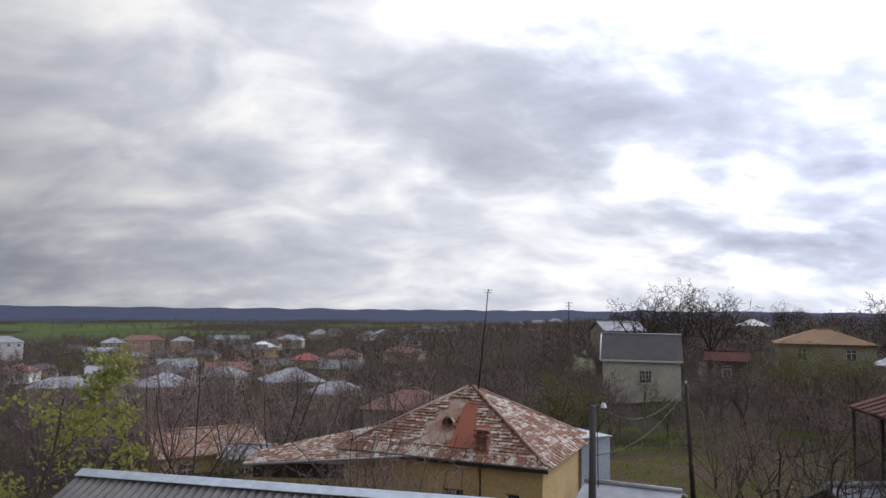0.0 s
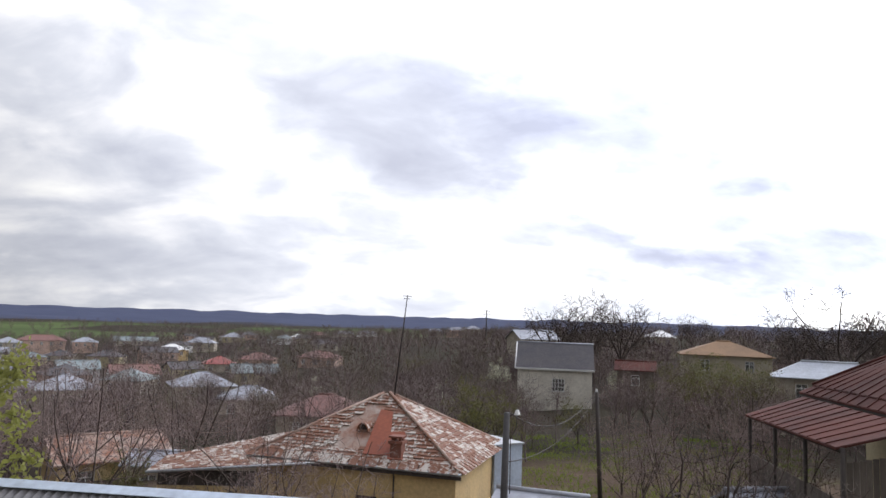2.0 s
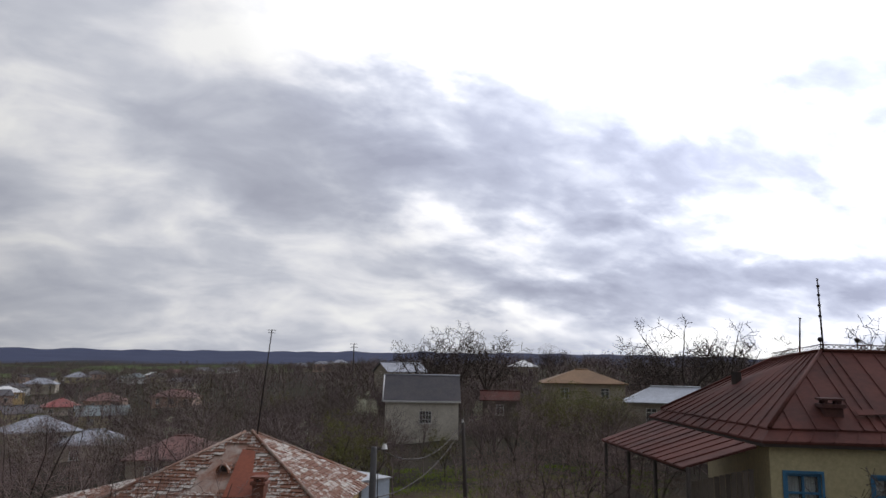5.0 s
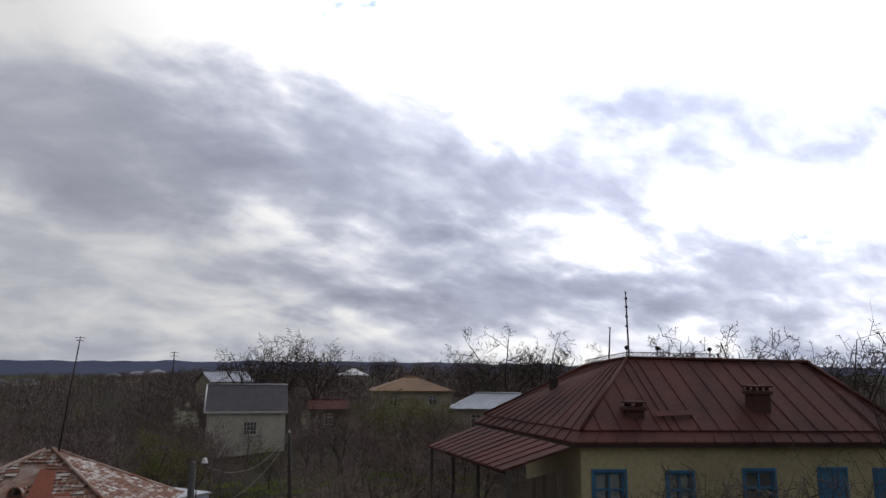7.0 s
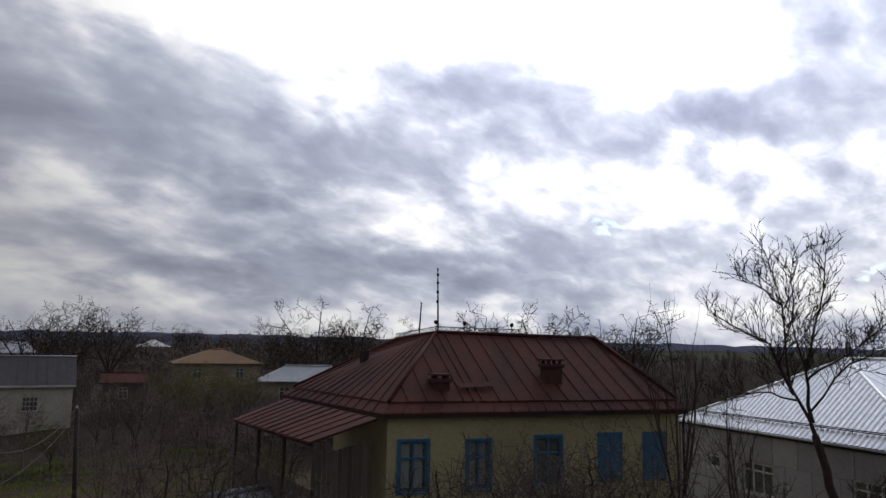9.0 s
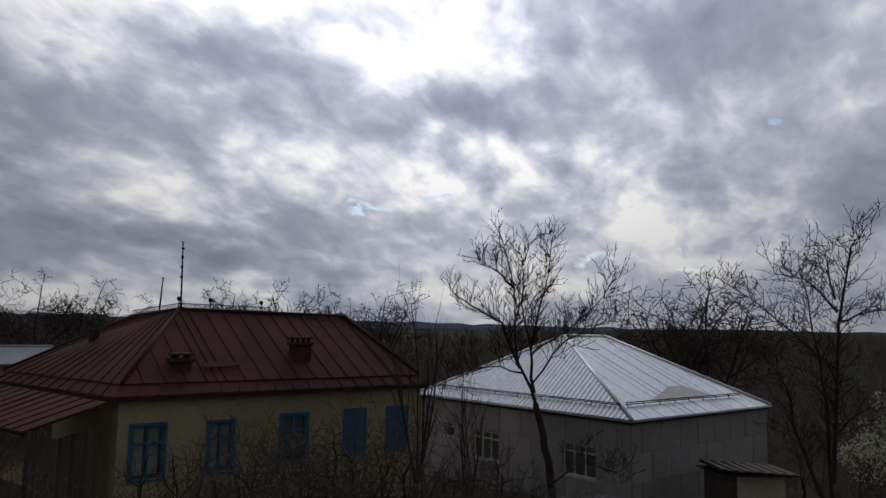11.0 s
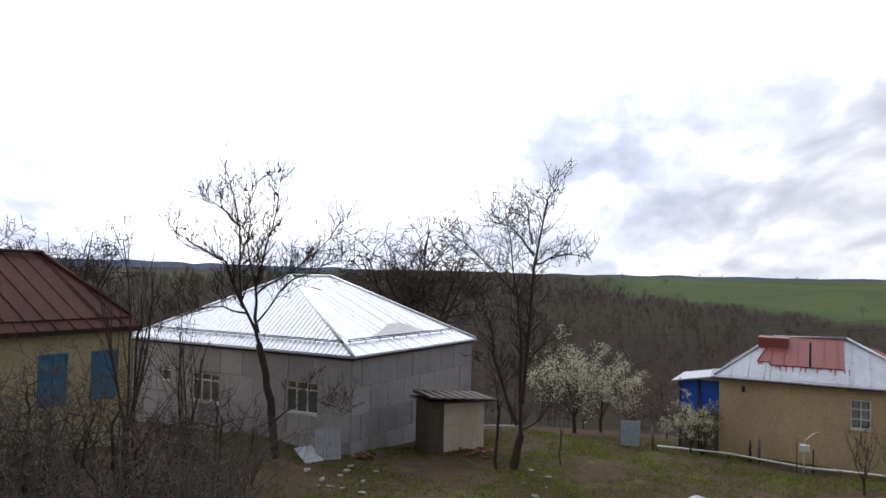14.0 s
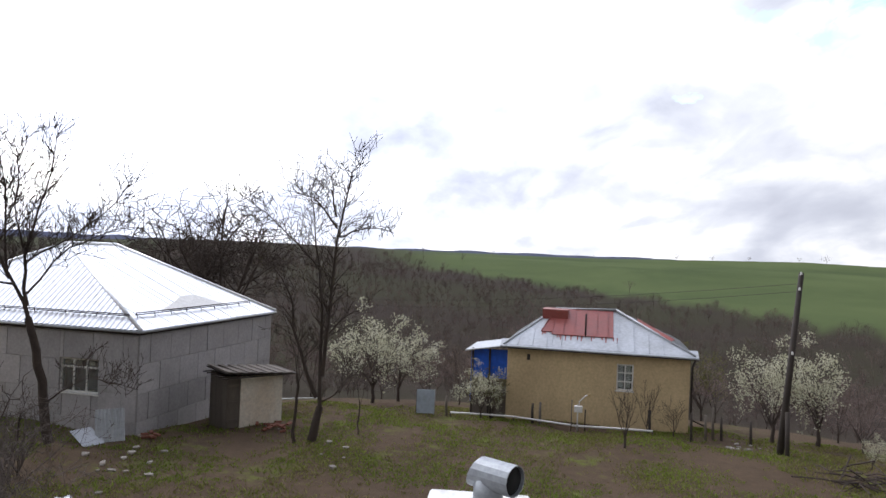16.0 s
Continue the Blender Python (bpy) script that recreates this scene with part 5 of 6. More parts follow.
def bars_mesh(name, bars, material, sides=lambda lv: (7, 6, 5, 4, 3, 3)[min(lv, 5)]):
    V, F = [], []
    for level, pts, rad in bars:
        k = sides(level)
        base = len(V)
        for i, p in enumerate(pts):
            d = (pts[min(i + 1, len(pts) - 1)] - pts[max(i - 1, 0)]).normalized()
            a = d.cross(Vector((0.3, 0.9, 0.1)) if abs(d.y) < 0.9 else Vector((1, 0, 0))).normalized()
            b = d.cross(a)
            for j in range(k):
                t = math.tau * j / k
                V.append(p + (a * math.cos(t) + b * math.sin(t)) * rad[i])
        for i in range(len(pts) - 1):
            for j in range(k):
                F.append((base + i * k + j, base + i * k + (j + 1) % k, base + (i + 1) * k + (j + 1) % k, base + (i + 1) * k + j))
    return mesh_of(name, V, F, material, smooth=True)


def leaves_mesh(name, bars, material, seed, per=5, size=0.05, from_level=2, scatter=0.12):
    rnd = random.Random(seed)
    V, F = [], []
    for level, pts, rad in bars:
        if level < from_level:
            continue
        for _ in range(per):
            k = rnd.randrange(len(pts) - 1)
            p = pts[k].lerp(pts[k + 1], rnd.random()) + Vector((rnd.gauss(0, 1), rnd.gauss(0, 1), rnd.gauss(0, 1))) * scatter
            a = Vector((rnd.gauss(0, 1), rnd.gauss(0, 1), rnd.gauss(0, 1))).normalized()
            b = a.cross(Vector((rnd.gauss(0, 1), rnd.gauss(0, 1), rnd.gauss(0, 1)))).normalized()
            s = size * rnd.uniform(0.6, 1.3)
            i = len(V)
            V += [p - a * s, p + b * s * 0.55, p + a * s, p - b * s * 0.55]
            F.append((i, i + 1, i + 2, i + 3))
    return mesh_of(name, V, F, material)


def make_tree(name, label, category, bars, split=1, bark="bark", leaf=None, leaf_args=None, group="", twig="bark"):
    t = thing(name, label, category, group)
    for nm, bb, mt in (("trunk", [b for b in bars if b[0] <= split], bark), ("crown", [b for b in bars if b[0] > split], twig)):
        if bb:
            ob = new(nm, bars_mesh(nm, bb, M[mt]))
            ob.parent = t
    if leaf:
        ob = new("foliage", leaves_mesh("foliage", bars, M[leaf], 5, **(leaf_args or {})))
        ob.parent = t
        if leaf == "blossom":
            tagged(ob, "cream white spring blossom")
    return t


def stand(t, az, r, turn=0.0, scale=1.0, z=None):
    p = P(az, r)
    t.matrix_basis = pose(p.x, p.y, land1(p.x, p.y) - 0.05 if z is None else z, 0, 0, turn) @ Matrix.Scale(scale, 4)
    return t


# the two orchard trees in front of the grey house
LIMBS_A = (
    ((73.3, -14.1), (72.8, -10.8), (72.3, -7.9), (71.7, -5.6)),
    ((71.7, -5.6), (70.3, -2.4), (70.0, 3.4), (69.0, 7.4)),
    ((71.6, -4.8), (71.3, -1.2), (72.5, 3.5), (73.0, 7.5)),
    ((70.5, -2.9), (69.1, 0.6), (66.5, 2.0), (65.1, 3.1)),
    ((71.4, -1.8), (74.0, 0.0), (76.8, 2.6), (77.9, 4.6)),
    ((71.5, -4.0), (74.0, -0.7), (76.2, 0.4), (78.5, 1.0)),
    ((70.8, -3.3), (69.0, -2.8), (67.1, -2.9), (64.0, -4.2)),
    ((70.0, 3.4), (68.5, 4.8), (66.9, 5.7)),
    ((71.3, -1.2), (70.6, 2.2), (70.9, 6.7)),
    ((72.9, -11.7), (74.4, -10.4), (75.8, -9.8), (78.9, -10.8)),
)
LIMBS_B = (
    ((91.6, -15.0), (92.2, -12.2)),
    ((92.2, -12.2), (92.1, -6.1), (91.8, -1.7), (90.1, 0.2), (87.6, 2.5), (85.2, 4.1)),
    ((92.3, -9.9), (93.0, 0.5), (94.0, 6.1), (94.9, 7.4)),
    ((91.9, -11.5), (89.9, -6.2), (89.6, -3.7), (87.4, -0.1)),
    ((93.0, 1.6), (91.1, 3.9), (88.9, 4.4)),
    ((93.0, 1.0), (94.8, 1.6), (96.9, 2.0)),
    ((92.9, 2.5), (92.3, 5.9)),
    ((91.8, -1.7), (91.3, 1.2), (90.7, 6.0)),
    ((92.3, -7.0), (94.0, -5.2), (95.6, -4.7)),
    ((92.1, -11.9), (93.4, -11.2), (94.6, -9.8), (97.4, -9.4)),
)


def trained_tree(label, limbs, r, seed, r0, kids=9, up=0.5, buds=False):
    """A tree with given main limbs, each clothed in random shoots and twigs."""
    rnd = random.Random(seed)
    bars = []

    def shoots(pts, rad, level, length):
        n = len(pts) - 1
        spans = [(b - a).length for a, b in zip(pts, pts[1:])]
        m = max(2, int(kids * sum(spans) / (3.0, 4.2, 5.5)[min(level, 2)]))
        for j in range(m):
            f0 = 0.2 if level == 0 else 0.12
            f = f0 + (1 - f0) * (j + rnd.random()) / m
            k, left = 0, f * sum(spans)
            while k < n - 1 and left > spans[k]:
                left -= spans[k]
                k += 1
            q = pts[k].lerp(pts[k + 1], min(1.0, left / spans[k]))
            base = (pts[k + 1] - pts[k]).normalized()
            side = base.cross(Vector((rnd.gauss(0, 1), rnd.gauss(0, 1), rnd.gauss(0, 1)))).normalized()
            d = (base * 0.5 + side * rnd.uniform(0.5, 1.0) + Vector((0, 0, up))).normalized()
            ln = length * rnd.uniform(0.4, 1.0) * (1.0 - 0.5 * f * (level == 0))
            out = [q]
            steps = (4, 3, 2)[min(level, 2)]
            for i in range(steps):
                d = (d + Vector((rnd.gauss(0, 1), rnd.gauss(0, 1), rnd.gauss(0, 1))) * 0.09 + Vector((0, 0, up * 0.12))).normalized()
                out.append(out[-1] + d * ln / steps)
            rr = max(0.012, rad[k] * rnd.uniform(0.3, 0.5))
            rads = [max(0.0085, rr * (1 - 0.65 * i / steps)) for i in range(steps + 1)]
            bars.append((level + 2, out, rads))
            if level < 2:
                shoots(out, rads, level + 1, length * 0.5)

    depth = {}
    for i, limb in enumerate(limbs):
        off = 0.0 if i == 0 else rnd.uniform(-1.2, 1.0)
        pts = [P(az, r + off * k / len(limb), EYE + (r + off * k / len(limb)) * math.tan(radians(el))) for k, (az, el) in enumerate(limb)]
        fine = []
        for a, b in zip(pts, pts[1:]):
            fine += [a.lerp(b, t) + (Vector((rnd.gauss(0, 1), rnd.gauss(0, 1), rnd.gauss(0, 1))) * 0.04 if t else Vector()) for t in (0.0, 0.33, 0.67)]
        fine.append(pts[-1])
        ra, rb = (r0, r0 * 0.72) if i == 0 else (r0 * (0.44 if i < 4 else 0.25), 0.010)
        rad = [ra + (rb - ra) * (k / (len(fine) - 1)) ** (1.0 if i == 0 else 0.7) for k in range(len(fine))]
        bars.append((0 if i == 0 else 1, fine, rad))
        if i:
            shoots(fine, rad, 0, 1.6)
    t = make_tree("fruit_tree", label, "tree", bars, leaf="leaf" if buds else None, leaf_args=dict(per=1, size=0.022, from_level=3, scatter=0.02))
    return t


trained_tree("bare upright fruit tree in front of the grey wall", LIMBS_A, 26.3, 21, 0.16, 20, 0.45)
trained_tree("bare spreading fruit tree with opening buds on the grass", LIMBS_B, 27.4, 34, 0.19, 17, 0.25, True)
stand(make_tree("sapling", "thin leaning bare stem beside the fruit tree", "tree", grow(8, 5.2, 0.06, 0.5, 3, 0.5, 0.4, (4, 4, 3), 3, (-1.0, 0.3))), 90.5, 27.2, 10)
stand(make_tree("sapling", "thin bare sapling on the grass", "tree", grow(9, 3.0, 0.03, 0.5, 3, 0.4, 0.4, (4, 3, 2), 2)), 95.3, 28.6, 10)
stand(make_tree("plum_tree", "bare plum tree with straight upright shoots", "tree", grow(44, 8.2, 0.10, 0.28, 3, 0.42, 0.5, (8, 5, 3), 5, (0.2, 0.3), 0.06)), 62.6, 20.5, 0)
stand(make_tree("plum_tree", "bare plum tree with straight upright shoots", "tree", grow(45, 6.4, 0.09, 0.25, 3, 0.5, 0.5, (7, 5, 3), 4, (0.2, 0.3), 0.08)), 66.8, 22.5, 60)
stand(make_tree("shrub", "small bare shrub before the yellow house", "shrub", grow(52, 2.6, 0.05, 0.2, 3, 0.6, 0.4, (5, 5, 4), 5)), 116.1, 28.8, 0)
stand(make_tree("shrub", "small bare shrub before the yellow wall", "shrub", grow(53, 2.4, 0.03, 0.15, 3, 0.5, 0.5, (5, 5, 4), 6)), 117.7, 32.0, 0)
stand(make_tree("shrub", "small bare bush before the yellow wall", "shrub", grow(54, 1.9, 0.03, 0.15, 3, 0.7, 0.3, (6, 5, 4), 6)), 119.6, 32.3, 0)
# thicket below the brown house
TH = [make_tree("thicket", "dense tangled bare thicket of shoots and brambles", "shrub",
                grow(60 + k, h, 0.055, 0.06, 4, 0.95, 0.30, (6, 6, 4, 3), 8, (0, 0), 0.17, 0.68, 0.006), split=-1, group="thicket shrubs", bark="thicket", twig="thicket") for k, h in enumerate((4.1, 3.3, 2.7))]
SPOTS = [(50.5, 16.5, 1.1), (53.0, 15.0, 1.0), (47.0, 17.5, 1.0), (55.5, 16.8, 1.1), (58.0, 15.0, 1.0), (60.5, 16.5, 1.0), (62.6, 14.2, 1.05), (65.2, 15.5, 1.1), (67.2, 14.0, 1.0), (69.2, 16.2, 0.95), (45.0, 15.0, 0.8), (57.0, 19.5, 1.2), (61.0, 20.2, 1.15), (64.0, 19.4, 1.1), (68.6, 19.5, 0.95), (70.6, 20.5, 0.8), (52.5, 19.2, 1.15), (48.2, 19.8, 0.95), (43.0, 17.5, 0.8), (66.4, 22.6, 0.95), (71.5, 23.5, 0.85), (59.4, 12.6, 0.75), (64.0, 11.8, 0.75), (68.0, 11.5, 0.6), (56.0, 13.0, 0.8), (50.0, 13.2, 0.75), (38.0, 16.8, 0.75), (35.0, 18.0, 0.9), (32.5, 17.2, 0.85), (27, 25, 0.7), (31, 25, 0.7), (22, 36, 0.8), (-3, 23, 0.9), (-8, 25.5, 0.8), (-13, 27, 0.9), (1.5, 22.5, 0.75)]
for i, (az, r, s) in enumerate(SPOTS):
    src = TH[i % 3]
    if i < 3:
        stand(src, az, r, i * 50, s)
    else:
        p = P(az, r)
        c = copy_thing(src, pose(p.x, p.y, land1(p.x, p.y) - 0.05, 0, 0, i * 67))
        c.scale = (s, s, s)
# gnarled little trees before the brown house
GN = [make_tree("gnarled_tree", "small gnarled bare tree with crooked limbs among the shoots", "tree",
                fill_crown(170 + k, 4.0, 1.7, 1.1, 0.8, 120, 0.26, 0.011, 0.10, 1, 0.5, 0.5, 0.10), group="gnarled garden trees") for k in range(2)]
for i, (az, r, s) in enumerate(((52.4, 17.5, 0.95), (56.6, 18.2, 1.0), (61.3, 17.8, 1.0), (65.0, 18.6, 0.85), (47.5, 18.5, 0.85), (68.8, 21.0, 0.9), (43.6, 19.5, 0.8), (25.8, 21.5, 1.1), (29.3, 20.5, 0.95), (33.4, 19.6, 0.85), (-9.5, 21.5, 0.9), (-19.0, 23.0, 1.0))):
    p = P(az, r)
    if i < 2:
        stand(GN[i], az, r, i * 50, s)
    else:
        c = copy_thing(GN[i % 2], pose(p.x, p.y, land1(p.x, p.y) - 0.05, 0, 0, i * 77))
        c.scale = (s, s, s)
# orchard and garden trees down the slope
OR = [make_tree("orchard_tree", "bare brown orchard tree with a twiggy crown", "tree",
                grow(80 + k, h, 0.075, 0.14, 4, 0.85, 0.14, (7, 6, 5, 3), 6, (0, 0), 0.10, 0.62, 0.005), group="orchard trees", twig="twig") for k, h in enumerate((6.0, 5.2, 6.8))]
SPOTS = [(26.5, 27, 0.72), (23.5, 31, 0.8), (29.0, 24, 0.6), (31.5, 33, 0.9), (20.5, 36, 0.8), (28.0, 42, 0.95), (11.0, 55, 1.0), (19.9, 68, 1.0), (22.5, 60, 1.05), (-0.5, 21.5, 0.82), (-4.0, 22.5, 0.85), (-6.5, 24.0, 0.8), (-18.5, 30, 1.25), (-21.5, 34, 1.5), (-12.5, 34, 1.1), (-16.0, 38, 1.2), (-24.5, 42, 1.2), (-20.0, 46, 1.3), (-9.5, 44, 1.2), (-5.0, 48, 1.1), (-1.0, 46, 1.0), (4.0, 52, 1.1), (7.5, 58, 1.1), (86.5, 44, 0.9), (91.5, 48, 0.9), (100.8, 42, 0.65), (103.2, 41, 0.6), (97.0, 45, 0.7), (105.5, 46, 0.6), (122.5, 46, 0.6), (132.0, 36, 0.6), (130.5, 41, 0.7), (126.0, 50, 0.6), (134.5, 40, 0.7), (111.0, 62, 2.0), (114.5, 70, 1.6), (27.6, 30, 0.75), (21.5, 29, 0.7), (33.0, 27, 0.62), (23.0, 41, 0.85), (30.2, 50, 0.9), (24.2, 52, 0.9), (30.2, 72, 0.9), (21.0, 72, 0.8)]
for i, (az, r, s) in enumerate(SPOTS):
    p = P(az, r)
    src = OR[i % 3]
    if i < 3:
        stand(src, az, r, i * 80, s)
    else:
        c = copy_thing(src, pose(p.x, p.y, land1(p.x, p.y) - 0.05, 0, 0, i * 83))
        c.scale = (s, s, s)
# tall walnuts on the skyline
WA = [make_tree("walnut_tree", "tall bare walnut with a broad rounded crown on the skyline", "tree",
                grow(100 + k, 12.6, 0.22, 0.34, 4, 0.88, 0.05, (8, 7, 6, 3), 8, (0, 0), 0.10, 0.66, 0.018, 0.22), group="skyline walnuts") for k in range(3)]
TOPS = [(15.6, 105, 2.15), (18.2, 118, 1.95), (20.3, 100, 2.55), (35.2, 78, 2.85), (38.0, 82, 2.45), (47.9, 62, 2.7), (52.9, 60, 2.75), (56.4, 66, 1.9), (59.0, 58, 2.6), (82.0, 58, 3.4), (84.8, 54, 3.6), (32.5, 95, 1.5), (25.5, 170, 1.3), (43.0, 90, 1.6)]
for i, (az, r, el) in enumerate(TOPS):
    p = P(az, r)
    g0 = land1(p.x, p.y)
    s = (EYE + r * math.tan(radians(el)) - g0) / 11.3
    src = WA[i % 3]
    if i < 3:
        stand(src, az, r, i * 40, s)
    else:
        c = copy_thing(src, pose(p.x, p.y, g0 - 0.1, 0, 0, i * 71))
        c.scale = (s, s, s)
# trees in blossom and young leaf
BL = make_tree("blossom_tree", "small fruit tree in cream white blossom", "tree", grow(130, 5.0, 0.09, 0.2, 4, 0.8, 0.25, (6, 5, 5, 3), 6, (0, 0), 0.15), leaf="blossom", leaf_args=dict(per=6, size=0.05, from_level=3, scatter=0.10), group="trees in blossom")
BLS = [(96.3, 38.5, 1.15), (98.3, 40.0, 1.0), (126.4, 35.0, 0.98), (129.3, 36.0, 1.02), (104.9, 32.9, 0.58), (135.5, 34.0, 0.5), (6.0, 70, 0.9), (-3.5, 85, 1.0), (20.6, 92, 1.0), (26.0, 110, 1.3), (10.8, 110, 1.1), (33.0, 60, 0.7), (132.6, 31.5, 0.3)]
for i, (az, r, s) in enumerate(BLS):
    p = P(az, r)
    if i == 0:
        stand(BL, az, r, 0, s)
    else:
        c = copy_thing(BL, pose(p.x, p.y, land1(p.x, p.y) - 0.05, 0, 0, i * 97))
        c.scale = (s, s, s)
LF = make_tree("leafing_tree", "tree in fresh yellow-green leaf", "tree", grow(140, 6.0, 0.10, 0.2, 4, 0.8, 0.25, (6, 6, 5, 3), 6, (0, 0), 0.14), leaf="leaf", leaf_args=dict(per=5, size=0.06, from_level=3, scatter=0.12), group="trees in young leaf")
LFS = [(9.4, 46, 0.93), (26.6, 62, 1.05), (29.3, 64, 1.1), (25.0, 70, 1.1), (31.2, 62, 0.7), (28.0, 72, 1.15), (25.8, 82, 0.85), (28.0, 81, 0.85), (30.2, 82, 0.85), (11.6, 48, 0.7), (-16.0, 33, 0.5), (17.2, 55, 0.6), (-27.0, 210, 1.2), (4.5, 120, 1.0), (105.8, 33.2, 0.4), (121.5, 50, 0.9), (-12.0, 120, 1.0)]
for i, (az, r, s) in enumerate(LFS):
    p = P(az, r)
    if i == 0:
        stand(LF, az, r, 0, s)
    else:
        c = copy_thing(LF, pose(p.x, p.y, land1(p.x, p.y) - 0.05, 0, 0, i * 59))
        c.scale = (s, s, s)
stand(make_tree("cherry_tree", "near tree thick with yellow-green young leaves", "tree", grow(150, 7.2, 0.13, 0.25, 4, 0.85, 0.22, (7, 6, 5, 4), 6, (0.4, 0), 0.14), leaf="freshleaf", leaf_args=dict(per=16, size=0.065, from_level=3, scatter=0.13)), -31.2, 15.5, 20, 1.0)


# ---- far woods ----
def np_mesh(name, V, F, mat):
    me = bpy.data.meshes.new(name)
    me.vertices.add(len(V))
    me.vertices.foreach_set("co", V.astype(np.float32).ravel())
    me.loops.add(F.size)
    me.loops.foreach_set("vertex_index", F.astype(np.int32).ravel())
    me.polygons.add(len(F))
    me.polygons.foreach_set("loop_start", np.arange(0, F.size, 4, dtype=np.int32))
    me.update()
    me.validate()
    me.materials.append(mat)
    return me


def template(seed, twigs=100, wide=0.05, length=0.85, tall=6.0):
    """A small bare tree of the woods: stem, limbs and lumps of crossing twigs."""
    rng = np.random.default_rng(seed)
    V, F = [], []

    def stick(a, b, r):
        d = (b - a) / np.linalg.norm(b - a)
        u = np.cross(d, rng.normal(size=3))
        u /= np.linalg.norm(u)
        w = np.cross(d, u)
        i = len(V)
        for q, rr in ((a, r), (b, r * 0.55)):
            V.extend(q + (u * math.cos(t) + w * math.sin(t)) * rr for t in (0.0, 2.09, 4.19))
        F.extend([i + k, i + (k + 1) % 3, i + 3 + (k + 1) % 3, i + 3 + k] for k in range(3))

    fork = np.array([rng.normal() * 0.1, rng.normal() * 0.1, tall * 0.25])
    stick(np.array([0, 0, -0.3]), fork, 0.10)
    lumps = [np.array([math.cos(k * 1.7) * rng.uniform(0.5, 1.5), math.sin(k * 1.7) * rng.uniform(0.5, 1.5), tall * rng.uniform(0.42, 0.74)]) for k in range(5)]
    lumps.append(np.array([0.0, 0.0, tall * 0.78]))
    for c in lumps:
        stick(fork, c, 0.055)
    for k in range(twigs):
        c = lumps[k % len(lumps)]
        v = rng.normal(size=3)
        v /= np.linalg.norm(v)
        p = c + v * np.array([1.15, 1.15, 0.95]) * rng.uniform(0.1, 1.0) ** 0.5
        d = v * 0.6 + np.array([0, 0, 0.45]) + rng.normal(size=3) * 0.5
        d *= length * rng.uniform(0.5, 1.0) / np.linalg.norm(d)
        w = np.cross(d, rng.normal(size=3))
        w *= wide / 2 / np.linalg.norm(w)
        i = len(V)
        V.extend((p - w, p + w, p + d + w * 0.4, p + d - w * 0.4))
        F.append([i, i + 1, i + 2, i + 3])
    return np.array(V), np.array(F)


def woods(name, label, mat, count, az0, az1, r0, r1, h0, h1, temps, seed, keep=None, power=1.0):
    rng = np.random.default_rng(seed)
    allV, allF, off = [], [], 0
    az = rng.uniform(az0, az1, count)
    r = r0 + (r1 - r0) * rng.uniform(0, 1, count) ** power
    x, y = r * np.sin(np.radians(az)), r * np.cos(np.radians(az))
    if keep is not None:
        ok = keep(x, y, r, az)
        x, y, r, az = x[ok], y[ok], r[ok], az[ok]
    z = land(x, y)
    for i in range(len(x)):
        V, F = temps[i % len(temps)]
        s = rng.uniform(h0, h1) / 6.0
        a = rng.uniform(0, 6.283)
        c, q = math.cos(a) * s, math.sin(a) * s
        allV.append(np.stack([V[:, 0] * c - V[:, 1] * q + x[i], V[:, 0] * q + V[:, 1] * c + y[i], V[:, 2] * s * rng.uniform(0.85, 1.15) + z[i]], 1))
        allF.append(F + off)
        off += len(V)
    me = np_mesh(name, np.concatenate(allV), np.concatenate(allF), mat)
    return tagged(new(name, me), label, "woods", kind="stuff")


def wood_material(name, c0, c1, c2):
    m, nt, bs = material(name, 1.0)
    bs.inputs["Specular IOR Level"].default_value = 0.05
    co = nt.nodes.new("ShaderNodeTexCoord").outputs["Object"]
    isl = nt.nodes.new("ShaderNodeNewGeometry").outputs["Random Per Island"]
    big = ramp(nt, noise_tex(nt, co, 0.03, 4.0, 0.6, 0.5), (0.36, 0.0), (0.64, 1.0))
    mid = ramp(nt, noise_tex(nt, co, 0.16, 3.0, 0.6, 0.3), (0.50, 0.0), (0.68, 1.0))
    col = mix(nt, mid, mix(nt, big, c0, c1), c2)
    link(nt, mix(nt, 0.7, col, ramp(nt, isl, (0.0, 0.55), (1.0, 1.45)), "MULTIPLY"), bs.inputs["Base Color"])
    return m


M["wood_left"] = wood_material("village_woods", (0.130, 0.102, 0.096), (0.190, 0.147, 0.135), (0.146, 0.132, 0.080))
M["wood_right"] = wood_material("slope_woods", (0.122, 0.095, 0.087), (0.172, 0.133, 0.117), (0.126, 0.113, 0.080))
T_NEAR = [template(200 + k, 520, 0.024, 1.0) for k in range(4)]
T_FAR = [template(210 + k, 84, 0.07, 1.1) for k in range(5)]
HOUSES = [(15.4, 74, 8), (15.4, 64, 6), (-31, 350, 14), (-24, 330, 14), (-22, 345, 16), (-19.6, 350, 12), (-16.3, 420, 18), (-13.6, 260, 10), (-12.6, 150, 6), (-10.4, 190, 8), (-7.8, 200, 8), (-11.2, 108, 7), (-8.2, 98, 7), (-20.3, 108, 7), (-24.9, 120, 5), (-17, 50, 6), (-2.6, 62, 7), (15.4, 92, 17), (14.2, 140, 7), (21.6, 85, 6), (27.9, 90, 9), (33.8, 73, 8)]


def clear_of_houses(x, y, r, az):
    ok = np.ones(len(x), bool)
    for a, d, s in HOUSES:
        p = P(a, d)
        u = p.normalized()
        along = x * u.x + y * u.y - d
        across = np.abs(x * u.y - y * u.x)
        ok &= ~((across < s * 0.7) & (along < s) & (along > -s * 0.7))
    return ok


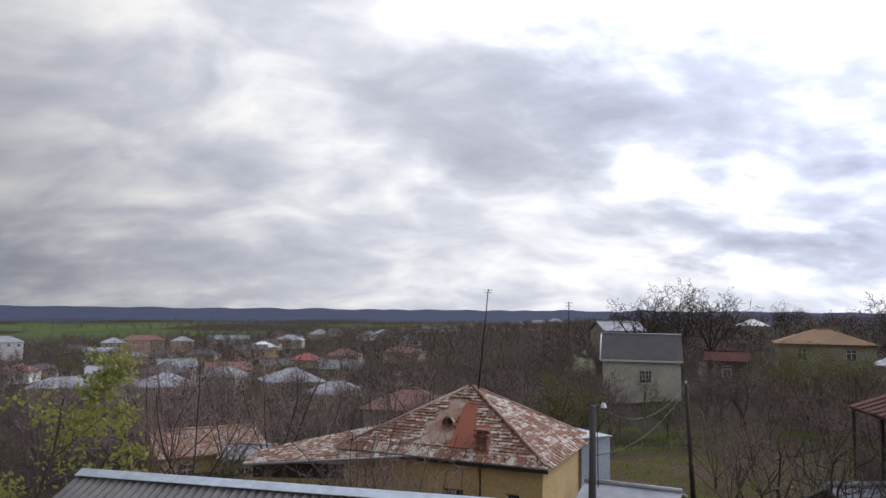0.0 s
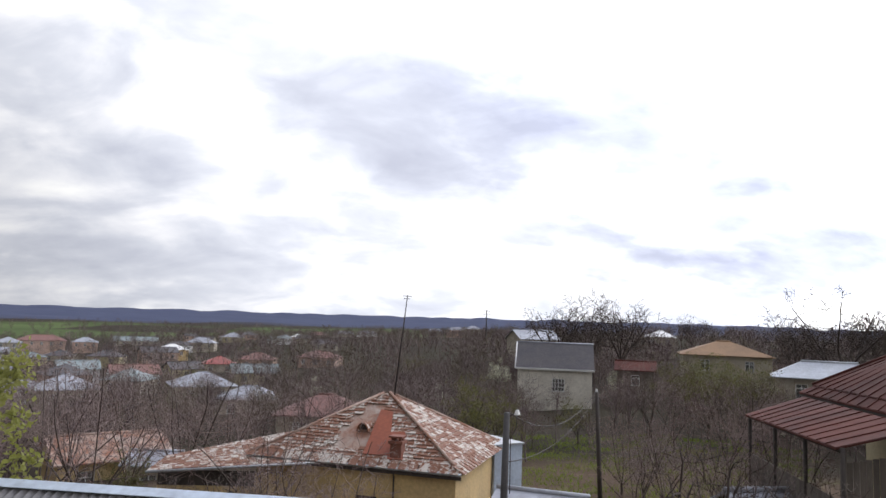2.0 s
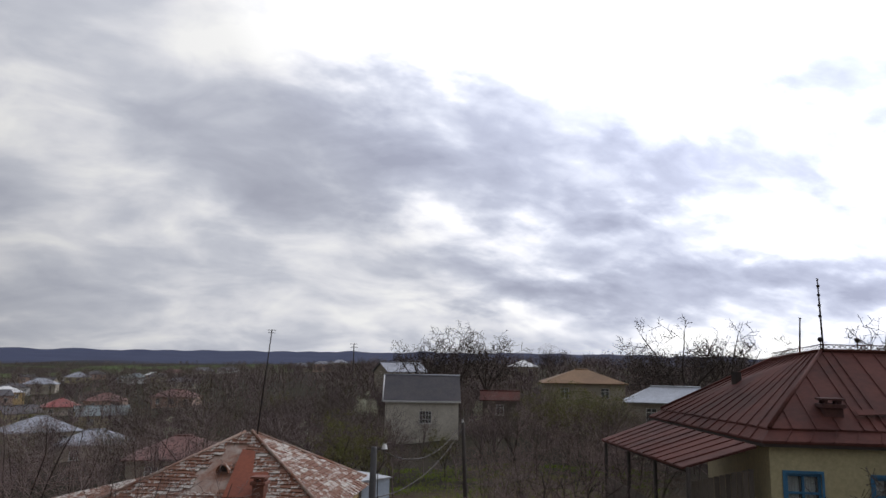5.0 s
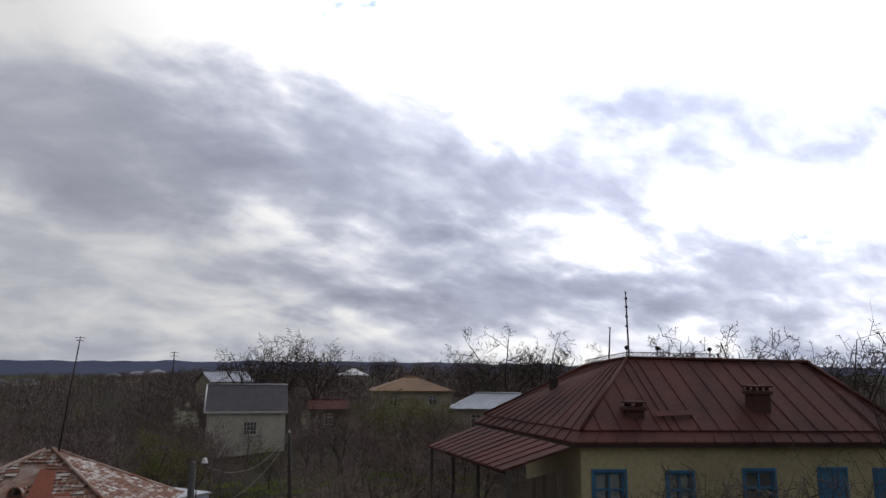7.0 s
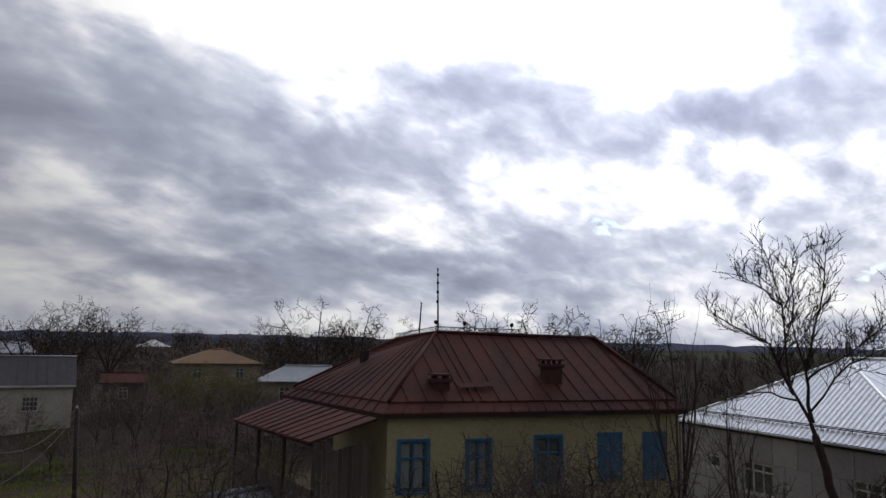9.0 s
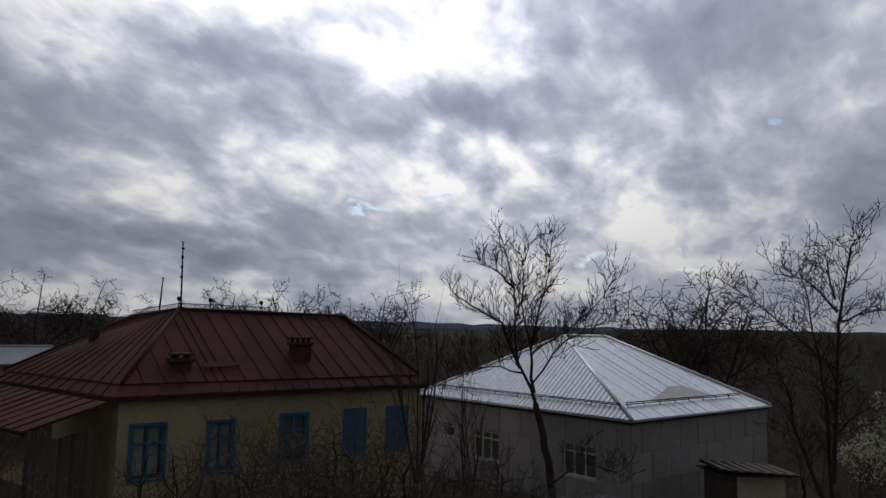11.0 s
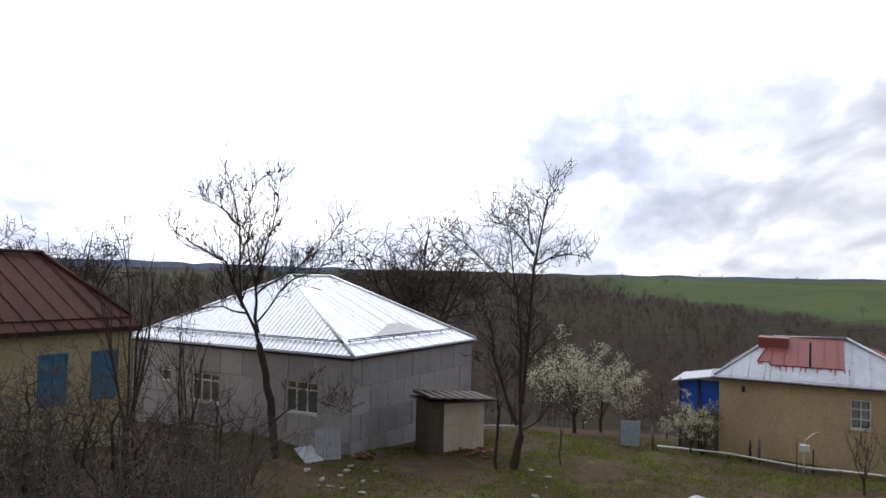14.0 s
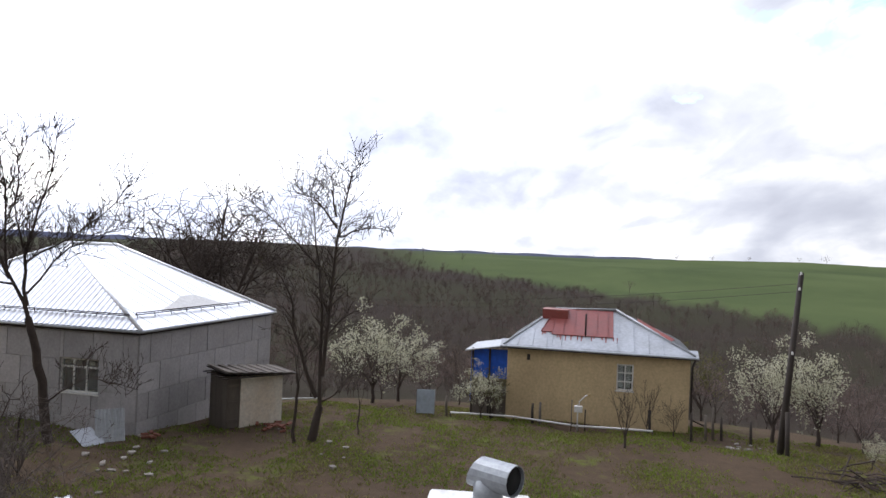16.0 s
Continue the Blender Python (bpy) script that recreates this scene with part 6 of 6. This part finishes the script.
woods("valley_woods", "bare brown trees filling the village valley", M["wood_left"], 420, -40, 14, 46, 130, 3.5, 6.5, T_NEAR, 1, clear_of_houses)
woods("far_valley_woods", "far bare trees between village houses", M["wood_left"], 2000, -42, 16, 120, 640, 4.5, 8.5, T_FAR, 2, clear_of_houses, 0.8)
woods("garden_woods", "bare brown garden trees and hedges", M["wood_left"], 220, 12, 46, 52, 130, 3.0, 5.5, T_NEAR, 3, clear_of_houses)
woods("ridge_woods", "bare woods on the low ridge", M["wood_left"], 760, 8, 48, 110, 330, 5.0, 8.5, T_FAR, 4, clear_of_houses)
woods("slope_thicket", "bare brown thicket on the near valley slope", M["wood_right"], 330, 64, 140, 62, 120, 2.0, 3.8, T_NEAR, 5)
woods("hillside_woods", "bare brown woods on the far hillside", M["wood_right"], 4300, 50, 140, 95, 345, 2.2, 3.8, T_FAR, 6, lambda x, y, r, az: (az < 95) | (r < field_edge(az)))
woods("upper_woods", "thin woods on the dark upper hillside", M["wood_right"], 700, 62, 100, 270, 430, 3.0, 5.0, T_FAR, 7, lambda x, y, r, az: (az > 80) | (np.sin(az * 2.0 + r * 0.02) > 0.2))
woods("field_hedges", "far hedges along the green fields", M["wood_left"], 900, -42, 12, 600, 1550, 6.0, 11.0, T_FAR, 8, lambda x, y, r, az: np.sin(x * 0.012 + 2) * np.sin(y * 0.007) < 0.12)
for k, (az, r, h) in enumerate(((105.4, 560, 5.5), (107.0, 600, 3.5), (112.0, 590, 4), (113.2, 590, 3), (119.3, 575, 6), (121.9, 585, 4.5), (124.4, 580, 4.5), (127.7, 590, 4), (129.4, 585, 7), (103.0, 420, 5), (101.5, 350, 5), (103.8, 330, 4.5), (116.0, 300, 5), (99.8, 480, 5))):
    p = P(az, r)
    V, F = T_FAR[k % 5]
    me = np_mesh("field_tree", V * (h / 6.0) * np.array([1.25, 1.25, 1.0]), F, M["wood_left"])
    ob = tagged(new("field_tree", me), "lone bare tree on the green field's crest", "tree", "field trees")
    ob.matrix_basis = pose(p.x, p.y, land1(p.x, p.y), 0, 0, k * 50)


# ---- poles and wires ----
def utility_pole(az, r, z0, z1, az_top, rad, mat, label, cross=True):
    p = thing("utility_pole", label, "pole")
    base, top = P(az, r, z0), P(az_top, r, z1)
    tube_part("shaft", [base, base.lerp(top, 0.5), top], [rad * 1.2, rad, rad * 0.8], mat, p, sides=8)
    return p, base, top


def wire(p, q, sag, rad=0.012, label="thin overhead wire between poles"):
    p, q = Vector(p), Vector(q)
    pts = [p.lerp(q, k / 14) - Vector((0, 0, sag * 4 * (k / 14) * (1 - k / 14))) for k in range(15)]
    return tagged(tube_part("wire", pts, rad, M["iron"], None, sides=4), label, "wire", "overhead wires")


def insulator(parent, p, name="insulator"):
    bm = bmesh.new()
    bmesh.ops.create_cone(bm, cap_ends=True, segments=8, radius1=0.05, radius2=0.03, depth=0.12, matrix=Matrix.Translation(p))
    return part(name, bm, M["whitepaint"], parent, "white insulator")


cp, cb, ct = utility_pole(11.6, 24.6, -2.5, EYE + 24.6 * math.tan(radians(-6.5)), 11.75, 0.13, M["concrete"], "dark concrete utility pole with a small street lamp")
tube_part("arm", [ct - Vector((0, 0, 0.15)), ct + Vector((0.32, -0.06, 0.02))], 0.02, M["iron"], cp)
bm = bmesh.new()
bmesh.ops.create_cone(bm, cap_ends=True, segments=10, radius1=0.11, radius2=0.05, depth=0.16, matrix=Matrix.Translation(ct + Vector((0.34, -0.06, 0.02))))
part("lamp", bm, M["whitepaint"], cp, "small white lamp head")
tube_part("cable", [ct + Vector((0.34, -0.06, -0.05)), ct + Vector((0.3, -0.1, -0.5)), ct + Vector((0.12, -0.12, -0.8)), ct + Vector((0.14, -0.1, -2.6))], 0.015, M["iron"], cp)
wp, wb, wt = utility_pole(19.0, 32.5, -1.0, EYE + 32.5 * math.tan(radians(-4.55)), 18.56, 0.10, M["darkwood"], "dark wooden utility pole with a white insulator")
insulator(wp, wt + Vector((-0.05, -0.1, 0.05)))
wire(wt + Vector((0, 0, 0.0)), ct + Vector((0.1, 0, 0.0)), 0.9, 0.018)
wire(wt + Vector((0, 0, -0.25)), ct + Vector((0.1, 0, -1.6)), 0.6, 0.018)
pp, pb, pt = utility_pole(126.85, 31.3, land1(*P(126.85, 31.3).xy) - 0.5, EYE + 31.3 * math.tan(radians(-0.32)), 127.85, 0.12, M["darkwood"], "tarred leaning wooden pole with a short brace")
br = P(127.4, 31.0)
tube_part("brace", [P(127.3, 31.1, 1.6), Vector((br.x, br.y, land1(br.x, br.y) - 0.4))], 0.09, M["darkwood"], pp)
for z in (6.4, 3.9, 7.0):
    insulator(pp, P(127.0 + 0.12 * z, 31.15, z))
wire(P(127.8, 31.3, 6.6), P(86, 62, 3.6), 0.8, 0.008)
wire(P(127.8, 31.3, 6.3), P(86, 62, 3.3), 0.9, 0.008)
tp, tb, tt = utility_pole(9.95, 230, 0, EYE + 230 * math.tan(radians(1.35)), 9.95, 0.18, M["darkwood"], "far power pole with cross arms on the skyline")
for z in (0.3, 1.3):
    tube_part("cross_arm", [tt + Vector((-1.2, 0, -z)), tt + Vector((1.2, 0, -z))], 0.08, M["darkwood"], tp)


# ---- yard of the grey house ----
def shed():
    s = thing("shed", "small plastered yard shed with a plank roof and grey door", "shed")
    a, b = P(85.2, 29.2), P(89.3, 30.2)
    g = Frame(a, b - a)
    L = (b - a).length
    z0 = land1(a.x, a.y) - 0.4
    box_part("wall", g, 0.55, L, 0, 1.7, z0, 2.02, M["shedplaster"], s, "cream plaster stained with soil at the foot")
    door = box_part("door", g, 0.0, 0.54, 0.02, 0.08, 0.05, 1.95, M["oldwood"], s, "weathered grey plank door")
    for z in (0.3, 1.0, 1.65):
        box_part("ledge", g, 0.02, 0.52, -0.01, 0.018, z, z + 0.09, M["oldwood"], door)
    box_part("side_wall", g, 0.0, 0.54, 0.1, 1.7, z0, 2.02, M["oldwood"], s)
    bm = bmesh.new()
    slab(bm, [g(-0.15, -0.3, 2.27), g(L + 0.5, -0.3, 2.07), g(L + 0.5, 1.8, 2.09), g(-0.15, 1.8, 2.25)], 0.05)
    roof = part("roof", bm, M["darkwood"], s, "dark warped plank roof")
    for k in range(6):
        y = -0.3 + 0.4 * k
        box_part("rafter", Frame(g(0, y, 0), g.u), -0.3, L + 0.1, 0, 0.07, 2.02, 2.06, M["darkwood"], roof)
    for k in range(7):
        x = -0.12 + 0.42 * k
        box_part("batten", g, x, x + 0.2, -0.34, 1.8, 2.275 - 0.03 * k, 2.31 - 0.03 * k, M["oldwood"], roof)
    return s


M["shedplaster"] = weathered("stained_cream_plaster", (0.80, 0.76, 0.66), (0.58, 0.43, 0.28), 0.7, 9.0, 0.5)
shed()


def on_ground(az, r, dz=0.0):
    p = P(az, r)
    return Vector((p.x, p.y, land1(p.x, p.y) + dz))


def metal_sheet(az, r, w, h, tilt, turn, label):
    t = thing("metal_sheet", label, "sheet", "discarded sheets")
    vs, fs = [], []
    n = 32
    for i in range(n + 1):
        x = w * (i / n - 0.5)
        q = 0.02 * math.sin(i * math.pi / 2)
        for y in (0, h):
            vs += [(x, q, y), (x, q + 0.006, y)]
    for i in range(n):
        a, b = 4 * i, 4 * i + 4
        fs += [(a, b, b + 2, a + 2), (a + 1, a + 3, b + 3, b + 1), (a, a + 1, b + 1, b), (a + 2, b + 2, b + 3, a + 3)]
    ob = obj("sheet", vs, fs, M["oldzinc"], t)
    p = on_ground(az, r, 0.02)
    t.matrix_basis = pose(p.x, p.y, p.z, tilt, 0, turn)
    return t


metal_sheet(77.2, 27.4, 0.95, 1.15, -24, -70, "ribbed zinc sheet leaning by the grey wall")
metal_sheet(76.2, 27.0, 0.8, 0.9, -62, -40, "ribbed zinc offcut lying by the grey wall")
metal_sheet(72.3, 20.0, 2.2, 0.9, -84, -62, "zinc sheet lying flat in the yard")
plate_thing = thing("metal_plate", "grey sheet-metal plate standing on the grass", "plate")
pg = Frame(on_ground(99.8, 33.6), P(101.4, 33.6) - P(99.8, 33.6))
box_part("panel", pg, 0, 0.82, 0, 0.03, 0.05, 1.15, M["bluegrey"], plate_thing)
tube_part("leg", [pg(0.0, 0.05, -0.3), pg(0.0, 0.05, 1.2)], 0.03, M["darkwood"], plate_thing)
tube_part("leg", [pg(0.82, 0.05, -0.3), pg(0.82, 0.05, 1.15)], 0.03, M["oldzinc"], plate_thing)


def gas_pipe(points, label):
    t = thing("gas_pipe", label, "pipe")
    pts = [on_ground(az, r, 0.22) for az, r in points]
    tube_part("pipe", pts, 0.045, M["whitepaint"], t, sides=8)
    for p in pts[::2]:
        tube_part("support", [p, p - Vector((0, 0, 0.6))], 0.03, M["iron"], t)
    return t


gas_pipe([(102.5, 33.2), (105.0, 32.9), (107.5, 32.6), (110.0, 32.3), (112.5, 32.0), (115.0, 31.7), (118.1, 31.3)], "white-painted gas pipe running low over the grass")
gas_pipe([(86.5, 37.2), (88.5, 36.6), (90.5, 36.2), (92.3, 36.0)], "white-painted gas pipe behind the fruit tree")


def gas_riser():
    t = thing("gas_meter", "pale gas riser with a small meter box and bent pipe", "meter")
    p = on_ground(112.45, 31.9)
    tube_part("riser", [p, p + Vector((0, 0, 1.15))], 0.03, M["whitepaint"], t)
    g = Frame(p, YEL.u)
    box_part("meter_box", g, -0.16, 0.20, -0.14, 0.10, 0.85, 1.12, M["whitepaint"], t, bevel=0.02)
    tube_part("outlet", [g(0.05, 0, 1.12), g(0.05, 0, 1.30), g(0.32, 0, 1.58), g(0.42, 0, 1.60)], 0.025, M["whitepaint"], t)
    box_part("valve", g, 0.40, 0.52, -0.05, 0.05, 1.54, 1.66, M["ochre"], t)
    tube_part("stake", [g(-0.26, 0.05, -0.2), g(-0.26, 0.05, 1.35)], 0.025, M["oldwood"], t)
    tube_part("stake", [g(0.32, 0.2, -0.2), g(0.32, 0.2, 0.95)], 0.03, M["iron"], t)


gas_riser()
for k, (az, r, h) in enumerate(((102.2, 33.4, 0.95), (105.7, 33.0, 1.1), (109.0, 32.5, 0.9), (109.6, 32.5, 1.0), (117.9, 32.4, 1.0), (120.9, 31.9, 1.2), (121.9, 33.0, 1.1), (123.0, 33.5, 1.0), (125.0, 33.0, 1.0), (122.4, 33.4, 1.4))):
    p = on_ground(az, r)
    t = tube_part("fence_post", [p - Vector((0, 0, 0.3)), p + Vector((0.03, 0.02, h * 0.6)), p + Vector((0.06, 0.0, h))], [0.07, 0.06, 0.05], M["darkwood"] if k % 3 else M["oldwood"])
    tagged(t, "old weathered wooden fence post in the grass", "post", "fence posts")

# rubble, bricks and stones on the grass
rng = random.Random(77)


def lump(seed, size):
    bm = bmesh.new()
    bmesh.ops.create_icosphere(bm, subdivisions=1, radius=size)
    r2 = random.Random(seed)
    for v in bm.verts:
        v.co *= r2.uniform(0.65, 1.2)
        v.co.z *= 0.6
    me = bpy.data.meshes.new("stone")
    bm.to_mesh(me)
    bm.free()
    me.materials.append(M["rubble"])
    return me


LUMPS = [lump(k, 0.13) for k in range(6)]
for k in range(34):
    cx = rng.choice(((78.5, 26.2, 1.5, 1.0), (79.2, 24.5, 1.2, 1.4), (93.2, 26.6, 1.3, 0.9), (94.2, 25.2, 0.9, 0.9), (88.6, 29.0, 0.8, 0.5), (76.4, 25.2, 1.2, 0.8), (124.4, 31.8, 0.9, 0.6), (132.0, 28.5, 1.6, 0.9)))
    p = on_ground(cx[0] + rng.gauss(0, cx[2]), cx[1] + rng.gauss(0, cx[3]), 0.03)
    ob = tagged(new("stone", LUMPS[k % 6]), "pale broken stone lying in the grass", "stone", "yard rubble")
    s = rng.uniform(0.3, 1.15)
    ob.matrix_basis = pose(p.x, p.y, p.z, 0, 0, rng.uniform(0, 360)) @ Matrix.Diagonal((s * 1.3, s, s, 1))
bme = None
for k in range(26):
    az, r = (88.9, 29.0) if k < 16 else (79.6, 27.6)
    p = on_ground(az + rng.gauss(0, 0.6), r + rng.gauss(0, 0.25), 0.05 + 0.06 * (k % 3))
    if bme is None:
        bm = bmesh.new()
        box(bm, Frame((-0.125, -0.06, 0), (1, 0)), 0, 0.25, 0, 0.12, -0.033, 0.033, 0.006)
        bme = bpy.data.meshes.new("brick")
        bm.to_mesh(bme)
        bm.free()
        bme.materials.append(M["brick"])
    ob = tagged(new("brick", bme), "loose red brick in a yard heap", "brick", "loose bricks")
    ob.matrix_basis = pose(p.x, p.y, p.z, rng.uniform(-15, 15), rng.uniform(-15, 15), rng.uniform(0, 180))
bm = bmesh.new()
for k in range(40):
    p = on_ground(132.5 + rng.gauss(0, 1.6), 28.4 + rng.gauss(0, 0.8), 0.1 + 0.12 * rng.random())
    d = Vector((rng.gauss(0, 1), rng.gauss(0, 1), rng.gauss(0, 0.3))).normalized() * rng.uniform(0.4, 1.1)
    tube(bm, [p - d, p + Vector((0, 0, 0.08)), p + d], [0.03, 0.025, 0.01], 4)
tagged(part("brushwood", bm, M["bark"]), "heap of cut branches on the grass", "brushwood", kind="stuff")


# ---- grass ----
def grass(name, label, mat, count, seed, lo, hi, az0=66, az1=138, r0=17.0, r1=37.0):
    g = np.random.default_rng(seed)
    az, r = g.uniform(az0, az1, count), np.sqrt(g.uniform(r0 ** 2, r1 ** 2, count))
    x, y = r * np.sin(np.radians(az)), r * np.cos(np.radians(az))
    n = np.array([noise.noise((a * 0.35, b * 0.35, 0.0)) + 0.7 * noise.noise((a * 1.4, b * 1.4, 3.0)) + 0.4 * noise.noise((a * 4.5, b * 4.5, 7.0)) for a, b in zip(x.tolist(), y.tolist())])
    ok = n > g.uniform(-0.35, 0.35, count)
    x, y = x[ok], y[ok]
    z = land(x, y)
    m = len(x)
    h, w = g.uniform(lo, hi, m), g.uniform(0.012, 0.03, m)
    a, lx, ly = g.uniform(0, 6.283, m), g.normal(0, 0.06, m), g.normal(0, 0.06, m)
    c, s = np.cos(a) * w, np.sin(a) * w
    V = np.stack([np.stack([x - c, y - s, z - 0.02], 1), np.stack([x + c, y + s, z - 0.02], 1), np.stack([x + c * 0.3 + lx, y + s * 0.3 + ly, z + h], 1), np.stack([x - c * 0.3 + lx, y - s * 0.3 + ly, z + h], 1)], 1).reshape(-1, 3)
    F = np.arange(4 * m).reshape(m, 4)
    tagged(new(name, np_mesh(name, V, F, mat)), label, "grass", kind="stuff")


M["blade"] = wood_material("grass_blades", (0.130, 0.180, 0.030), (0.200, 0.240, 0.050), (0.230, 0.200, 0.080))
M["straw"] = wood_material("dry_stalks", (0.20, 0.145, 0.090), (0.25, 0.185, 0.12), (0.15, 0.12, 0.07))
let_through(M["blade"], 0.5)
let_through(M["straw"], 0.4)
grass("grass", "uneven tufts of spring grass on the yard", M["blade"], 150000, 21, 0.03, 0.09)
grass("lawn_grass", "green spring grass behind the ochre house", M["blade"], 26000, 23, 0.06, 0.22, 10, 34, 27.0, 62.0)
grass("dry_stalks", "dry brown stalks between the grass", M["straw"], 22000, 22, 0.03, 0.12)


# ---- the house below the eye, with its flue ----
def own_house():
    h = thing("house", "whitewashed house below the viewpoint with a flat roof", "house")
    g = Frame((-5.0, -6.8, 0), (1, 0))
    walls(h, g, 7.6, 7.0, -1.0, 5.3, M["whitepaint"])
    box_part("roof_slab", g, -0.2, 7.8, -0.2, 7.2, 5.3, 5.5, M["concrete"], h)
    g2 = Frame((2.61, -5.2, 0), (1, 0))
    walls(h, g2, 5.6, 6.2, -1.0, 3.9, M["whitepaint"])
    box_part("roof_slab", g2, 0.0, 5.8, -0.15, 6.35, 3.9, 4.05, M["asbestos"], h)
    return h


own_house()


def flue():
    t = thing("chimney_flue", "galvanised bent flue pipe on a whitewashed chimney head", "flue")
    r = 6.0
    c = P(106.4, r)
    right = Vector((math.cos(radians(-106.4)), math.sin(radians(-106.4)), 0))
    g = Frame(c, right)
    z = EYE + r * math.tan(radians(-17.9))
    # stack
    box_part("stack", g, -0.55, 0.30, -0.10, 0.50, 4.06, z - 0.26, M["whitepaint"], t, bevel=0.03)
    box_part("stack_cap", g, -0.60, 0.30, -0.12, 0.52, z - 0.26, z - 0.19, M["whitepaint"], t, bevel=0.02)
    # arched hood, open at its right-hand end
    n, ln, rad = 16, 0.40, 0.13
    d = (right * 0.80 - g.v * 0.60).normalized()
    side = Vector((-d.y, d.x, 0))
    o = g(-0.17, 0.14, z - 0.02)
    bm = bmesh.new()
    rings = []
    for dist in (0.0, ln):
        for rr in (rad, rad - 0.008):
            ring = []
            for k in range(n):
                a = math.tau * k / n
                zz = math.sin(a) * rr
                lean = 0.05 if dist == 0 else 0.0
                ring.append(bm.verts.new(o + d * (dist + lean * math.sin(a)) + side * math.cos(a) * rr + Vector((0, 0, zz + rad))))
            rings.append(ring)
    for k in range(n):
        j = (k + 1) % n
        bm.faces.new((rings[0][k], rings[0][j], rings[2][j], rings[2][k]))
        bm.faces.new((rings[1][j], rings[1][k], rings[3][k], rings[3][j]))
        bm.faces.new((rings[2][k], rings[2][j], rings[3][j], rings[3][k]))
    bm.faces.new(rings[0][::-1])
    hood = part("hood", bm, M["galv"], t, "galvanised sheet hood", smooth=False)
    # near-black plug added in the hood, painting the shade of its open end
    q = o + d * 0.10 + Vector((0, 0, rad))
    tube_part("soot_lining", [q, q + d * 0.27], rad - 0.012, M["hood_dark"], hood, sides=14)
    q = o + d * 0.125
    tube_part("neck", [Vector((q.x, q.y, z - 0.22)), Vector((q.x, q.y, z + rad - 0.03))], rad - 0.004, M["galv"], t, sides=16)
    return t


# even near-black colour for the painted shade inside the hood
M["hood_dark"] = weathered("hood_dark", (0.012, 0.011, 0.010), (0.02, 0.018, 0.016), 3.0, 20.0, 0.5, 1.0)
M["galv"] = weathered("galvanised_sheet", (0.34, 0.36, 0.38), (0.24, 0.25, 0.26), 3.0, 20.0, 0.5, 0.5, 0.5, bumps=0.08)
flue()
